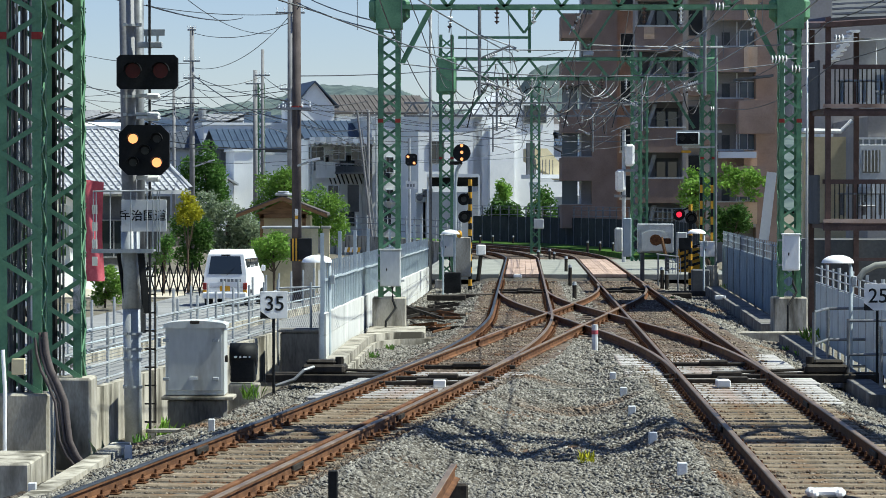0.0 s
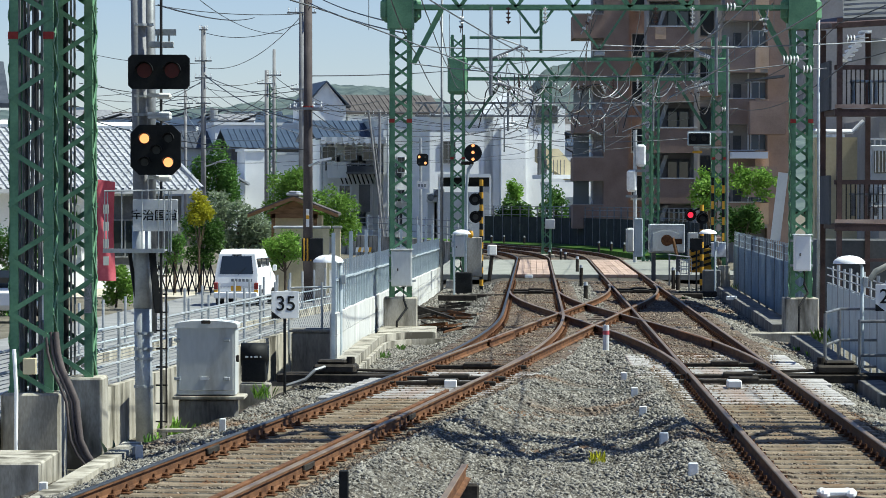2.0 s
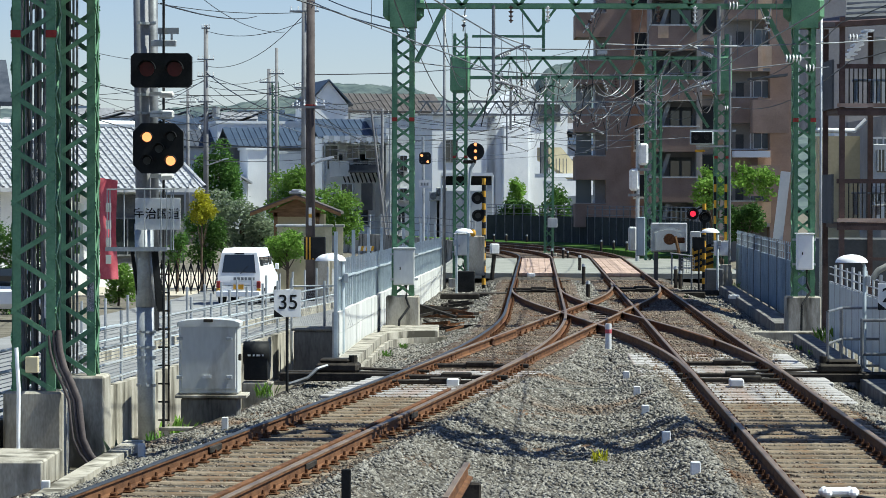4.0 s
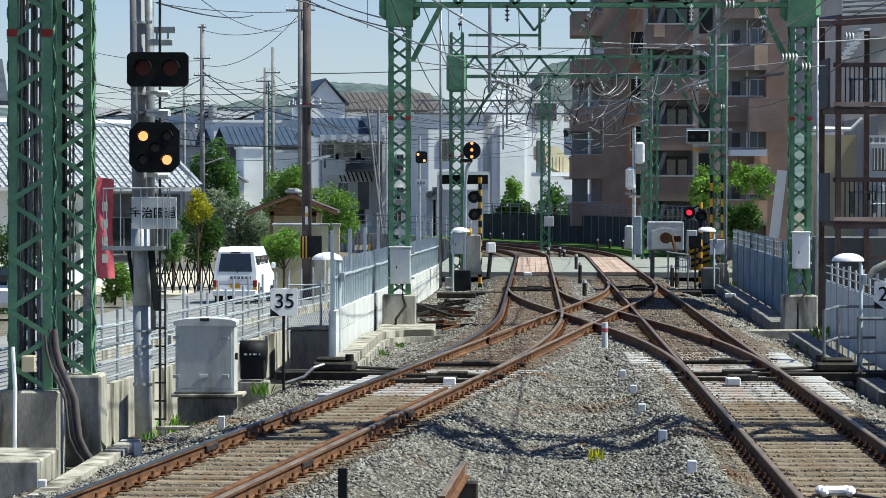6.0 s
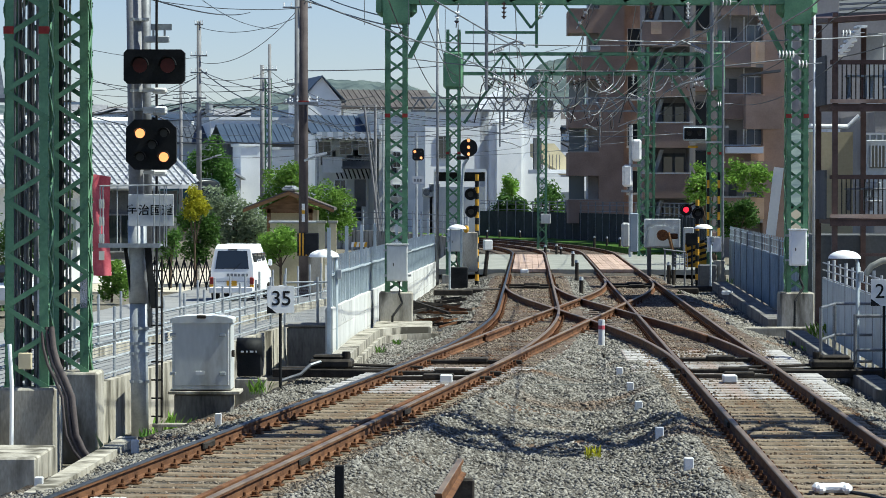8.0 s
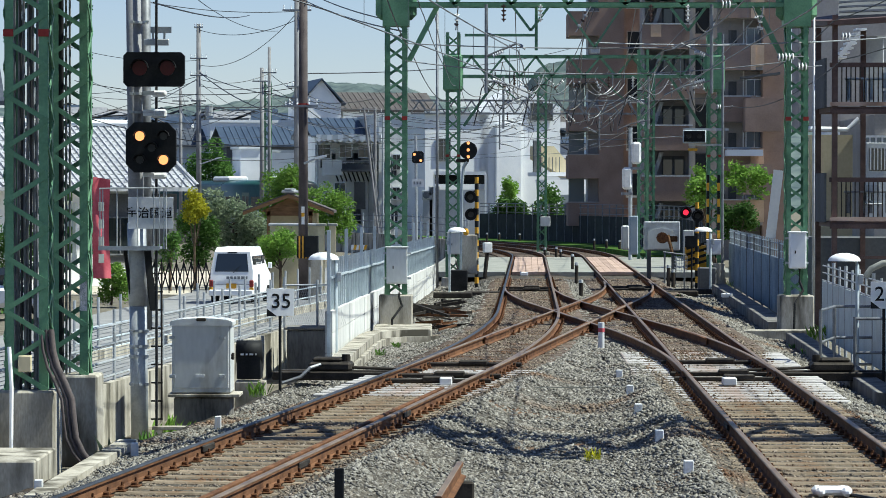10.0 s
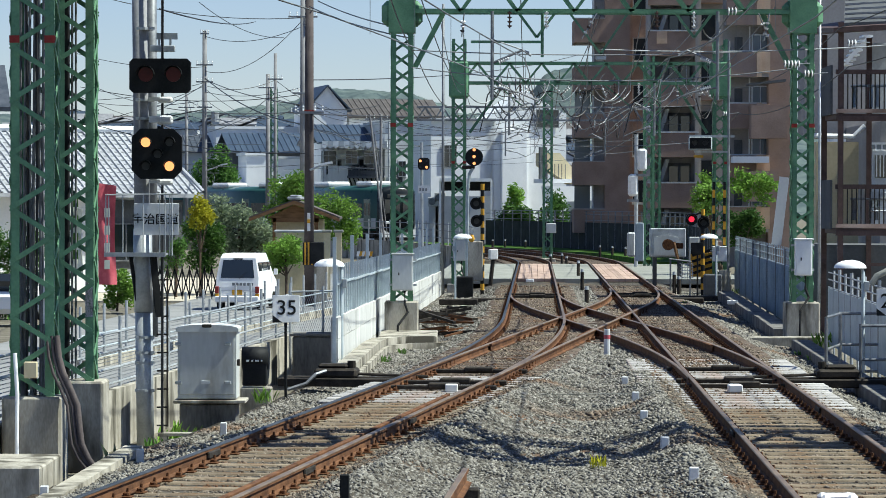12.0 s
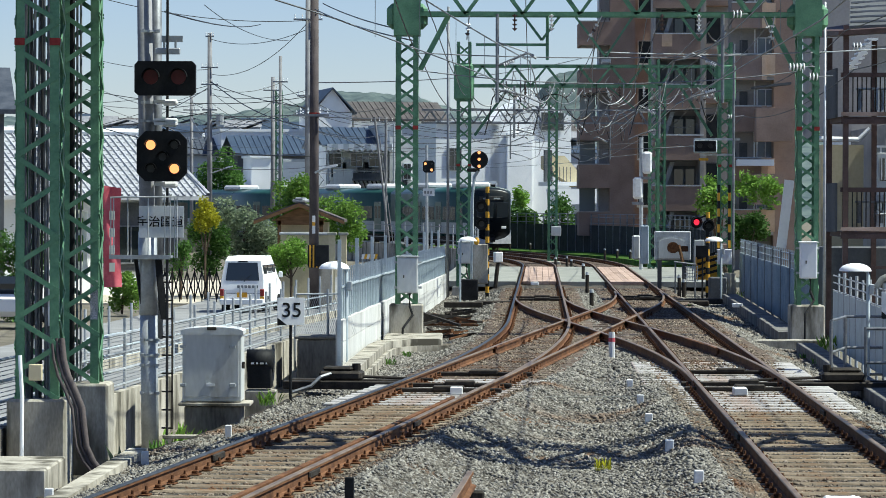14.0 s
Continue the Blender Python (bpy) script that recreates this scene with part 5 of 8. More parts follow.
    t = thing("mast_cabinet", "pale box fixed low on the far mast", "equipment box")
    part("body", Mesh().box(4.915, 159.3, 1.260, 0.5, 0.3, 0.5, bev=0.02), "cabinet", t)


crossing()


# ---- roads, buildings and distance ----
def window(parent, x, y, z, w, h, frame_mat="galv_dark", pane="glass", bars=1):
    """A framed window on a wall that faces the camera; x, z its lower middle."""
    f = part("window", Mesh().box(x, y + 0.02, z, w, 0.1, 0.06).box(x, y + 0.02, z + h - 0.06, w, 0.1, 0.06).box(x - w / 2 + 0.03, y + 0.02, z + 0.06, 0.06, 0.1, h - 0.12).box(x + w / 2 - 0.03, y + 0.02, z + 0.06, 0.06, 0.1, h - 0.12), frame_mat, parent)
    part("pane", Mesh().box(x, y + 0.03, z + 0.05, w - 0.1, 0.03, h - 0.1), pane, f)
    for i in range(bars):
        part("bar", Mesh().box(x - w / 2 + w * (i + 1) / (bars + 1), y, z + 0.06, 0.05, 0.05, h - 0.12), frame_mat, f)
    return f


def gable_roof(x, y, w, d, z, rise, over=0.4, thick=0.16, along="x"):
    m = Mesh()
    if along == "x":
        a, b = w / 2 + over, d / 2 + over
        pts = [(-a, -b, 0), (a, -b, 0), (a, 0, rise), (-a, 0, rise), (a, b, 0), (-a, b, 0)]
    else:
        a, b = w / 2 + over, d / 2 + over
        pts = [(-a, b, 0), (-a, -b, 0), (0, -b, rise), (0, b, rise), (a, -b, 0), (a, b, 0)]
    pts = [(x + p, y + q, z + r) for p, q, r in pts]
    low = [(p, q, r - thick) for p, q, r in pts]
    fs = [(0, 1, 2, 3), (3, 2, 4, 5), (7, 6, 9, 8), (8, 9, 11, 10), (0, 6, 7, 1), (4, 10, 11, 5), (1, 7, 8, 2), (2, 8, 10, 4), (5, 11, 9, 3), (3, 9, 6, 0)]
    return m.poly(pts + low, fs)


def house(x, y, w, d, h, wall, roof, rise, label, along="x", windows=(), rz=12.0, flat=False):
    t = thing("house", label, "house", "houses", at=pose(x, y, -0.78, 0, 0, rz))
    part("wall", Mesh().box(0, d / 2, 0, w, d, h), wall, t)
    if flat:
        part("roof", Mesh().box(0, d / 2, h, w + 0.3, d + 0.3, 0.25), roof, t)
    else:
        part("roof", gable_roof(0, d / 2, w, d, h, rise, along=along), roof, t)
        if along == "x":
            for i in range(int(w / 0.55)):
                x0 = -w / 2 + 0.3 + 0.55 * i
                part("roof_seam", Mesh().bar((x0, -0.4, h + 0.03), (x0, d / 2, h + rise + 0.03), 0.07, 0.06), roof, t)
        else:
            part("gable", Mesh().prism([(-w / 2, 0), (w / 2, 0), (0, rise - 0.1)], 0.02, d - 0.02, 0, h - 0.05), wall, t)
    for wx, wz, ww, wh in windows:
        window(t, wx, -0.05, wz, ww, wh)
    return t


def roads():
    Mesh().sweep([(-9.2, 30, -0.66, 0.06), (-4.6, 116, -0.66, 0.06), (-3.0, 150, -0.66, 0.06)], [(-4.5, -0.2), (3.4, -0.2), (3.4, 0), (-4.5, 0)]).top("road", "asphalt", "pale worn asphalt road below the track", "road", kind="structure")
    Mesh().box(-12.5, 128, -0.8, 12, 34, 0.09).top("yard", "sand", "sandy gravel yard behind the gate", "yard", kind="structure")
    strip = [p for p in RIGHT if p[1] > 150][:330]
    Mesh().sweep(strip, [(2.6, -0.7), (2.6, -0.05), (4.6, 0.0), (4.6, -0.7)]).top("verge", "grass", "mown grass verge outside the curve", "verge", kind="structure")
    # dark mesh fence outside the curve
    f = thing("boundary_fence", "tall dark mesh fence behind the grass verge", "fence", "fences")
    pts = [(x + 4.8 * math.cos(h), y - 4.8 * math.sin(h)) for x, y, z, h in RIGHT if y > 138][:120:3]
    for (x0, y0), (x1, y1) in zip(pts, pts[1:]):
        part("post", Mesh().box(x0, y0 - 0.06, -0.2, 0.08, 0.06, 2.5), "galv_dark", f)
        part("mesh_panel", Mesh().bar((x0, y0, 0.75), (x1, y1, 0.75), 0.03, 1.75), "mesh_dark", f)
        for z in (1.75, 2.1, 2.3):
            part("rail", Mesh().rod((x0, y0, z), (x1, y1, z), 0.02, n=5), "galv_dark", f)
    # inner grey wall and rails on the curve
    f = thing("curve_fence", "grey concrete parapet with pipe rails inside the curve", "fence", "fences")
    pts = [(x - 6.2 * math.cos(h), y + 6.2 * math.sin(h)) for x, y, z, h in RIGHT if y > 150][:150:5]
    for (x0, y0), (x1, y1) in zip(pts, pts[1:]):
        part("parapet", Mesh().bar((x0, y0, -0.2), (x1, y1, -0.2), 0.15, 1.3), "concrete", f)
        part("post", Mesh().rod((x0, y0, 0.4), (x0, y0, 1.75), 0.035, n=6), "galv", f)
        for z in (0.85, 1.25, 1.6):
            part("rail", Mesh().rod((x0, y0, z), (x1, y1, z), 0.025, n=5), "galv_dark", f)


def apartment():
    t = thing("apartment_block", "tall brown tiled apartment block with shaded balconies", "apartment building")
    fl = 2.88

    def cell(name, tint, x0, x1, y0, y1, z0, z1, label=""):
        return part(name, Mesh().box((x0 + x1) / 2, (y0 + y1) / 2, z0, x1 - x0, y1 - y0, z1 - z0), tint, t, label)

    # west wing: a solid brown wall and an open corner loggia on every storey
    y = 188.0
    cell("wing", "brick_brown", 9.03, 10.53, y, y + 4, -0.8, 21, "plain brown tiled wall")
    for k in range(6):
        z = 11.04 - 4 * fl + fl * k  # floor of the loggia's opening
        cell("parapet", "brick_brown", 7.18, 9.03, y, y + 0.16, z - 1.41, z)
        cell("side_parapet", "brick_brown", 7.18, 7.34, y + 0.16, y + 4, z - 1.41, z)
        cell("coping", "wall_taupe", 7.14, 9.03, y - 0.05, y + 0.2, z, z + 0.07, "pale coping")
        cell("slab", "wall_taupe", 7.34, 9.03, y + 0.16, y + 4, z - 1.41, z - 1.2)
        cell("inner_wall", "wall_taupe", 8.45, 9.03, y + 1.3, y + 4, z - 1.2, z + 1.47)
        cell("post", "wall_white", 8.3, 8.4, y + 1.2, y + 1.3, z - 1.2, z + 1.47)
        if 0 < k < 4:
            cell("screen", "glass_sky", 7.34, 8.3, y + 3.7, y + 3.76, z - 1.2, z + 1.47, "frosted screen")
    # recess with one dark window a storey
    cell("recess_wall", "brick_brown", 10.53, 12.6, y + 1.6, y + 4, -0.8, 21)
    for k in range(6):
        z = 11.43 - 4 * fl + fl * k
        window(t, 11.35, y + 1.5, z, 1.15, 1.45, "wall_taupe", "glass", 0)
        cell("sill", "wall_grey", 10.75, 11.95, y + 1.35, y + 1.58, z - 0.09, z)
    # middle block, standing nearer, with deep balconies
    y = 178.0
    cell("balcony_back", "wall_taupe", 11.0, 14.2, y + 2.0, y + 2.3, -0.8, 21)
    cell("side_wall", "wall_taupe", 11.0, 11.16, y + 0.16, y + 2.0, -0.8, 21)
    cell("pier", "wall_taupe", 13.72, 13.92, y, y + 2.0, -0.8, 21)
    for k in range(6):
        z = 9.73 - 3 * 2.9 + 2.9 * k
        cell("parapet", "brick_brown", 11.0, 13.72, y, y + 0.16, z - 1.4, z)
        cell("coping", "wall_grey", 11.0, 13.92, y - 0.05, y + 0.2, z, z + 0.08, "pale coping")
        cell("slab", "wall_taupe", 11.16, 13.72, y + 0.16, y + 2.0, z - 1.4, z - 1.2)
        d = cell("door", "wall_dark", 12.3, 13.6, y + 1.94, y + 2.0, z - 1.2, z + 1.2, "dark balcony door")
        part("pane", Mesh().box(12.62, y + 1.92, z - 1.1, 0.5, 0.03, 2.1), "glass", d)
        part("pane", Mesh().box(13.28, y + 1.92, z - 1.1, 0.5, 0.03, 2.1), "glass", d)
        part("stair_flight", Mesh().prism([(11.25, z - 1.2), (11.5, z - 1.2), (12.35, z + 1.4), (12.1, z + 1.4)], y + 1.3, y + 1.9), "wall_grey", t)
        # a patch of sun on the parapet, painted as a tan sheet
        if k == 4:
            cell("end_panel", "brick_sunlit", 11.5, 12.1, y - 0.03, y - 0.003, z - 0.7, z, "sun patch on the parapet, painted as a tan panel")
    # shaded gap before the east block
    cell("gap_wall", "wall_taupe", 14.2, 16.2, 186.0, 188.0, -0.8, 21)
    for k in range(6):
        window(t, 15.1, 185.9, 0.9 + 2.9 * k, 0.9, 1.6, "wall_dark", "glass", 0)
        cell("gap_slab", "brick_brown", 14.0, 16.0, 184.5, 186.0, 0.2 + 2.9 * k, 0.5 + 2.9 * k)
    # east block: long parapets, their ends painted tan for sunlight, doors and pale windows behind
    y = 174.0
    cell("balcony_back", "wall_taupe", 15.1, 19.0, y + 1.7, y + 2.0, -0.8, 21)
    cell("corner_wall", "brick_brown", 17.55, 18.8, y + 0.3, y + 1.7, -0.8, 21, "plain brown corner wall")
    for k in range(6):
        z = 11.28 - 3 * 2.9 + 2.9 * k
        cell("parapet", "brick_brown", 15.15, 16.84, y, y + 0.16, z - 1.4, z)
        cell("end_panel", "brick_sunlit", 16.84, 17.12, y - 0.05, y + 0.16, z - 1.4, z + 0.05, "end panel with sunlight painted in as tan")
        cell("return_wall", "brick_sunlit", 17.12, 17.6, y + 0.02, y + 0.16, z - 1.2, z, "return wall with sunlight painted in as tan")
        cell("coping", "wall_grey", 15.15, 16.84, y - 0.05, y + 0.2, z, z + 0.07)
        cell("slab", "wall_taupe", 15.15, 17.55, y + 0.16, y + 1.7, z - 1.4, z - 1.2)
        cell("door", "wall_dark", 15.75, 16.2, y + 1.64, y + 1.7, z - 1.2, z + 0.9, "dark flat door")
        cell("meter_box", "wall_dark", 15.35, 15.55, y + 1.6, y + 1.7, z - 0.1, z + 0.35)
        window(t, 17.2, y + 1.5, z + 0.05, 1.0, 1.0, "wall_white", "glass_sky", 1)
        cell("drain_pipe", "wall_white", 16.55, 16.63, y + 1.55, y + 1.63, z - 1.2, z + 1.5)
    part("awning", Mesh().prism([(0, 0), (2.1, 0.22), (2.1, 0.36), (0, 0.1)], y - 1.4, y, 16.25, 9.35), "wall_dark", t, "dark sheet awning")
    cell("side_block", "brick_brown", 16.4, 18.4, y - 1.6, y - 0.06, 6.4, 8.24, "plain brown stair block")
    cell("side_block", "brick_brown", 16.3, 17.9, y - 1.6, y - 0.06, 2.9, 4.6)
    cell("roof_terrace", "wall_white", 15.4, 17.4, y - 1.5, y - 0.06, 5.05, 5.4, "white terrace edge")


def steel_gallery():
    """The brown steel access gallery of the building on the right."""
    t = thing("gallery_building", "cream building with brown steel access galleries", "apartment building")
    y = 82.0
    # taupe darkens these two walls for shade; the lit piece stays cream
    part("wall", Mesh().box(14.3, 94, -0.8, 4.0, 8, 6.0), "wall_taupe", t, "grey wall, shade put into its colour")
    part("wall", Mesh().box(13.6, 99, 4.9, 5.2, 2, 4.6), "wall_taupe", t, "upper wall behind the stair, shade put into its colour")
    part("wall", Mesh().box(11.3, 92.5, -0.8, 1.25, 1.0, 5.45), "wall_cream", t, "cream rendered wall")
    for px in (1465, 1620):
        x = (px - 784) * y / 5500
        part("column", Mesh().box(x, y, -0.8, 0.14, 0.14, 8.4), "steel_brown", t, "brown steel column")
    for px, d in ((1436, 84.5), (1515, 86)):
        x = (px - 784) * d / 5500
        part("column", Mesh().box(x, d, -0.8, 0.14, 0.14, 8.2), "steel_brown", t)
    xa, xb = 10.019, 12.762
    for z in (2.030, 5.057):
        part("deck", Mesh().box((xa + xb) / 2, y + 1.1, z, xb - xa, 2.4, 0.14), "steel_brown", t)
        part("fascia", Mesh().box((xa + xb) / 2, y - 0.12, z - 0.05, xb - xa, 0.06, 0.12), "steel_brown", t)
        # paler upper fascia: the sun on the brown steel is painted in
        part("fascia", Mesh().box((xa + xb) / 2, y - 0.12, z + 0.16, xb - xa, 0.08, 0.1), "crossing", t, "edge beam with sunlight painted in as pale orange")
        part("handrail", Mesh().box((xa + xb) / 2, y, z + 1.18, xb - xa, 0.08, 0.12), "steel_brown", t)
        for i in range(22):
            part("baluster", Mesh().box(xa + 0.2 + 0.12 * i, y, z + 0.2, 0.03, 0.03, 1.0), "dark_iron", t)
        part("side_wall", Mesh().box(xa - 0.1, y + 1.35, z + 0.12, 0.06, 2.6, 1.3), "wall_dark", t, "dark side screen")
    part("deck_lip", Mesh().box((xa + xb) / 2, y - 0.1, 1.180, xb - xa, 0.08, 0.08), "steel_brown", t)
    part("roof_edge", Mesh().poly([(xa - 0.1, y - 0.3, 7.442), (xb, y - 0.3, 7.621), (xb, y + 9, 7.770 + 0.6), (xa - 0.1, y + 9, 7.442 + 0.5), (xa - 0.1, y - 0.3, 7.323), (xb, y - 0.3, 7.472), (xb, y + 9, 7.621 + 0.5), (xa - 0.1, y + 9, 7.323 + 0.4)], [(0, 1, 2, 3), (7, 6, 5, 4), (0, 4, 5, 1), (1, 5, 6, 2), (2, 6, 7, 3), (3, 7, 4, 0)]), "steel_brown", t, "rusty brown sheet roof")
    roof = part("tile_roof", Mesh().poly([(10.3, y + 0.5, 7.62), (13.6, y + 0.5, 7.75), (13.6, y + 9, 9.9), (11.4, y + 9, 9.7), (10.3, y + 0.5, 7.5), (13.6, y + 0.5, 7.63), (13.6, y + 9, 9.78), (11.4, y + 9, 9.58)], [(0, 1, 2, 3), (7, 6, 5, 4), (0, 4, 5, 1), (1, 5, 6, 2), (2, 6, 7, 3), (3, 7, 4, 0)]), "wall_dark", t, "dark grey tile roof above the gallery")
    for i in range(12):
        f = (i + 0.5) / 12
        part("tile_course", Mesh().bar((10.32 + 1.1 * f, y + 0.5 + 8.5 * f, 7.66 + 2.08 * f), (13.6, y + 0.5 + 8.5 * f, 7.79 + 2.15 * f), 0.06, 0.05), "roof_grey", roof)
    for z, dx in ((5.3, 1.75), (5.3, 2.35), (2.3, 1.3), (2.3, 2.1)):
        c = thing("garden_chair", "plastic garden chair on the gallery", "chair", "gallery chairs")
        tint, x = ("fence_blue" if z > 4 else "galv"), xa + dx
        part("seat", Mesh().box(x, y + 1.0, z + 0.3, 0.42, 0.42, 0.05, bev=0.015), tint, c)
        part("backrest", Mesh().box(x, y + 1.22, z + 0.42, 0.42, 0.04, 0.42, bev=0.015), tint, c)
        for sx in (-0.18, 0.18):
            for sy in (-0.18, 0.18):
                part("leg", Mesh().box(x + sx, y + 1.0 + sy, z - 0.12, 0.035, 0.035, 0.42), tint, c)
    w = window(t, 12.420, 89.9, 3.341, 0.9, 1.25, "plastic_white", "glass_sky", 4)
    part("door", Mesh().box(12.567, 89.95, 5.468, 1.0, 0.06, 2.0, bev=0.01), "wall_grey", t)
    part("pipe", Mesh().tube([(10.471, 91, 4.807), (11.642, 91, 4.790), (11.977, 91, 5.108)], 0.07, 8), "white", t, "white pipe")
    # solid dark box in place of the shade under the lower deck
    part("undercroft", Mesh().box(11.899, 88, -0.8, 3.4, 4, 1.677 + 0.8), "wall_dark", t, "dark box standing in for shade in the open ground floor")
    part("door", Mesh().box(12.000, 88.2, 5.314, 0.608, 0.08, 2.016, bev=0.02), "wall_grey", t, "pale grey door panel")
    d = part("door", Mesh().box(12.224, 88.2, 2.018, 0.832, 0.08, 2.336, bev=0.02), "wall_grey", t, "pale door with a barred window")
    for i in range(6):
        part("window_bar", Mesh().box(11.936 + 0.1 * i, 88.12, 3.586, 0.03, 0.03, 0.608), "plastic_white", d)
    part("window_pane", Mesh().box(12.144, 88.15, 3.554, 0.480, 0.02, 0.640), "glass", d)
    for i in range(7):
        part("stair_tread", Mesh().box(11.667 + 0.1 * i, 93, 6.942 + 0.14 * i, 0.3, 0.9, 0.06), "wall_white", t, "white stair tread")
    part("stair_rail", Mesh().bar((11.600, 92.5, 7.010), (12.310, 92.5, 7.787), 0.05, 0.12), "wall_white", t)
    # furniture on the balconies
    for z, tint in ((5.206 + 0.2, "fence_blue"), (2.179 + 0.2, "galv_dark")):
        for dx in (0.9, 1.5):
            c = thing("garden_table", "small balcony table seen through the railing", "table", "balcony tables")
            x = xa + dx
            part("tabletop", Mesh().box(x, y + 1.4, z + 0.55, 0.6, 0.5, 0.05, bev=0.01), tint, c)
            for sx in (-0.22, 0.22):
                for sy in (-0.18, 0.18):
                    part("leg", Mesh().box(x + sx, y + 1.4 + sy, z, 0.04, 0.04, 0.55), tint, c)
    house(22.2, 150, 8, 6, 11.6 + 0.78, "wall_white", "roof_dark", 1.6, "white house with a dark roof behind the gallery", "x", rz=0.0)
    t = thing("roof_mast", "leaning white panel beside the mast", "panel")
    part("panel", Mesh().bar((9.811, 95, 1.555), (10.053, 95, 3.627), 0.3, 0.05, (0, 1, 0)), "wall_white", t)


def tile_house():
    t = thing("tile_roofed_house", "old house with a grey ribbed tile roof", "house", "houses", at=pose(-9.893, 122, -0.7, 0, 0, 32))
    # local frame: the eave runs along -x from the corner, the slope faces -y
    L, run, eave, rise = 9.0, 4.4, 3.85, 2.45
    part("wall", Mesh().box(-L / 2 - 0.4, run, 0, L - 1.6, run * 2 - 1.8, eave), "wall_white", t, "white plaster wall")
    part("timber_cladding", Mesh().box(-2.2, 0.86, 0.9, 3.4, 0.08, 2.7), "wall_dark", t, "dark timber boards")
    tk = 0.16
    pts = [(0, 0, eave), (-L, 0, eave), (-L + 0.2, run, eave + rise), (-0.4, run, eave + rise), (0, 2 * run, eave), (-L, 2 * run, eave)]
    low = [(a, b, c - tk) for a, b, c in pts]
    part("roof", Mesh().poly(pts + low, [(0, 3, 2, 1), (0, 4, 3), (3, 4, 5, 2), (6, 7, 8, 9), (6, 9, 10), (9, 8, 11, 10), (0, 1, 7, 6), (4, 0, 6, 10), (5, 4, 10, 11), (1, 2, 8, 7), (2, 5, 11, 8)]), "roof_tile", t)
    n = 30
    sl = math.hypot(run, rise)
    for i in range(n):
        x = -0.15 - i * L / n
        top = min(1.0, -x / 0.4)
        m = Mesh().tube([(x, 0.0, eave + 0.02), (x, run * top, eave + rise * top + 0.02)], 0.055, 6)
        part("tile_rib", m, "roof_tile", t)
    for k in range(1, 15):
        f = k / 15
        part("tile_course", Mesh().bar((-0.4 * f, run * f, eave + rise * f + 0.012), (-L + 0.1, run * f, eave + rise * f + 0.012), 0.05, 0.03), "roof_tile", t)
    part("ridge", Mesh().tube([(-0.35, run, eave + rise + 0.12), (-L, run, eave + rise + 0.12)], 0.15, 8), "wall_white", t, "pale plastered ridge")
    part("hip", Mesh().tube([(0, 0, eave + 0.05), (-0.4, run, eave + rise + 0.1)], 0.1, 8), "roof_tile", t)
    window(t, -3.0, 0.75, 1.2, 1.6, 1.5)
    house(-18.144, 108, 4.5, 6, 6.9, "wall_dark", "roof_dark", 1.6, "dark house behind the lattice masts")


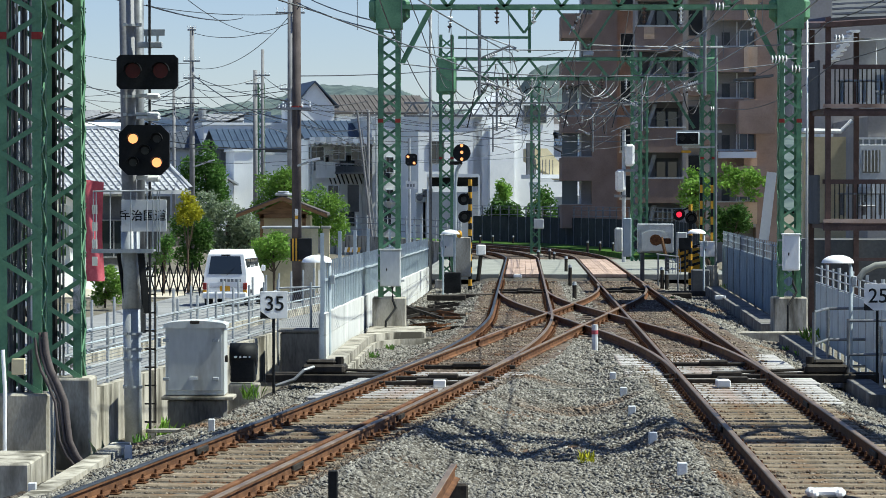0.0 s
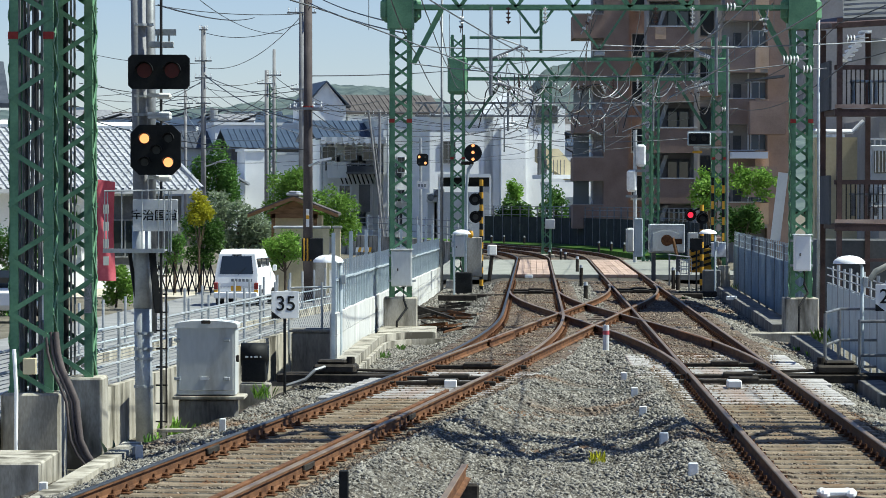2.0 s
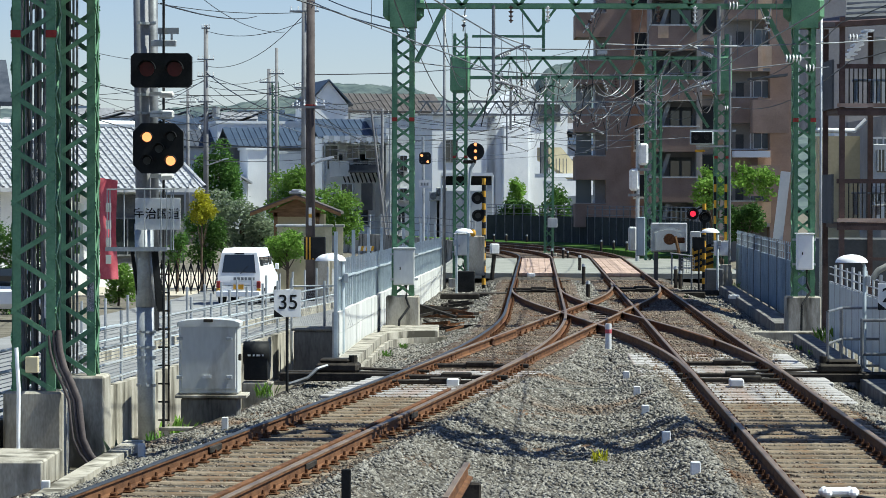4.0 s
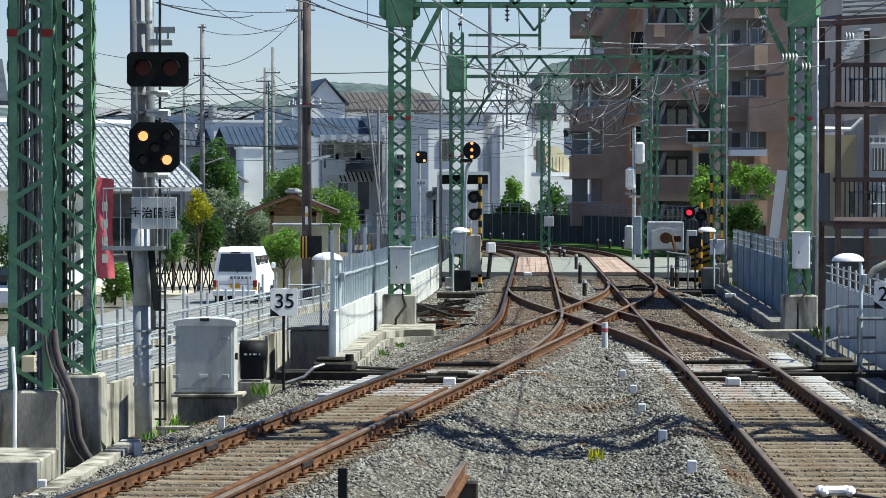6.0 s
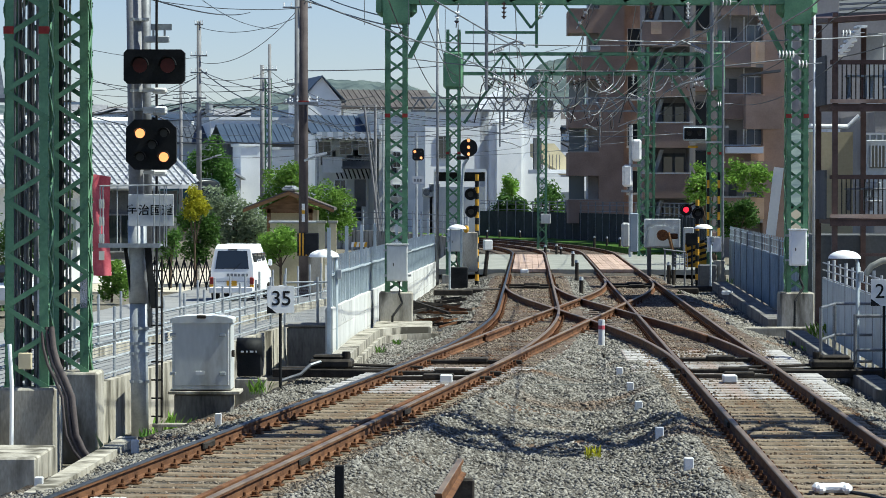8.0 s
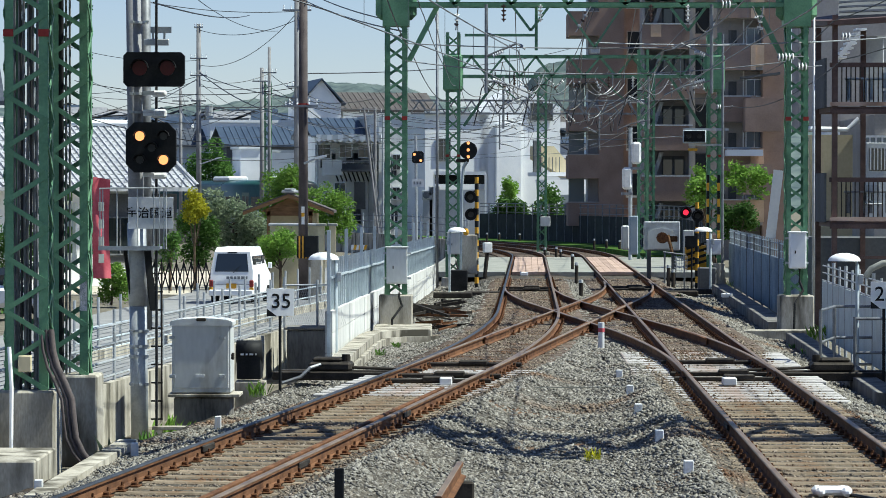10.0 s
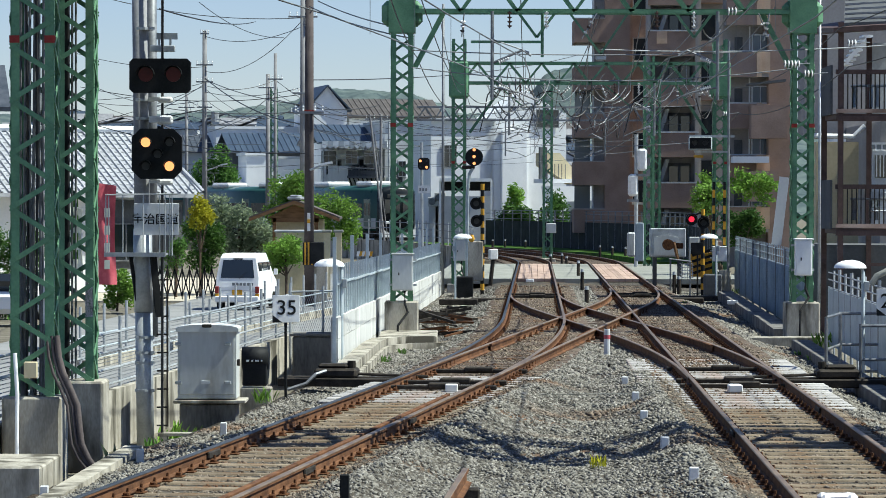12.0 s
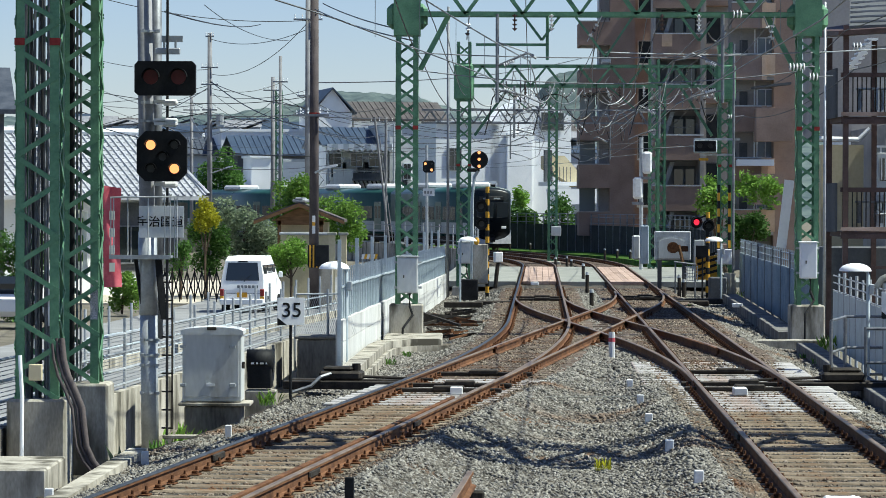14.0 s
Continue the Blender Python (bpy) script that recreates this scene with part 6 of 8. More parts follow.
def gate_house():
    t = thing("gate_house", "small wooden gatehouse with a low gable roof", "gatehouse", at=pose(-5.938, 115, -0.6))
    ap, ev, hw = 2.934 + 0.6, 2.285 + 0.6, 1.673
    pts = [(-hw, ev), (0, ap), (hw, ev), (hw, ev - 0.1), (0, ap - 0.13), (-hw, ev - 0.1)]
    part("roof", Mesh().prism(pts, -0.6, 2.2), "roof_brown", t, "weathered shingle roof")
    part("bargeboard", Mesh().prism([(-hw, ev - 0.06), (0, ap - 0.05), (hw, ev - 0.06), (hw, ev - 0.18), (0, ap - 0.19), (-hw, ev - 0.18)], -0.66, -0.61), "wood", t, "wooden bargeboard")
    part("ridge", Mesh().box(0, 0.8, ap - 0.02, 0.5, 2.9, 0.12, bev=0.04).box(0, 0.8, ap + 0.08, 0.3, 2.9, 0.08, bev=0.03), "roof_tile", t, "tile ridge")
    part("gable", Mesh().prism([(-hw * 0.62, ev - 0.05), (0, ap - 0.2), (hw * 0.62, ev - 0.05)], -0.2, -0.1), "wood", t)
    part("wall", Mesh().box(0.1, 1.0, 0.0, hw * 1.1, 1.6, ev - 0.1), "wall_cream", t, "tan plaster wall")
    for x in (-0.75, 0.8):
        part("post", Mesh().box(x, -0.15, 0, 0.13, 0.13, ev), "wood", t)
    part("lintel", Mesh().box(0.02, -0.15, ev - 0.2, 1.75, 0.13, 0.16), "wood", t)
    w = thing("garden_wall", "cream plaster garden wall with grey tile coping", "wall", at=pose(-5.613, 113.5, -0.6))
    part("wall", Mesh().box(0, 0, 0, 1.9, 0.2, 1.736 + 0.6), "wall_cream", w)
    part("coping", Mesh().box(0, 0, 1.715 + 0.6, 2.0, 0.4, 0.1, bev=0.03), "roof_tile", w)
    for px in (557, 577):
        g = thing("gate_pillar", "cream gate pillar with a wide cap", "pillar", "gate pillars")
        x = (px - 784) * 112.5 / 5500
        part("shaft", Mesh().box(x, 112.5, -0.6, 0.24, 0.24, 1.745 + 0.6), "wall_cream", g)
        part("cap", Mesh().box(x, 112.5, 1.725, 0.36, 0.36, 0.1, bev=0.02), "crossing_grey", g)
    g = thing("folding_gate", "black folding lattice gate across the yard", "gate")
    x0, x1, z0, z1, y = -10.720, -8.360, -0.62, 0.450, 110
    n = 9
    for i in range(n + 1):
        x = x0 + (x1 - x0) * i / n
        part("upright", Mesh().box(x, y, z0, 0.035, 0.035, z1 - z0 + 0.12), "black", g)
    for i in range(n):
        a, b = x0 + (x1 - x0) * i / n, x0 + (x1 - x0) * (i + 1) / n
        for u, v in ((z0 + 0.1, z1), (z1, z0 + 0.1)):
            part("slat", Mesh().bar((a, y - 0.03, u), (b, y - 0.03, v), 0.012, 0.045), "black", g)
    # stone gate post
    g = thing("stone_post", "rough grey concrete block post by the utility pole", "post")
    part("block", Mesh().box(-4.696, 105.5, -0.6, 0.75, 0.5, 0.712 + 0.6, bev=0.03), "concrete", g)


def far_houses():
    house(-8.289, 262, 6.193, 10, 7.852 + 0.78, "wall_white", "roof_navy", 1.6, "pale two-storey house with a navy roof", "x",
          [(dx, z, 1.3, 1.3) for dx in (-2, 0.2, 2.2) for z in (1.2, 5.9)])
    t = house(-3.940, 258, 3.940, 9, 9.323 + 0.78, "wall_grey", "wall_grey", 0.4, "plain pale grey rendered house", "x", [(-0.9, 5.2, 0.9, 1.4), (-0.9, 1.2, 1.2, 1.6)], flat=True)
    house(-5.836, 300, 9.000, 12, 11.032 + 0.78, "wall_white", "roof_brown", 1.9, "white house with a wide brown roof", "x")
    house(-12.218, 296, 3.818, 8, 11.577 + 0.78, "wall_white", "roof_navy", 2.4, "tall dark-roofed house with white walls", "y")
    house(-17.048, 285, 6.736, 10, 7.410 + 0.78, "wall_dark", "roof_navy", 1.8, "dark blue-grey two-storey house", "x", [(-2.4, 5.5, 1.2, 1.2), (1.6, 5.5, 1.2, 1.2)])
    house(-18.764, 300, 8.727, 8, 9.832 + 0.78, "wall_white", "wall_white", 0.3, "white flat-roofed block behind the poles", flat=True)
    house(-16.768, 262, 1.715, 5, 6.756 + 0.78, "wall_white", "wall_white", 0.3, "narrow white rendered stair tower", flat=True)
    house(-14.433, 270, 3.927, 7, 6.532 + 0.78, "wall_white", "wall_grey", 0.3, "low white flat-roofed house", windows=[(0.4, 2.0, 1.6, 2.0)], flat=True)
    house(-19.045, 258, 3.284, 7, 4.023 + 0.78, "wall_white", "wall_grey", 1.2, "low white house with a grey roof", "y", [(-0.8, 1.5, 0.9, 0.9)])
    house(-25.309, 300, 4.909, 9, 7.650 + 0.78, "wall_grey", "roof_dark", 1.7, "grey house among the poles", "x")
    # canopy with slatted underside and sign board in front of the grey house
    t = thing("slatted_canopy", "dark slatted wooden canopy on the grey house", "canopy")
    part("deck", Mesh().box(-7.928, 260.2, 4.961, 3.284, 5, 0.5), "wall_dark", t)
    for i in range(9):
        part("slat", Mesh().bar((-9.569 + 0.36 * i, 257.4, 4.961), (-9.288 + 0.36 * i, 259.5, 4.023), 0.08, 0.12), "black", t)
    part("sign_board", Mesh().box(-9.681, 256.5, 4.479, 1.676, 0.1, 1.303), "cabinet", t, "blank pale board")
    part("shutter", Mesh().box(-7.459, 258.2, 1.677, 0.938, 0.1, 2.252), "wall_dark", t)
    # white hall with a bright gable side, stair and awning
    t = thing("white_hall", "large white rendered hall with steep gable", "building", at=pose(3.0, 246, 0, 0, 0, 14) @ pose(-3.0, -246, 0))
    part("front", Mesh().box(0.490, 250, -0.8, 5.167, 8, 9.309 + 0.8), "wall_white", t)
    x0, x1, xm = 2.356, 8.989, 5.585
    part("gable_block", Mesh().prism([(x0, -0.8), (x1, -0.8), (x1, 9.832), (xm, 11.665), (x0, 9.395)], 246, 250), "wall_white", t)
    part("bay", Mesh().box(4.6, 245.7, -0.8, 2.0, 0.5, 9.3), "wall_white", t, "projecting white bay")
    part("cornice", Mesh().box(0.49, 245.9, 9.2, 5.3, 0.3, 0.25), "wall_grey", t)
    w = window(t, 7.4, 245.85, 8.75, 1.9, 1.45, "galv_dark", "glass", 2)
    part("stair", Mesh().prism([(5.236, 6.658), (6.751, 6.658), (8.914, 4.235), (7.616, 4.235), (5.236, 5.663)], 240, 241.5), "wall_cream", t, "cream outside stair")
    part("doorway", Mesh().box(5.279, 239.6, 4.494, 0.606, 0.3, 2.596), "wall_dark", t)
    for i in range(6):
        part("baluster", Mesh().box(5.625 + 0.28 * i, 239.4, 4.581, 0.05, 0.05, 1.212), "wall_dark", t)
    part("awning", Mesh().prism([(4.977, 4.051), (10.556, 4.051), (10.641, 3.065), (5.149, 2.850)], 236, 239), "white", t, "sunlit white awning")
    part("slab", Mesh().box(7.799, 238.5, 4.315, 6.033, 4, 0.3), "wall_white", t)
    window(t, -0.624, 245.9, 5.523, 1.2, 1.8)
    # open shed
    # open shed; solid black boxes take the place of shade in its bays
    t = thing("open_shed", "white open-fronted shed, black boxes standing in for shade in its bays", "shed")
    for px in (778, 826):
        part("bay", Mesh().box((px - 784) * 232 / 5500, 234.5, 3.694, 1.687, 2.5, 0.759), "black", t)
    part("roof", Mesh().box(0.759, 233.5, 4.369, 3.881, 3.2, 0.25), "wall_white", t)
    part("lower_wall", Mesh().box(0.759, 234.0, -0.8, 3.881, 2.8, 3.272 + 0.8), "wall_grey", t)
    for px in (757, 802, 848):
        part("post", Mesh().box((px - 784) * 232 / 5500, 232.4, -0.8, 0.14, 0.14, 4.453 + 0.8), "wall_white", t)
    # low wall and parked cars behind the fence
    t = thing("parked_car", "dark parked car behind the boundary fence", "car")
    part("body", Mesh().box(4.884, 224, 0.0, 3.6, 1.6, 0.8, bev=0.2), "fence_blue", t)
    part("cabin", Mesh().box(4.884, 224, 0.75, 2.2, 1.4, 0.7, bev=0.25), "glass", t)
    for dx in (-1.1, 1.1):
        part("wheel", Mesh().rod((4.884 + dx, 223.15, 0.0), (4.884 + dx, 223.4, 0.0), 0.3, n=14), "rubber", t)


def distance():
    rng = random.Random(8)
    for name, y, spec, amp in (("hill", 900, [(-200, 27), (-95, 24), (-60, 24), (-10, 18), (60, 20), (200, 18)], 3.0),
                               ("hill", 1500, [(-420, 42), (-230, 40), (-150, 44), (-110, 46), (-78, 50), (-60, 57), (-20, 57), (5, 44), (30, 44), (42, 62), (58, 68), (72, 60), (130, 48), (420, 40)], 4.0)):
        m = Mesh()
        xs, rows = np.linspace(spec[0][0], spec[-1][0], 420), 12
        top = np.interp(xs, [q[0] for q in spec], [q[1] for q in spec])
        for x, z in zip(xs, top):
            for j in range(rows):
                f = j / (rows - 2)
                ridge = z * math.sin(min(f, 1.0) * math.pi / 2) if j < rows - 1 else -0.8
                lump = amp * (noise.noise((x * 0.02, y + 3 * f, 0.0)) + 0.5 * noise.noise((x * 0.09, y + 9 * f, 3.0)) + 0.4 * noise.noise((x * 0.25, y + 22 * f, 5.0)))
                m.v.append((x, y - 200 + 200 * f, ridge + lump * min(1.0, 2 * f) if j < rows - 1 else -0.8))
        m.f = [(rows * i + k, rows * i + rows + k, rows * i + rows + 1 + k, rows * i + 1 + k) for i in range(419) for k in range(rows - 1)]
        m.top("hill", "hill", "distant wooded hill with blue haze painted into its colour", "hill", kind="structure", smooth=True)
    # town on the slope, far too small to count
    walls, roof_sets = Mesh(), [Mesh(), Mesh(), Mesh()]
    for i in range(260):
        x, d = rng.uniform(-95, 25), rng.uniform(330, 760)
        z = max(-0.8, (d - 430) * 0.052) + rng.uniform(-1, 1)
        w, h = rng.uniform(5, 11), rng.uniform(4, 7)
        walls.box(x, d, z, w, 7, h)
        g = gable_roof(x, d, w, 7, z + h, rng.uniform(1, 2.2), along=rng.choice("xy"))
        roof_sets[i % 3].poly(g.v, g.f)
    walls.top("distant_houses", "wall_grey", "pale walls of a distant town on the slope", "houses", kind="stuff")
    for m, tint in zip(roof_sets, ("roof_brown", "roof_grey", "roof_navy")):
        m.top("distant_roofs", tint, "small roofs of a distant town on the slope", "roofs", kind="stuff")


roads()
apartment()
steel_gallery()
tile_house()
gate_house()
far_houses()
distance()


# ---- plants ----
def crown(blobs, count, size, seed, droop=0.0):
    """A crown of many small folded leaves gathered in uneven clumps."""
    rng = np.random.default_rng(seed)
    vol = np.array([b[3] * b[4] * b[5] for b in blobs]) ** 0.75
    pick = rng.choice(len(blobs), count, p=vol / vol.sum())
    b = np.array(blobs)[pick]
    d = rng.normal(0, 1, (count, 3))
    d /= np.linalg.norm(d, axis=1)[:, None]
    r = rng.uniform(0.35, 1.0, count) ** 0.45 * (1 + rng.normal(0, 0.09, count))
    # twigs: leaves gather round a limited number of directions
    c = b[:, :3] + d * b[:, 3:6] * r[:, None] + rng.normal(0, size * 0.8, (count, 3))
    u = rng.normal(0, 1, (count, 3))
    u[:, 2] = u[:, 2] * 0.6 - droop
    u /= np.linalg.norm(u, axis=1)[:, None]
    w = np.cross(u, rng.normal(0, 1, (count, 3)))
    w /= np.linalg.norm(w, axis=1)[:, None] + 1e-9
    n = np.cross(u, w)
    s = size * rng.uniform(0.6, 1.4, count)[:, None]
    v = np.stack([c - u * s, c + w * s * 0.42 + n * s * 0.15, c + u * s, c - w * s * 0.42 + n * s * 0.15], 1).reshape(-1, 3)
    k = 4 * np.arange(count)[:, None]
    f = np.concatenate([k + [0, 1, 2], k + [0, 2, 3]])
    m = Mesh()
    m.v, m.f = v.tolist(), f.tolist()
    return m


def leafy(name, label, category, blobs, count, size, leaf, seed, base, trunk=0.08, droop=0.0, group="shrubs"):
    t = thing(name, label, category, group)
    m = crown(blobs, count, size, seed, droop)
    me = bpy.data.meshes.new("crown")
    me.from_pydata(m.v, [], m.f)
    me.materials.append(MAT[leaf])
    c = new("crown", me)
    c.parent = t
    x, y, z = base
    top = Vector(blobs[0][:3])
    tr = Mesh().tube([(x, y, z), (x * 0.6 + top.x * 0.4, y, z * 0.6 + top.z * 0.4), tuple(top)], trunk, 8)
    part("trunk", tr, "bark", t)
    for i, b in enumerate(blobs[1:6]):
        part("limb", Mesh().rod((x * 0.5 + top.x * 0.5, y, z * 0.5 + top.z * 0.5), b[:3], trunk * 0.5, trunk * 0.15, 6), "bark", t)


def blobs_in(px0, px1, py0, py1, d, n, seed, rough=0.4):
    """Clumps filling an upright oval between two heights and two sides."""
    rnd = random.Random(seed)
    xc, zc, hx, hz = (px0 + px1) / 2, (py0 + py1) / 2, (px1 - px0) / 2, (py1 - py0) / 2
    out = [(xc, d, zc, hx * 0.55, hx * 0.5, hz * 0.6)]
    for i in range(n):
        a, r = rnd.uniform(0, 6.28), rnd.uniform(0.4, 0.95)
        s = rnd.uniform(0.6, 1.2) * rough
        out.append((xc + hx * r * math.cos(a), d + rnd.uniform(-0.6, 0.6) * hx, zc + hz * r * math.sin(a), hx * s, hx * s, hz * s))
    return out


def plants():
    d = 119
    leafy("olive_tree", "grey-green feathery tree in the garden", "tree", blobs_in(-9.498, -6.967, 0.427, 3.175, d, 16, 2), 6500, 0.085, "leaf_grey", 2, (-8.200, d, -0.7), 0.09, 0.3, "garden trees")
    d = 122
    leafy("broadleaf_tree", "bright green broadleaf tree behind the gatehouse", "tree", blobs_in(-7.409, -4.969, 1.741, 4.003, d, 14, 3) + blobs_in(-5.523, -3.749, 1.075, 3.183, d, 12, 4), 9000, 0.075, "leaf_bright", 3, (-5.856, d, -0.7), 0.12, 0.2, "garden trees")
    leafy("yellow_shrub", "yellow-leaved shrub in the garden", "shrub", blobs_in(-9.997, -9.027, 1.838, 2.955, 116, 9, 5), 2200, 0.06, "leaf_yellow", 5, (-9.533, 116, -0.7), 0.04)
    leafy("garden_shrub", "mid-green garden shrub behind the gate", "shrub", blobs_in(-10.296, -8.764, 0.297, 2.105, 117, 12, 6), 3500, 0.07, "leaf", 6, (-9.551, 117, -0.7), 0.05)
    leafy("garden_shrub", "bright green shrub in front of the gatehouse", "shrub", blobs_in(-6.903, -5.295, 0.243, 1.587, 112, 12, 7), 3600, 0.06, "leaf_bright", 7, (-6.089, 112, -0.6), 0.05)
    leafy("garden_shrub", "pale green shrub by the banner", "shrub", blobs_in(-11.5, -10.2, -0.7, 0.55, 100, 10, 8), 2600, 0.065, "leaf_bright", 8, (-10.891, 100, -0.7), 0.04)
    leafy("garden_shrub", "green shrub at the house corner", "shrub", blobs_in(-10.915, -9.744, 0.132, 1.386, 115, 8, 18), 1600, 0.06, "leaf", 18, (-10.329, 115, -0.7), 0.04)
    leafy("garden_shrub", "low green shrubs behind the masts", "shrub", blobs_in(-14.233, -12.505, -0.777, 2.159, 95, 12, 19), 3600, 0.07, "leaf", 19, (-13.369, 95, -0.7), 0.05)
    # right side maple by the crossing
    leafy("maple_tree", "light green maple leaning over the crossing mast", "tree", blobs_in(9.455, 10.818, 2.350, 3.986, 125, 10, 9) + blobs_in(11.194, 13.289, 2.850, 4.293, 127, 12, 10, 0.28), 2600, 0.1, "leaf_bright", 9, (10.951, 126, -0.7), 0.1, 0.1, "garden trees")
    leafy("maple_tree", "dark green tree beside the apartment block", "tree", blobs_in(11.733, 13.107, 0.886, 2.727, 135, 10, 11), 2600, 0.09, "leaf", 11, (12.420, 135, -0.7), 0.08, 0.1, "garden trees")
    leafy("hedge_tree", "dark shrub behind the boundary fence", "shrub", blobs_in(3.012, 5.311, -0.123, 2.771, 218, 10, 12), 2200, 0.16, "leaf", 12, (4.400, 218, -0.3), 0.1)
    leafy("hedge_tree", "green shrub beside the far mast", "shrub", blobs_in(5.875, 8.404, -0.068, 3.317, 214, 10, 13), 1500, 0.16, "leaf", 13, (6.848, 214, -0.3), 0.1)
    leafy("hedge_tree", "young bright green tree by the white hall", "tree", blobs_in(3.616, 4.972, 1.823, 3.877, 226, 6, 14), 1000, 0.14, "leaf_bright", 14, (4.273, 226, -0.3), 0.08)
    leafy("hedge_tree", "dark green tree among the far houses", "tree", blobs_in(-20.8, -17.2, 2.2, 7.4, 250, 16, 15), 4200, 0.17, "leaf", 15, (-18.727, 250, -0.7), 0.15)
    # weeds at the track side
    rng = random.Random(12)
    for px, d, h, leaf in ((446, 49.5, 0.36, "leaf_bright"), (285, 44.8, 0.36, "leaf_bright"), (205, 40.5, 0.4, "leaf_grey"), (1038, 37.6, 0.22, "leaf_yellow"), (660, 63, 0.22, "grass"), (690, 66, 0.2, "grass"), (640, 62, 0.18, "grass"), (1395, 66, 0.2, "grass"), (1415, 63, 0.2, "grass"), (1440, 69, 0.6, "leaf_bright"), (1275, 108, 0.4, "leaf_bright"), (1190, 93, 0.15, "grass"), (255, 43.2, 0.2, "leaf")):
        x = (px - 784) * d / 5500
        z = float(bed(np.array([x]), np.array([float(d)]))[0])
        if x < edge(LEFT_EDGE, d):  # rooted in the ditch
            z, h = -0.78, h + 0.25
        t = thing("weed", "small green weed growing in the ballast", "weed", "weeds")
        m = Mesh()
        for i in range(44):
            a, l = rng.uniform(0, 6.28), h * rng.uniform(0.25, 0.8)
            q = Vector((x + rng.uniform(-0.4, 0.4) * h, d + rng.uniform(-0.4, 0.4) * h, z))
            tip = q + Vector((math.cos(a) * l * 0.55, math.sin(a) * l * 0.55, l))
            mid = q.lerp(tip, 0.6) + Vector((0, 0, 0.1 * l))
            sd = Vector((-math.sin(a), math.cos(a), 0)) * l * 0.07
            k = len(m.v)
            m.poly([q, mid + sd, tip, mid - sd], [(0, 1, 2), (0, 2, 3)])
        part("leaves", m, leaf, t)


plants()


# ---- smaller details on houses, masts and lines ----
def details():
    rnd = random.Random(31)
    # pale house: scalloped awning, windows, rail, air conditioners and pipes
    d = 255.0
    t = thing("house_awning", "pale grey scalloped awning under the navy roof", "awning")
    for i in range(12):
        x = -10.942 + i * 0.445
        part("scallop", Mesh().prism([(0, 0), (0.427, 0), (0.427, -0.45), (0.213, -0.62), (0, -0.45)], d, d + 7.5, x, 7.811), "wall_grey" if i % 2 else "wall_white", t)
    t = thing("balcony_rail", "dark balcony railing on the pale house", "railing")
    part("top_rail", Mesh().box(-7.401, 256.3, 5.550, 2.979, 0.08, 0.1), "wall_dark", t)
    for i in range(14):
        part("baluster", Mesh().box(-8.844 + i * 0.215, 256.3, 4.898, 0.05, 0.05, 0.62), "wall_dark", t)
    part("floor", Mesh().box(-7.401, 258.4, 4.805, 3.072, 4.4, 0.18), "wall_dark", t)
    for px, py, w, h, dd in ((560, 262, 26, 24, 257.0), (600, 262, 20, 22, 257.4), (634, 262, 22, 22, 257.8), (590, 330, 18, 40, 257.2), (690, 280, 12, 26, 257.0), (715, 330, 16, 24, 257.6), (690, 338, 12, 20, 257.0)):
        t = thing("house_window", "dark framed window on a pale house wall", "window", "house windows")
        x, z = (px - 784) * dd / 5500, 2.85 - (py + h - 350) * dd / 5500
        part("frame", Mesh().box(x, dd + 0.9, z, w * dd / 5500 + 0.12, 2.0, h * dd / 5500 + 0.12), "wall_white", t)
        part("pane", Mesh().box(x, dd - 0.12, z + 0.06, w * dd / 5500, 0.05, h * dd / 5500), "glass", t)
        part("bar", Mesh().box(x, dd - 0.16, z + 0.06, 0.07, 0.04, h * dd / 5500), "galv_dark", t)
    for px, z0, z1, dd in ((664, -0.7, 9.441, 250), (676, -0.7, 8.986, 251), (742, -0.7, 9.123, 250), (546, -0.7, 7.432, 252)):
        t = thing("drain_pipe", "grey drain pipe on a house wall", "pipe", "drain pipes")
        x = (px - 784) * dd / 5500
        part("pipe", Mesh().rod((x, dd + 4.5, z0), (x, dd + 4.5, z1), 0.08, n=8), "galv", t)
    # leaning stays
    for (xa, za), (xb, zb), dd, r in (((-5.527, 8.486), (-4.436, -0.7), 200, 0.07), ((-4.920, 8.441), (-4.920, -0.7), 205, 0.08), ((-5.236, 7.214), (-4.218, -0.7), 201, 0.03)):
        t = thing("stay_pole", "pale leaning stay pole beside the track", "pole", "stay poles")
        part("pole", Mesh().rod((xa, dd, za), (xb, dd, zb), r, n=8), "pole_grey", t)
    # street lamps on the poles
    for px, py, dx, dy, dd in ((342, 296, 30, -10, 184.87), (527, 294, 24, -9, 103.87)):
        t = thing("street_lamp", "pale street lamp arm fixed to a utility pole", "street lamp", "street lamps")
        x, z = (px - 784) * dd / 5500, 2.85 - (py - 350) * dd / 5500
        q = (x + dx * dd / 5500, dd - 0.3, z - dy * dd / 5500)
        part("arm", Mesh().rod((x, dd, z), q, 0.04, n=8), "galv", t)
        part("head", Mesh().bar((q[0] - 0.1, q[1], q[2]), (q[0] + 0.3, q[1], q[2] + 0.08), 0.14, 0.08), "plastic_white", t)
    # small white sign by the low house
    t = thing("shop_sign", "small white board on the low house", "sign")
    part("board", Mesh().box(-18.292, 255.6, 3.688, 1.117, 0.1, 1.117), "wall_white", t)
    for i in range(3):
        part("marking", Mesh().box(-18.572 + 0.3 * i, 255.5, 4.339, 0.2, 0.04, 0.3), "galv_dark", t)
    part("post", Mesh().box(-18.292, 255.8, -0.7, 0.12, 0.12, 3.688 + 0.7), "galv_dark", t)
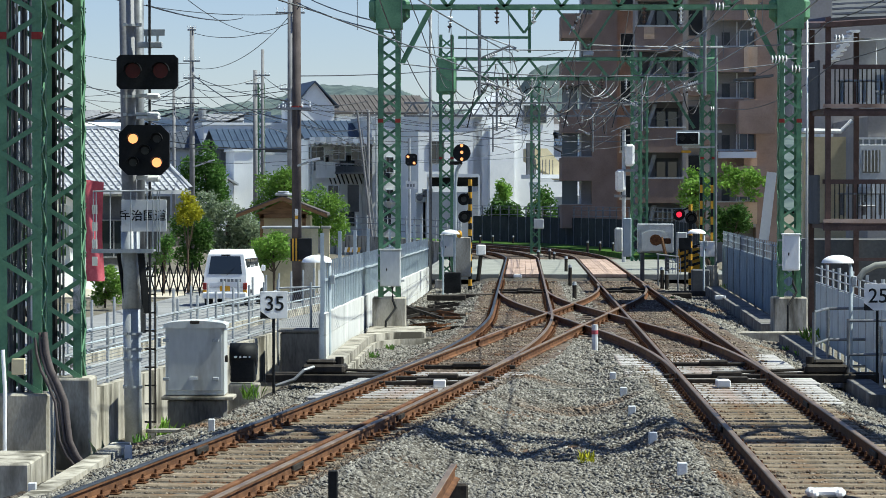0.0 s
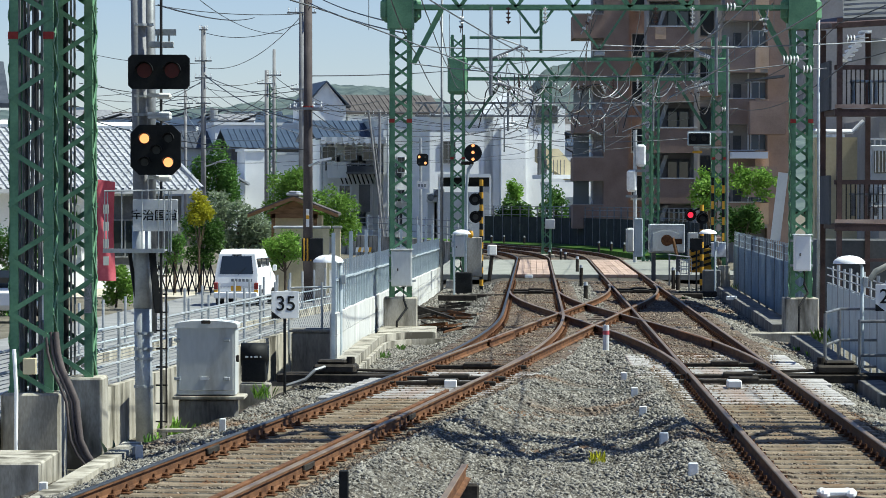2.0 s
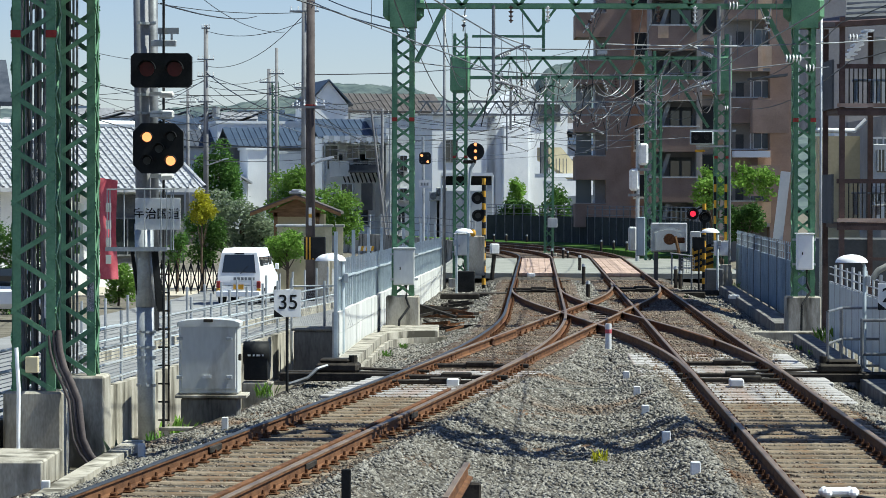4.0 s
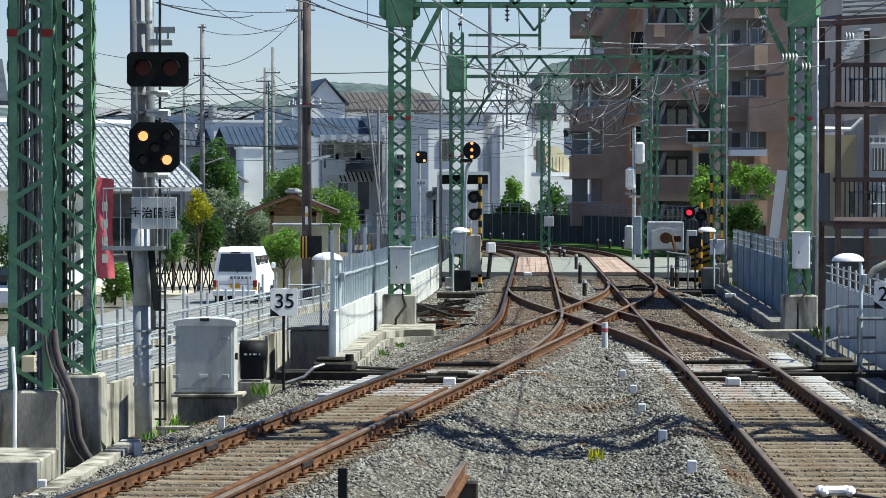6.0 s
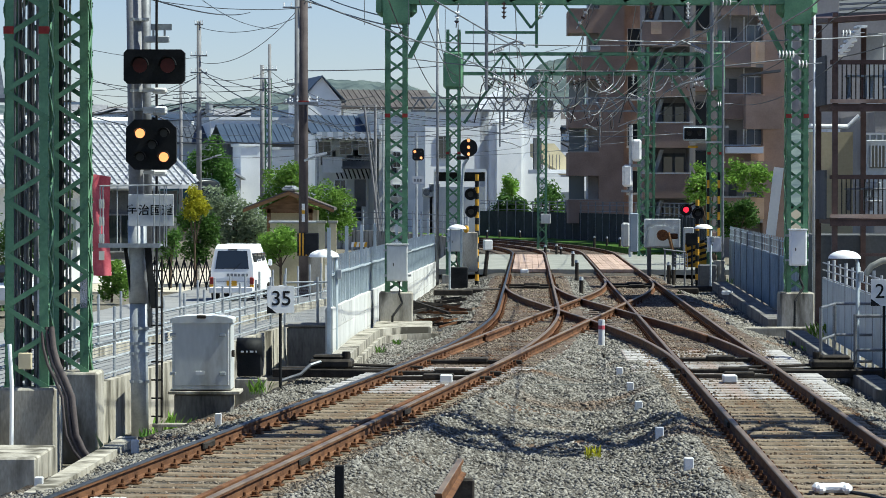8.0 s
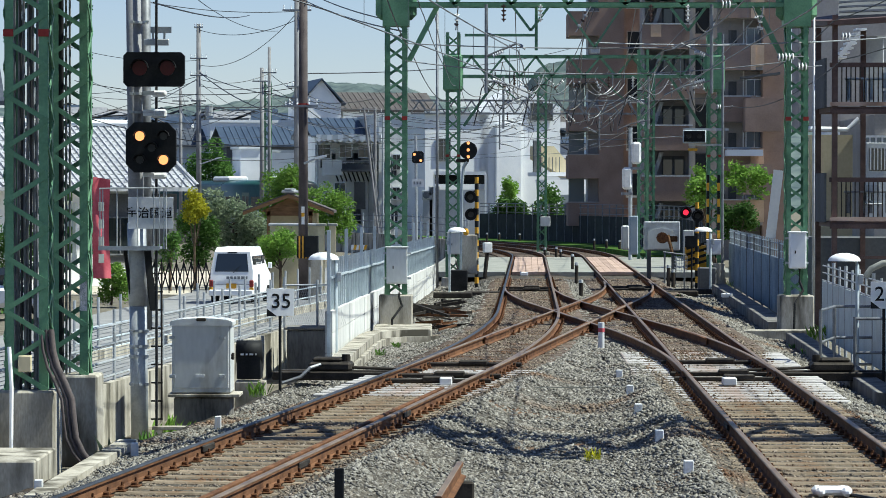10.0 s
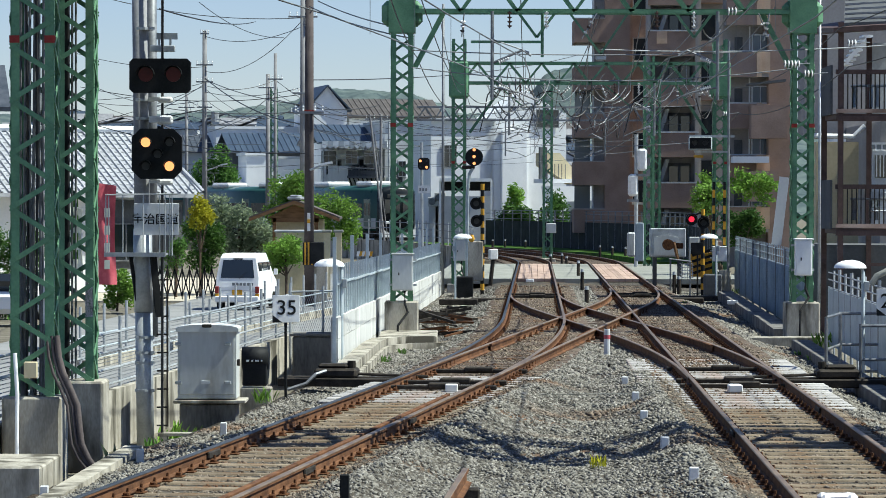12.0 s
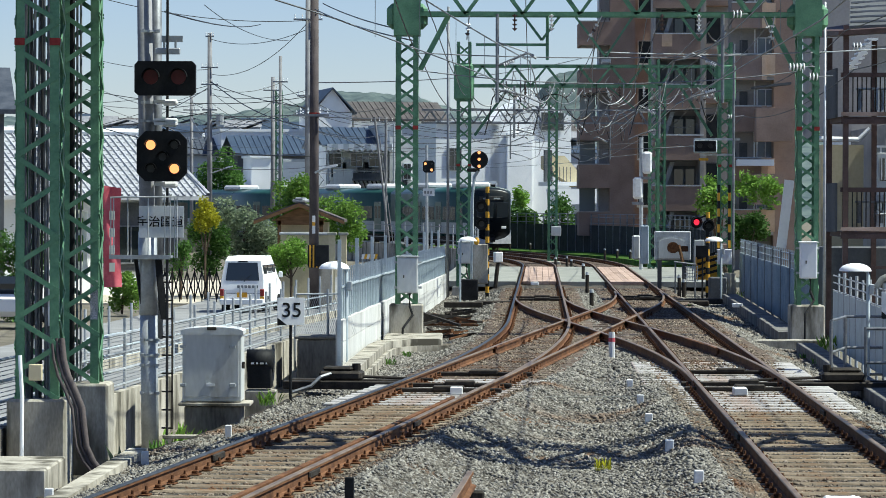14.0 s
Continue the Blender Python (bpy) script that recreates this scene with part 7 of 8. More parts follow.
    # air conditioners behind the boundary fence and roof tanks
    for px, py, dd in ((745, 350, 236), (757, 342, 236), (700, 352, 240)):
        t = thing("air_conditioner", "grey outdoor air conditioner unit", "air conditioner", "air conditioners")
        x, z = (px - 784) * dd / 5500, 2.85 - (py - 350) * dd / 5500
        part("body", Mesh().box(x, dd, z - 0.35, 0.85, 0.4, 0.7, bev=0.04), "cabinet", t)
        part("fan", disc(Mesh(), x - 0.1, dd - 0.2, z, 0.26, 0.03), "galv_dark", t)
        part("stand", Mesh().box(x, dd + 0.1, -0.75, 0.7, 0.2, z - 0.35 + 0.75), "wall_grey", t)
    # strings of insulators, jumpers and clamps crowding the spans
    for k in range(26):
        gy = rnd.choice((71.6, 109.5, 109.5, 159.5))
        lo, hi, top = {71.6: (-0.6, 7.6, 7.2), 109.5: (0.6, 9.0, 7.0), 159.5: (4.6, 10.0, 7.0)}[gy]
        x, l = rnd.uniform(lo, hi), rnd.uniform(0.3, 0.7)
        t = thing("insulator_string", "small pale insulator string hung from the beam", "insulator", "insulators")
        a, b = Vector((x, gy, top)), Vector((x + rnd.uniform(-0.5, 0.5), gy + rnd.uniform(-0.3, 0.3), top - l))
        part("rod", Mesh().rod(a, b, 0.014, n=6), "galv_dark", t)
        for i in range(3):
            c = a.lerp(b, 0.35 + 0.2 * i)
            part("disc", Mesh().rod(c, c + (b - a).normalized() * 0.03, 0.055, 0.035, 10), rnd.choice(("plastic_white", "plastic_white", "steel_brown")), t)
    for k in range(22):
        gy = rnd.choice((72.5, 108.5, 111.5, 158))
        lo, hi = {72.5: (-0.4, 7.4), 108.5: (0.8, 8.8), 111.5: (0.8, 8.8), 158: (4.8, 10)}[gy]
        x, w, z = rnd.uniform(lo, hi), rnd.uniform(0.3, 1.2), rnd.uniform(6.1, 7.2)
        bow = rnd.uniform(0.2, 0.8)
        t = thing("jumper_cable", "slack jumper cable looped between overhead wires", "cable", "jumper cables")
        part("cable", Mesh().tube([(x + w * (i / 10 - 0.5), gy + 1.2 * i / 10, z + 0.1 * i / 10 - bow * 4 * (i / 10) * (1 - i / 10)) for i in range(11)] + [(x + w * 0.5, {72.5: 72.25, 108.5: 109.78, 111.5: 110.22, 158: 159.8}[gy], 7.2)], rnd.choice((0.012, 0.018)), 5), rnd.choice(("cable", "cable", "galv_dark")), t)
    # diagonal struts under the second and third beams
    for gy, spans in ((72, ((2.6, 3.4), (4.0, 3.3))), (110, ((1.4, 2.4), (3.6, 2.7), (5.2, 6.2), (7.6, 6.8)))):
        for a, b in spans:
            t = thing("wire_hanger", "thin green hanger strut below the beam", "hanger", "wire hangers")
            part("strut", Mesh().bar((a, gy - 0.2, 7.05 if gy > 100 else 7.25), (b, gy - 0.2, 6.2), 0.04, 0.05), "green", t)
            part("clamp", Mesh().box(b, gy - 0.2, 6.12, 0.14, 0.1, 0.12, bev=0.02), "galv", t)
    # hedge spray behind the dark mesh fence and pickets on the near verge
    for px, dd in ((850, 199), (872, 199.5), (908, 196), (1040, 172), (1062, 170), (1085, 167)):
        x = (px - 784) * dd / 5500
        t = thing("dwarf_post", "short dark track-side post with pale cap", "post", "dwarf posts")
        part("post", Mesh().rod((x, dd, -0.3), (x, dd, 0.35), 0.07, n=8), "dark_iron", t)
        part("cap", Mesh().rod((x, dd, 0.35), (x, dd, 0.45), 0.07, 0.05, 8), "galv", t)


details()


# ---- poles, wires, van, banners, train ----
def utility_pole(x, y, z1, r, material, label, arms=()):
    t = thing("utility_pole", label, "utility pole", "utility poles")
    part("pole", Mesh().rod((x, y, -0.78), (x, y, z1), r, r * 0.8, 14), material, t, smooth=True)
    for z, w in arms:
        arm = part("crossarm", Mesh().box(x, y - 0.15, z, w, 0.08, 0.08), "galv_dark", t)
        for k in (-0.45, -0.2, 0.2, 0.45):
            m = Mesh()
            insulator(m, (x + k * w, y - 0.15, z + 0.08), (x + k * w, y - 0.15, z + 0.3), 2, 0.06)
            part("insulator", m, "plastic_white", arm)
    return t


def sag(a, b, drop, n=14):
    a, b = Vector(a), Vector(b)
    return [a.lerp(b, i / n) - Vector((0, 0, drop * 4 * (i / n) * (1 - i / n))) for i in range(n + 1)]


def wire(name, label, pts, r, material="cable", group="overhead wires"):
    t = thing(name, label, "wire", group)
    part("wire", Mesh().tube(pts, r, 5), material, t)
    return t


def poles_and_wires():
    y = 104.0
    t = utility_pole(-4.897, y, 11.0, 0.17, "pole_brown", "dark brown utility pole with a striped guard", [(5.781, 1.0)])
    for i in range(8):
        part("guard_stripe", Mesh().box(-5.068 + 0.055 * i, y - 0.2, 0.732, 0.055, 0.03, 0.75), "yellow" if i % 2 else "black", t)
    part("notice", Mesh().box(-4.897, y - 0.18, 1.867, 0.1, 0.02, 0.6), "plastic_white", t, "white notice strip")
    part("notice", Mesh().box(-4.897, y - 0.2, 2.131, 0.1, 0.02, 0.12), "yellow", t)
    part("guard_box", Mesh().box(-4.614, y, 0.770, 0.45, 0.5, 0.72, bev=0.02), "black", t)
    part("red_tie", Mesh().rod((-4.897, y, 5.781), (-4.897, y, 5.913), 0.19, n=12), "red_paint", t)
    utility_pole(-7.364, 150, 13.5, 0.16, "pole_grey", "pale concrete utility pole with crossarms", [(11.714, 1.4), (8.032, 1.0), (7.077, 1.2)])
    utility_pole(-14.935, 185, 13.008, 0.17, "pole_grey", "grey concrete utility pole with transformer", [(12.773, 0.5), (10.923, 1.0), (9.914, 1.0), (8.400, 0.9)])
    utility_pole(-11.020, 190, 11.901, 0.12, "pole_grey", "slim grey utility pole behind the trees", [(10.277, 0.9)])
    utility_pole(-11.771, 195, 10.827, 0.16, "pole_grey", "grey utility pole beside the lattice mast", [(9.941, 1.2)])
    utility_pole(-19.905, 230, 10.795, 0.14, "pole_grey", "slim distant grey utility pole", [(9.750, 1.2)])
    utility_pole(-5.160, 215, 8.909, 0.12, "pole_grey", "grey pole with insulators beside the houses", [(8.518, 2.2)])
    utility_pole(-0.432, 108, 9.723, 0.055, "galv_dark", "slim dark pole beside the crossing mast", [])
    utility_pole(8.899, 76, 7.825, 0.035, "galv", "thin galvanised pole behind the mast", [])
    tr = thing("pole_transformer", "grey drum transformer hung on the utility pole", "transformer")
    part("drum", Mesh().rod((-14.329, 185, 7.559), (-14.329, 185, 8.165), 0.25, n=14), "galv", tr)
    part("bracket", Mesh().box(-14.632, 185, 7.895, 0.7, 0.08, 0.08), "galv_dark", tr)
    # street wires
    for a, b, drop in (((-4.897, 104, 5.781), (9.818, 250, 11.259), 0.6), ((-4.897, 104, 5.875), (-21.325, 185, 9.577), 0.6),
                       ((-7.364, 150, 8.032), (-18.109, 150, 8.359), 0.5), ((-7.364, 150, 11.714), (-18.429, 140, 12.777), 0.6),
                       ((-7.364, 150, 11.632), (-14.935, 185, 10.586), 0.9), ((-14.935, 185, 10.855), (-24.873, 200, 12.486), 0.4),
                       ((-14.935, 185, 9.914), (-24.873, 200, 9.323), 0.3), ((-14.935, 185, 9.745), (-11.020, 190, 10.277), 0.4),
                       ((-14.935, 185, 12.672), (-7.364, 150, 11.305), 0.5), ((-11.020, 190, 10.277), (-5.160, 215, 8.518), 0.8),
                       ((-11.771, 195, 9.941), (-5.160, 215, 8.323), 0.7), ((-4.897, 104, 4.457), (-14.924, 120, 6.123), 0.4),
                       ((-18.655, 150, 5.850), (-5.160, 215, 7.150), 0.8), ((-18.655, 150, 5.441), (-5.160, 215, 6.290), 1.0),
                       ((-5.160, 215, 8.518), (8.553, 240, 9.395), 0.8), ((-4.897, 104, 6.915), (7.855, 200, 12.305), 0.4),
                       ((-4.897, 104, 9.374), (-1.100, 72, 6.646), 0.1), ((-4.614, 104, 9.563), (-1.100, 72, 6.843), 0.1),
                       ((-12.382, 150, 12.450), (-10.225, 185, 12.605), 0.5), ((-5.716, 60, 6.559), (-9.655, 150, 11.523), 0.2)):
        wire("street_wire", "black utility wire strung between poles", sag(a, b, drop), 0.018)
    # bundles of telephone and power lines between the street poles
    rng = random.Random(77)
    hubs = [(-14.935, 185, 7.3), (-11.771, 195, 7.0), (-7.364, 150, 6.2), (-5.160, 215, 6.6), (-19.905, 230, 7.8), (-23.0, 185, 7.0)]
    for i, j, n in ((0, 1, 4), (1, 3, 5), (0, 2, 4), (2, 3, 3), (4, 0, 4), (5, 0, 5), (4, 1, 3)):
        for k in range(n):
            (xa, ya, za), (xb, yb, zb) = hubs[i], hubs[j]
            wire("street_wire", "thin black line strung between street poles", sag((xa, ya, za + rng.uniform(-0.6, 3.0)), (xb, yb, zb + rng.uniform(-0.6, 3.0)), rng.uniform(0.1, 0.7)), rng.choice((0.016, 0.022, 0.03)), rng.choice(("cable", "cable", "galv_dark")))
    for k in range(7):
        wire("street_wire", "thin black line strung across to the white hall", sag((-5.16, 215, 6.4 + 0.4 * k), (rng.uniform(4, 9), 240, rng.uniform(6.5, 10)), rng.uniform(0.2, 0.9)), 0.02)
    # contact wires over both tracks
    posts = [20, 38.6, 72, 110, 160]
    for path in (LEFT, RIGHT):
        for z, top in ((5.15, False), (6.05, True)):
            pts = []
            for y0, y1 in zip(posts, posts[1:]):
                for i in range(8):
                    t = i / 8
                    yy = y0 + (y1 - y0) * t
                    pts.append((at_y(path, yy) + (0.18 if posts.index(y0) % 2 else -0.18) * (1 - 2 * t), yy, z + (0.0 if not top else -0.35 * 4 * t * (1 - t) + 0.15)))
            pts += [(p[0], p[1], z) for p in path if 160 < p[1]][:110:6]
            wire("contact_wire" if not top else "messenger_wire", "overhead line wire above the track", pts, 0.011 if not top else 0.013, "galv_dark")
        t = thing("dropper_wires", "thin vertical droppers between the overhead wires", "wire", "overhead wires")
        for y0, y1 in zip(posts[1:], posts[2:]):
            for i in range(1, 8):
                f = i / 8
                yy = y0 + (y1 - y0) * f
                x = at_y(path, yy)
                part("dropper", Mesh().rod((x, yy, 5.15), (x, yy, 6.2 - 0.35 * 4 * f * (1 - f)), 0.006, n=4), "galv_dark", t)
    for x, z in ((-0.6, 7.0), (8.9, 6.9), (1.5, 7.6), (6.6, 7.6), (-0.9, 6.2), (9.1, 6.0)):
        wire("feeder_wire", "overhead feeder cable along the gantries", sag((x - 0.3, 38.6, z + 0.5), (x, 72, z), 0.3)[:-1] + sag((x, 72, z), (x + 0.9, 110, z), 0.4)[:-1] + sag((x + 0.9, 110, z), (x + 2.0, 160, z), 0.5), 0.012)
    wire("feeder_wire", "pale earth wire across the span", sag((3.351, 72, 6.385), (10.263, 72, 6.515), 0.1), 0.015, "galv")
    # cantilevers with insulators at each gantry
    for gy, path_list, zz in ((71.7, (LEFT, RIGHT), 7.25), (109.7, (LEFT, RIGHT), 7.05), (159.7, (LEFT, RIGHT), 7.05)):
        for path in path_list:
            x = at_y(path, gy)
            s = -1 if path is LEFT else 1
            t = thing("cantilever", "galvanised cantilever arm with white insulators", "cantilever", "cantilevers")
            part("drop_tube", Mesh().rod((x + s * 0.9, gy, zz), (x + s * 0.9, gy, 5.2), 0.04, n=8), "galv_dark", t)
            part("steady_arm", Mesh().tube([(x + s * 0.9, gy, 5.5), (x + s * 0.3, gy, 5.38), (x - s * 0.18, gy, 5.17)], 0.025), "galv_dark", t)
            part("top_tube", Mesh().tube([(x + s * 0.9, gy, 6.05), (x + s * 0.2, gy, 6.35), (x, gy, 6.22)], 0.03), "galv_dark", t)
            part("stay", Mesh().rod((x + s * 0.9, gy, 6.6), (x + s * 0.05, gy, 6.3), 0.015, n=6), "galv_dark", t)
            for z in (6.05, 5.5):
                m = Mesh()
                insulator(m, (x + s * 0.75, gy, z + 0.02), (x + s * 0.5, gy, z + (0.12 if z > 6 else -0.06)), 5, 0.07)
                part("insulator", m, "plastic_white", t)
            for dx in (-0.5, 0.35):
                m = Mesh()
                insulator(m, (x + dx, gy, zz), (x + dx, gy, zz - 0.4), 4, 0.09)
                part("insulator", m, "plastic_white" if dx > 0 else "steel_brown", t)
    # cross-span wires and thin stays between the masts
    rnd = random.Random(21)
    spans = [(109.755, 0.32, 9.15, 5.1, 0.25), (109.755, 0.32, 9.15, 6.25, 0.1), (71.755, -1.03, 7.82, 6.35, 0.12), (71.755, -1.03, 7.82, 5.95, 0.3), (159.755, 4.95, 10.1, 6.2, 0.2), (159.755, 4.95, 10.1, 5.6, 0.3)]
    for yy, a, b, z, drop in spans:
        wire("span_wire", "thin cross-span wire between the masts", sag((a, yy, z), (b, yy, z + rnd.uniform(-0.1, 0.1)), drop), 0.014, "galv_dark")
    for k in range(16):
        a = (rnd.uniform(0.5, 9.0), 110, rnd.uniform(6.9, 7.8))
        b = (a[0] + rnd.uniform(-1.5, 2.5), 160, rnd.uniform(6.2, 7.6))
        wire("feeder_wire", "thin overhead feeder wire between gantries", sag(a, b, rnd.uniform(0.1, 0.8)), rnd.choice((0.012, 0.016)), rnd.choice(("cable", "galv_dark", "galv")))
    for k in range(9):
        a = (rnd.uniform(-1.0, 7.8), 72, rnd.uniform(7.1, 7.4))
        b = (a[0] + rnd.uniform(0.0, 2.0), 110, rnd.uniform(6.3, 7.7))
        wire("feeder_wire", "thin overhead feeder wire between gantries", sag(a, b, rnd.uniform(0.05, 0.5)), 0.011, rnd.choice(("cable", "galv_dark")))
    # registration loops hanging under the third beam
    for k in range(4):
        x = 1.6 + 1.7 * k
        t = thing("jumper_cable", "looping black jumper cable under the beam", "cable", "jumper cables")
        part("cable", Mesh().tube([(x + 0.5 * math.cos(a), 109.5, 6.5 + 0.35 * math.sin(a) - 0.1 * k * (k % 2)) for a in [math.pi * i / 10 for i in range(11)]] + [(x - 0.6, 109.4, 5.9), (x - 0.75, 109.4, 5.3)], 0.022), "cable", t)
        t = thing("jumper_cable", "looping pale jumper cable under the beam", "cable", "jumper cables")
        part("cable", Mesh().tube(sag((x - 0.6, 100, 6.6), (x + 1.0, 109.5, 6.9), 0.5), 0.014), "galv_dark", t)
    # insulator discs on the right masts
    for px, pz, d in ((1407, 122, 71.7), (1262, 193, 109.7), (1372, 105, 71.5), (1384, 105, 71.5), (1272, 12, 71.6), (1484, 68, 76)):
        t = thing("strain_insulator", "pale disc strain insulator on the line", "insulator", "insulators")
        x, z = (px - 784) * d / 5500, 2.85 - (pz - 350) * d / 5500
        part("pin", Mesh().rod((x - 0.12, d, z), (x + 0.12, d, z), 0.018, n=6), "galv_dark", t)
        for i in range(3):
            part("disc", Mesh().rod((x - 0.08 + 0.08 * i, d, z), (x - 0.05 + 0.08 * i, d, z), 0.1, 0.06, 12), "plastic_white", t)
        part("stay", Mesh().rod((x + 0.12, d, z), (x + 0.5, d + 0.4, z + 0.04), 0.012, n=5), "galv_dark", t)


def van():
    t = thing("van", "small white delivery van parked on the lower road", "van", at=pose(-7.02, 100, -0.66, 0, 0, -7))
    w, l, h = 1.38, 3.35, 1.82
    prof = [(0.0, 0.28), (0.0, 0.75), (0.05, 1.05), (0.14, h - 0.14), (0.3, h), (2.2, h), (2.75, 1.08), (3.25, 0.9), (3.35, 0.45), (3.3, 0.28)]
    n = len(prof)
    m = Mesh()
    for s in (-1, 1):
        for inset, ys in ((0.0, 1.0),):
            m.v += [(s * (w / 2 - (0.11 if b > 1.1 else 0.0) - (0.05 if b > h - 0.05 else 0)), a, b) for a, b in prof]
    m.f = [tuple(range(n)), tuple(range(2 * n - 1, n - 1, -1))] + [(i, n + i, n + (i + 1) % n, (i + 1) % n) for i in range(n)]
    body = part("body", m, "white", t)
    part("rear_window", Mesh().poly([(-0.55, 0.035, 1.04), (0.55, 0.035, 1.04), (0.48, 0.125, 1.62), (-0.48, 0.125, 1.62), (-0.55, 0.055, 1.04), (0.55, 0.055, 1.04), (0.48, 0.145, 1.62), (-0.48, 0.145, 1.62)], [(0, 1, 2, 3), (4, 7, 6, 5), (0, 4, 5, 1), (1, 5, 6, 2), (2, 6, 7, 3), (3, 7, 4, 0)]), "glass", t)
    for s in (-1, 1):
        for a, b in ((0.35, 0.95), (1.05, 1.75), (1.85, 2.35)):
            part("side_window", Mesh().box(s * 0.62, (a + b) / 2, 1.12, 0.06, b - a, 0.42, bev=0.01), "glass", t)
        part("tail_light", Mesh().box(s * 0.66, -0.02, 0.55, 0.13, 0.06, 0.22, bev=0.015), "red_paint", t)
        part("tail_light", Mesh().box(s * 0.66, -0.02, 0.44, 0.13, 0.06, 0.1, bev=0.015), "yellow", t)
        for a in (0.6, 2.7):
            wheel = part("wheel", Mesh().rod((s * 0.74, a, 0.27), (s * 0.56, a, 0.27), 0.27, n=18), "rubber", t)
            part("rim", Mesh().rod((s * 0.752, a, 0.27), (s * 0.735, a, 0.27), 0.16, n=14), "galv", wheel)
        part("mirror", Mesh().box(s * 0.83, 2.35, 1.1, 0.13, 0.06, 0.2, bev=0.02), "white", t)
    part("bumper", Mesh().box(0, -0.05, 0.26, 1.44, 0.16, 0.2, bev=0.03), "white", t)
    part("lamp_bar", Mesh().box(0, 0.15, h - 0.19, 0.3, 0.05, 0.045), "black", t)
    part("tailgate_seam", Mesh().box(0, -0.008, 0.62, 1.2, 0.012, 0.012), "galv_dark", t)
    for i in range(6):
        part("marking", Mesh().box(-0.12 + 0.12 * i, -0.012 + 0.012, 0.8, 0.085, 0.02, 0.09), "galv_dark", t)
    part("plate", Mesh().box(0.0, -0.02, 0.5, 0.33, 0.02, 0.16), "yellow", t)
    part("wiper", Mesh().rod((0.05, 0.02, 1.0), (0.3, 0.07, 1.25), 0.01, n=5), "black", t)
    # a second white car mostly hidden at the masts
    t = thing("parked_car", "white parked car mostly hidden by the masts", "car", at=pose(-13.189, 90, -0.66, 0, 0, 80))
    part("body", Mesh().box(0, 0, 0.25, 1.6, 3.6, 0.65, bev=0.15), "white", t)
    part("cabin", Mesh().box(0, 0.1, 0.85, 1.4, 2.2, 0.55, bev=0.2), "glass", t)
    for s in (-1, 1):
        for a in (-1.1, 1.1):
            part("wheel", Mesh().rod((s * 0.8, a, 0.28), (s * 0.6, a, 0.28), 0.28, n=14), "rubber", t)


def banners():
    for px, py0, py1, w, tint, label in ((168, 318, 498, 0.55, "banner_red", "faded red vertical banner on a thin pole"), (112, 360, 480, 0.42, "banner_pale", "pale vertical banner on a thin pole")):
        d = 90.0
        x, z1, z0 = (px - 784) * d / 5500, 2.85 - (py0 - 350) * d / 5500, 2.85 - (py1 - 350) * d / 5500
        t = thing("banner", label, "banner", "banners")
        m = Mesh()
        n, k = 7, 16
        for side in (0.0, 0.012):
            for j in range(k + 1):
                for i in range(n + 1):
                    u, v = i / n, j / k
                    m.v.append((x - w / 2 + w * u * (1 - 0.12 * math.sin(3 * v)), d + side + 0.06 * math.sin(7 * u + 5 * v) + 0.04 * math.sin(11 * v), z0 + (z1 - z0) * v - 0.08 * u * v))
        q = (n + 1) * (k + 1)
        for j in range(k):
            for i in range(n):
                a = j * (n + 1) + i
                m.f += [(a, a + 1, a + n + 2, a + n + 1), (q + a, q + a + n + 1, q + a + n + 2, q + a + 1)]
        part("cloth", m, tint, t, "", True)
        part("pole", Mesh().rod((x - w / 2 - 0.02, d, -0.7), (x - w / 2 - 0.02, d, z1 + 0.15), 0.018, n=6), "plastic_white", t)
        for i in range(4):
            part("marking", Mesh().box(x, d - 0.09, z0 + 0.45 + 0.5 * i, 0.16, 0.006, 0.26), "banner_pale" if tint == "banner_red" else "leaf", t)


CAR = 18.7
TRAIN = []


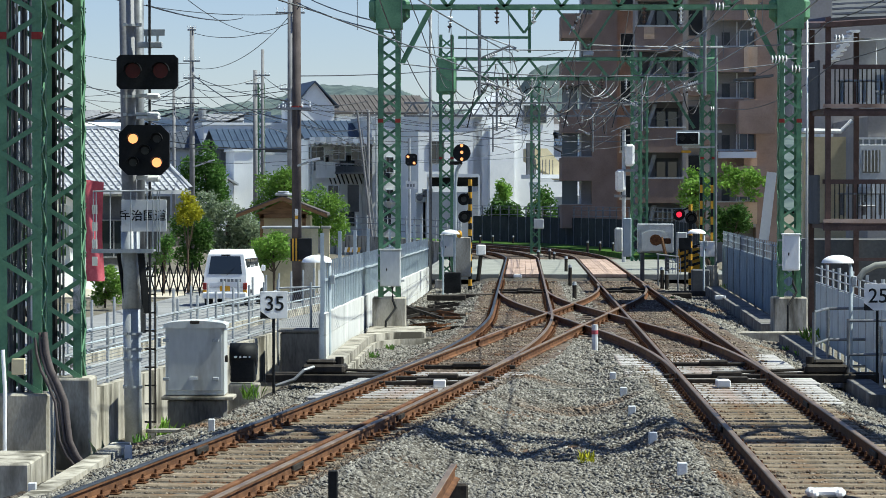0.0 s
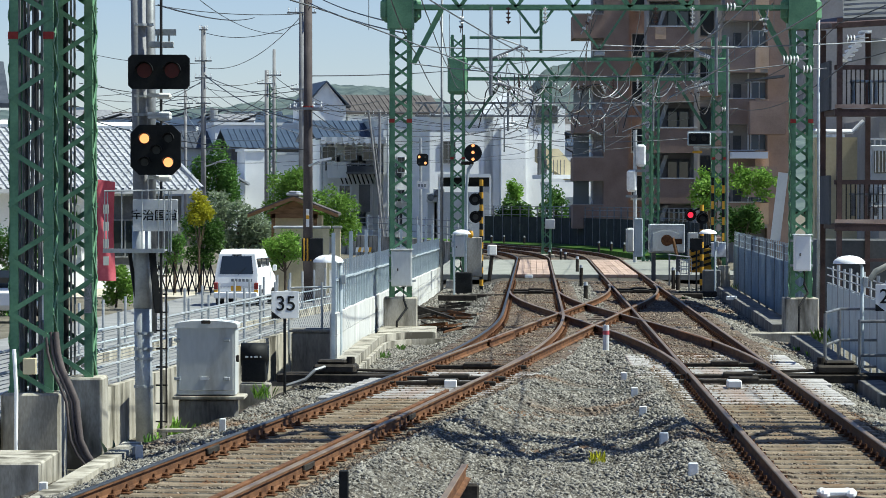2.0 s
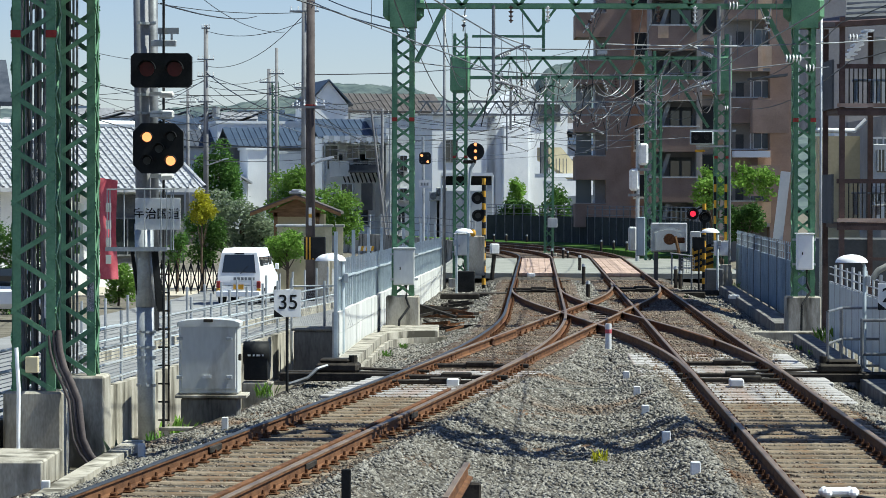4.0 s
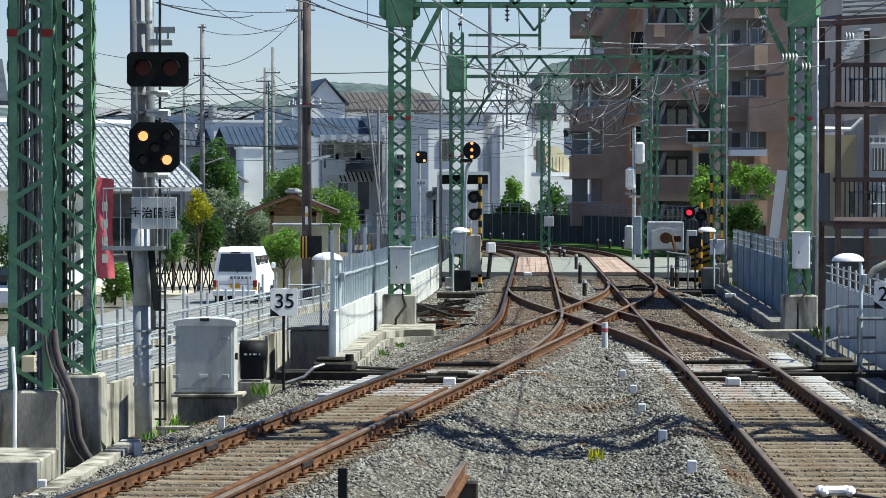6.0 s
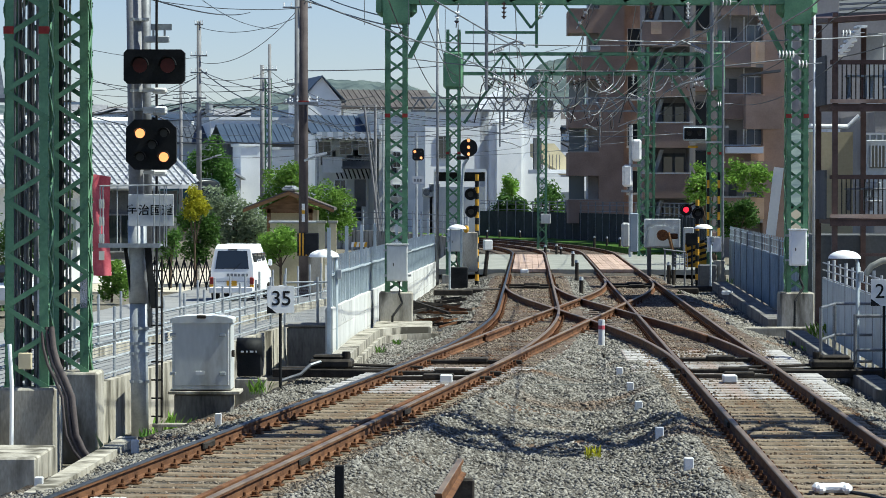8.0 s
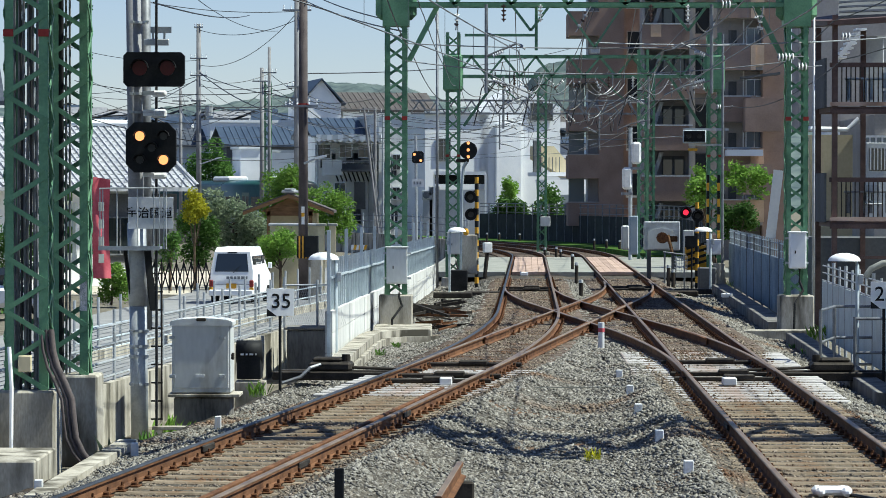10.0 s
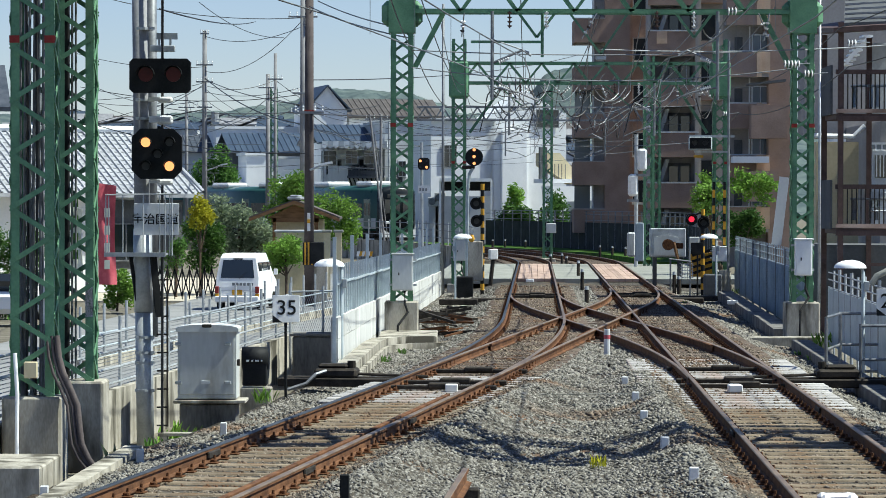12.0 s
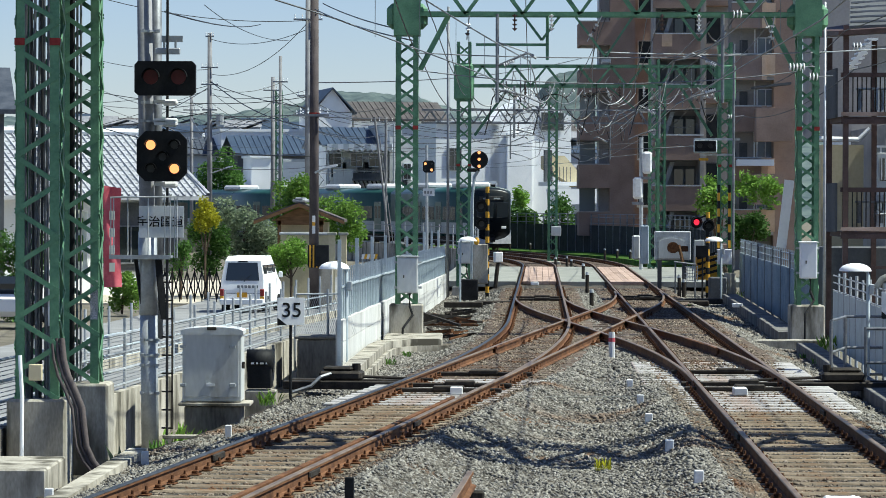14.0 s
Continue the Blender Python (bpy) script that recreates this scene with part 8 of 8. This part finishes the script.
def train():
    w, zf, zr = 2.78, 0.95, 3.55
    n = 10
    roof = [(w / 2 * math.cos(a) , zr + 0.42 * math.sin(a)) for a in [math.pi * i / n for i in range(n + 1)]]
    shell = [(-w / 2 + 0.06, 0.85), (w / 2 - 0.06, 0.85), (w / 2, 1.15)] + roof + [(-w / 2, 1.15)]
    for k in range(5):
        t = thing("train_car", "dark green and grey railway car on the curve" if k else "leading railway car with a glossy black front", "train car", "train cars")
        # local frame: the car's middle at the origin, its front towards -y
        a, b = -CAR / 2 + 0.25, CAR / 2 - 0.25
        part("body", Mesh().prism(shell, a + (0.25 if k == 0 else 0), b), "train_green", t, "", True)
        low = [(-w / 2 - 0.004, 1.0), (w / 2 + 0.004, 1.0), (w / 2 + 0.006, 1.72), (-w / 2 - 0.006, 1.72)]
        part("lower_side", Mesh().prism(low, a + 0.5, b - 0.01), "train_grey", t, "pale grey lower side")
        part("underframe", Mesh().box(0, 0, 0.35, 2.3, CAR - 3.5, 0.55, bev=0.1), "dark_iron", t)
        for s in (-1, 1):
            for i in range(4):
                yy = -CAR / 2 + 2.3 + i * 4.7
                d = part("door", Mesh().box(s * (w / 2 + 0.008), yy, 1.08, 0.03, 1.3, 1.95, bev=0.01), "train_green", t)
                for o in (-0.33, 0.33):
                    part("door_window", Mesh().box(s * (w / 2 + 0.02), yy + o, 1.9, 0.02, 0.42, 0.85, bev=0.005), "train_black", d)
            for i in range(3):
                yy = -CAR / 2 + 4.65 + i * 4.7
                part("side_window", Mesh().box(s * (w / 2 + 0.008), yy, 1.88, 0.03, 2.7, 0.85, bev=0.01), "train_black", t)
        for yy in (-6.3, 6.3):
            bg = part("bogie", Mesh().box(0, yy, 0.35, 2.2, 2.6, 0.3, bev=0.05), "dark_iron", t)
            for s in (-1, 1):
                for o in (-1.05, 1.05):
                    part("wheel", Mesh().rod((s * 0.72, yy + o, 0.43), (s * 0.82, yy + o, 0.43), 0.42, n=18), "dark_iron", bg)
        for yy in (-4.9, 3.4):
            part("roof_unit", Mesh().box(0, yy, 3.86, 1.8, 2.8, 0.42, bev=0.14), "plastic_white", t, "white roof cooler")
        if k in (1, 3):
            p = part("pantograph", Mesh().box(0, 7.2, 4.0, 1.3, 1.2, 0.08), "galv_dark", t)
            for s in (-1, 1):
                part("panto_arm", Mesh().rod((s * 0.4, 7.6, 4.05), (s * 0.25, 6.7, 4.6), 0.025, n=6).rod((s * 0.25, 6.7, 4.6), (s * 0.4, 7.3, 5.05), 0.02, n=6), "galv_dark", p)
            part("panto_head", Mesh().box(0, 7.3, 5.05, 1.7, 0.2, 0.04), "galv_dark", p)
        part("gangway", Mesh().box(0, CAR / 2, 1.0, 1.3, 0.56, 2.3, bev=0.05), "rubber", t)
        if k == 0:
            y0 = a + 0.25
            # sloping rounded nose
            m = Mesh()
            secs = [(y0 + 0.3, 1.0, 0.0), (y0, 0.985, 0.02), (y0 - 0.25, 0.94, 0.08), (y0 - 0.4, 0.86, 0.18)]
            ring = [(-w / 2 + 0.1, 0.5), (w / 2 - 0.1, 0.5), (w / 2, 1.1)] + roof + [(-w / 2, 1.1)]
            for yy, f, drop in secs:
                m.v += [(p * f, yy, q - drop * max(q - 2.6, 0) - 0.0) for p, q in ring]
            r = len(ring)
            m.f = [(i * r + j, i * r + (j + 1) % r, (i + 1) * r + (j + 1) % r, (i + 1) * r + j) for i in range(3) for j in range(r)] + [tuple(3 * r + j for j in range(r))]
            part("nose", m, "train_black", t, "glossy black rounded nose", True)
            part("windscreen", Mesh().box(-0.42, y0 - 0.41, 2.05, 1.1, 0.03, 0.95, bev=0.01), "glass", t)
            part("windscreen", Mesh().box(0.72, y0 - 0.41, 2.05, 0.75, 0.03, 0.95, bev=0.01), "glass", t)
            part("destination", Mesh().box(0, y0 - 0.41, 3.12, 1.6, 0.03, 0.24, bev=0.01), "lens_unlit", t)
            for s in (-1, 1):
                part("marking", Mesh().box(s * 0.35, y0 - 0.43, 3.18, 0.42, 0.012, 0.1), "train_grey", t)
                part("headlight", Mesh().box(s * 0.8, y0 - 0.42, 1.35, 0.32, 0.05, 0.16, bev=0.02), "plastic_white", t, "pale unlit headlight")
            arc = [(1.25 * math.cos(x), 1.25 - 0.62 * math.sin(x)) for x in [math.pi * i / 14 for i in range(15)]]
            part("lower_apron", Mesh().prism([(-1.27, 1.3), (-1.27, 0.42), (1.27, 0.42), (1.27, 1.3)] + arc, y0 - 0.46, y0 - 0.3), "plastic_white", t, "grey apron with a round cut")
            part("skirt", Mesh().box(0, y0 - 0.2, 0.2, 2.5, 0.4, 0.35, bev=0.06), "dark_iron", t)
            part("coupler", Mesh().box(0, y0 - 0.55, 0.55, 0.3, 0.5, 0.25, bev=0.04), "dark_iron", t)
        TRAIN.append(t)


poles_and_wires()
van()
banners()
train()


# ---- what moves: the train rolls round the curve towards the crossing ----
ARC = [0.0]
for _p, _q in zip(RIGHT, RIGHT[1:]):
    ARC.append(ARC[-1] + math.hypot(_q[0] - _p[0], _q[1] - _p[1]))


def on_track(s):
    s = min(max(s, 0.0), ARC[-1])
    return Vector((float(np.interp(s, ARC, [p[0] for p in RIGHT])), float(np.interp(s, ARC, [p[1] for p in RIGHT])), 0.0))


NOSE_AT_END = 173.2


def nose_at(t):
    """Distance of the train's front along the track: it gathers speed gently over the last three seconds."""
    u = 14.0 - t
    if u <= 3.0:
        return NOSE_AT_END + 10.6 * u - 0.33 * u * u
    return NOSE_AT_END + 28.83 + 8.62 * (u - 3.0)



def motions():
    for k, car in enumerate(TRAIN):
        rows = []
        for i in range(29):
            t = i * 0.5
            s = nose_at(t) + CAR / 2 + k * CAR
            a, b = on_track(s - 6.3), on_track(s + 6.3)
            c, d = (a + b) / 2, b - a
            rows.append((t, pose(c.x, c.y, 0.0, 0, 0, math.degrees(math.atan2(-d.x, d.y)))))
        walk(car, rows)


motions()
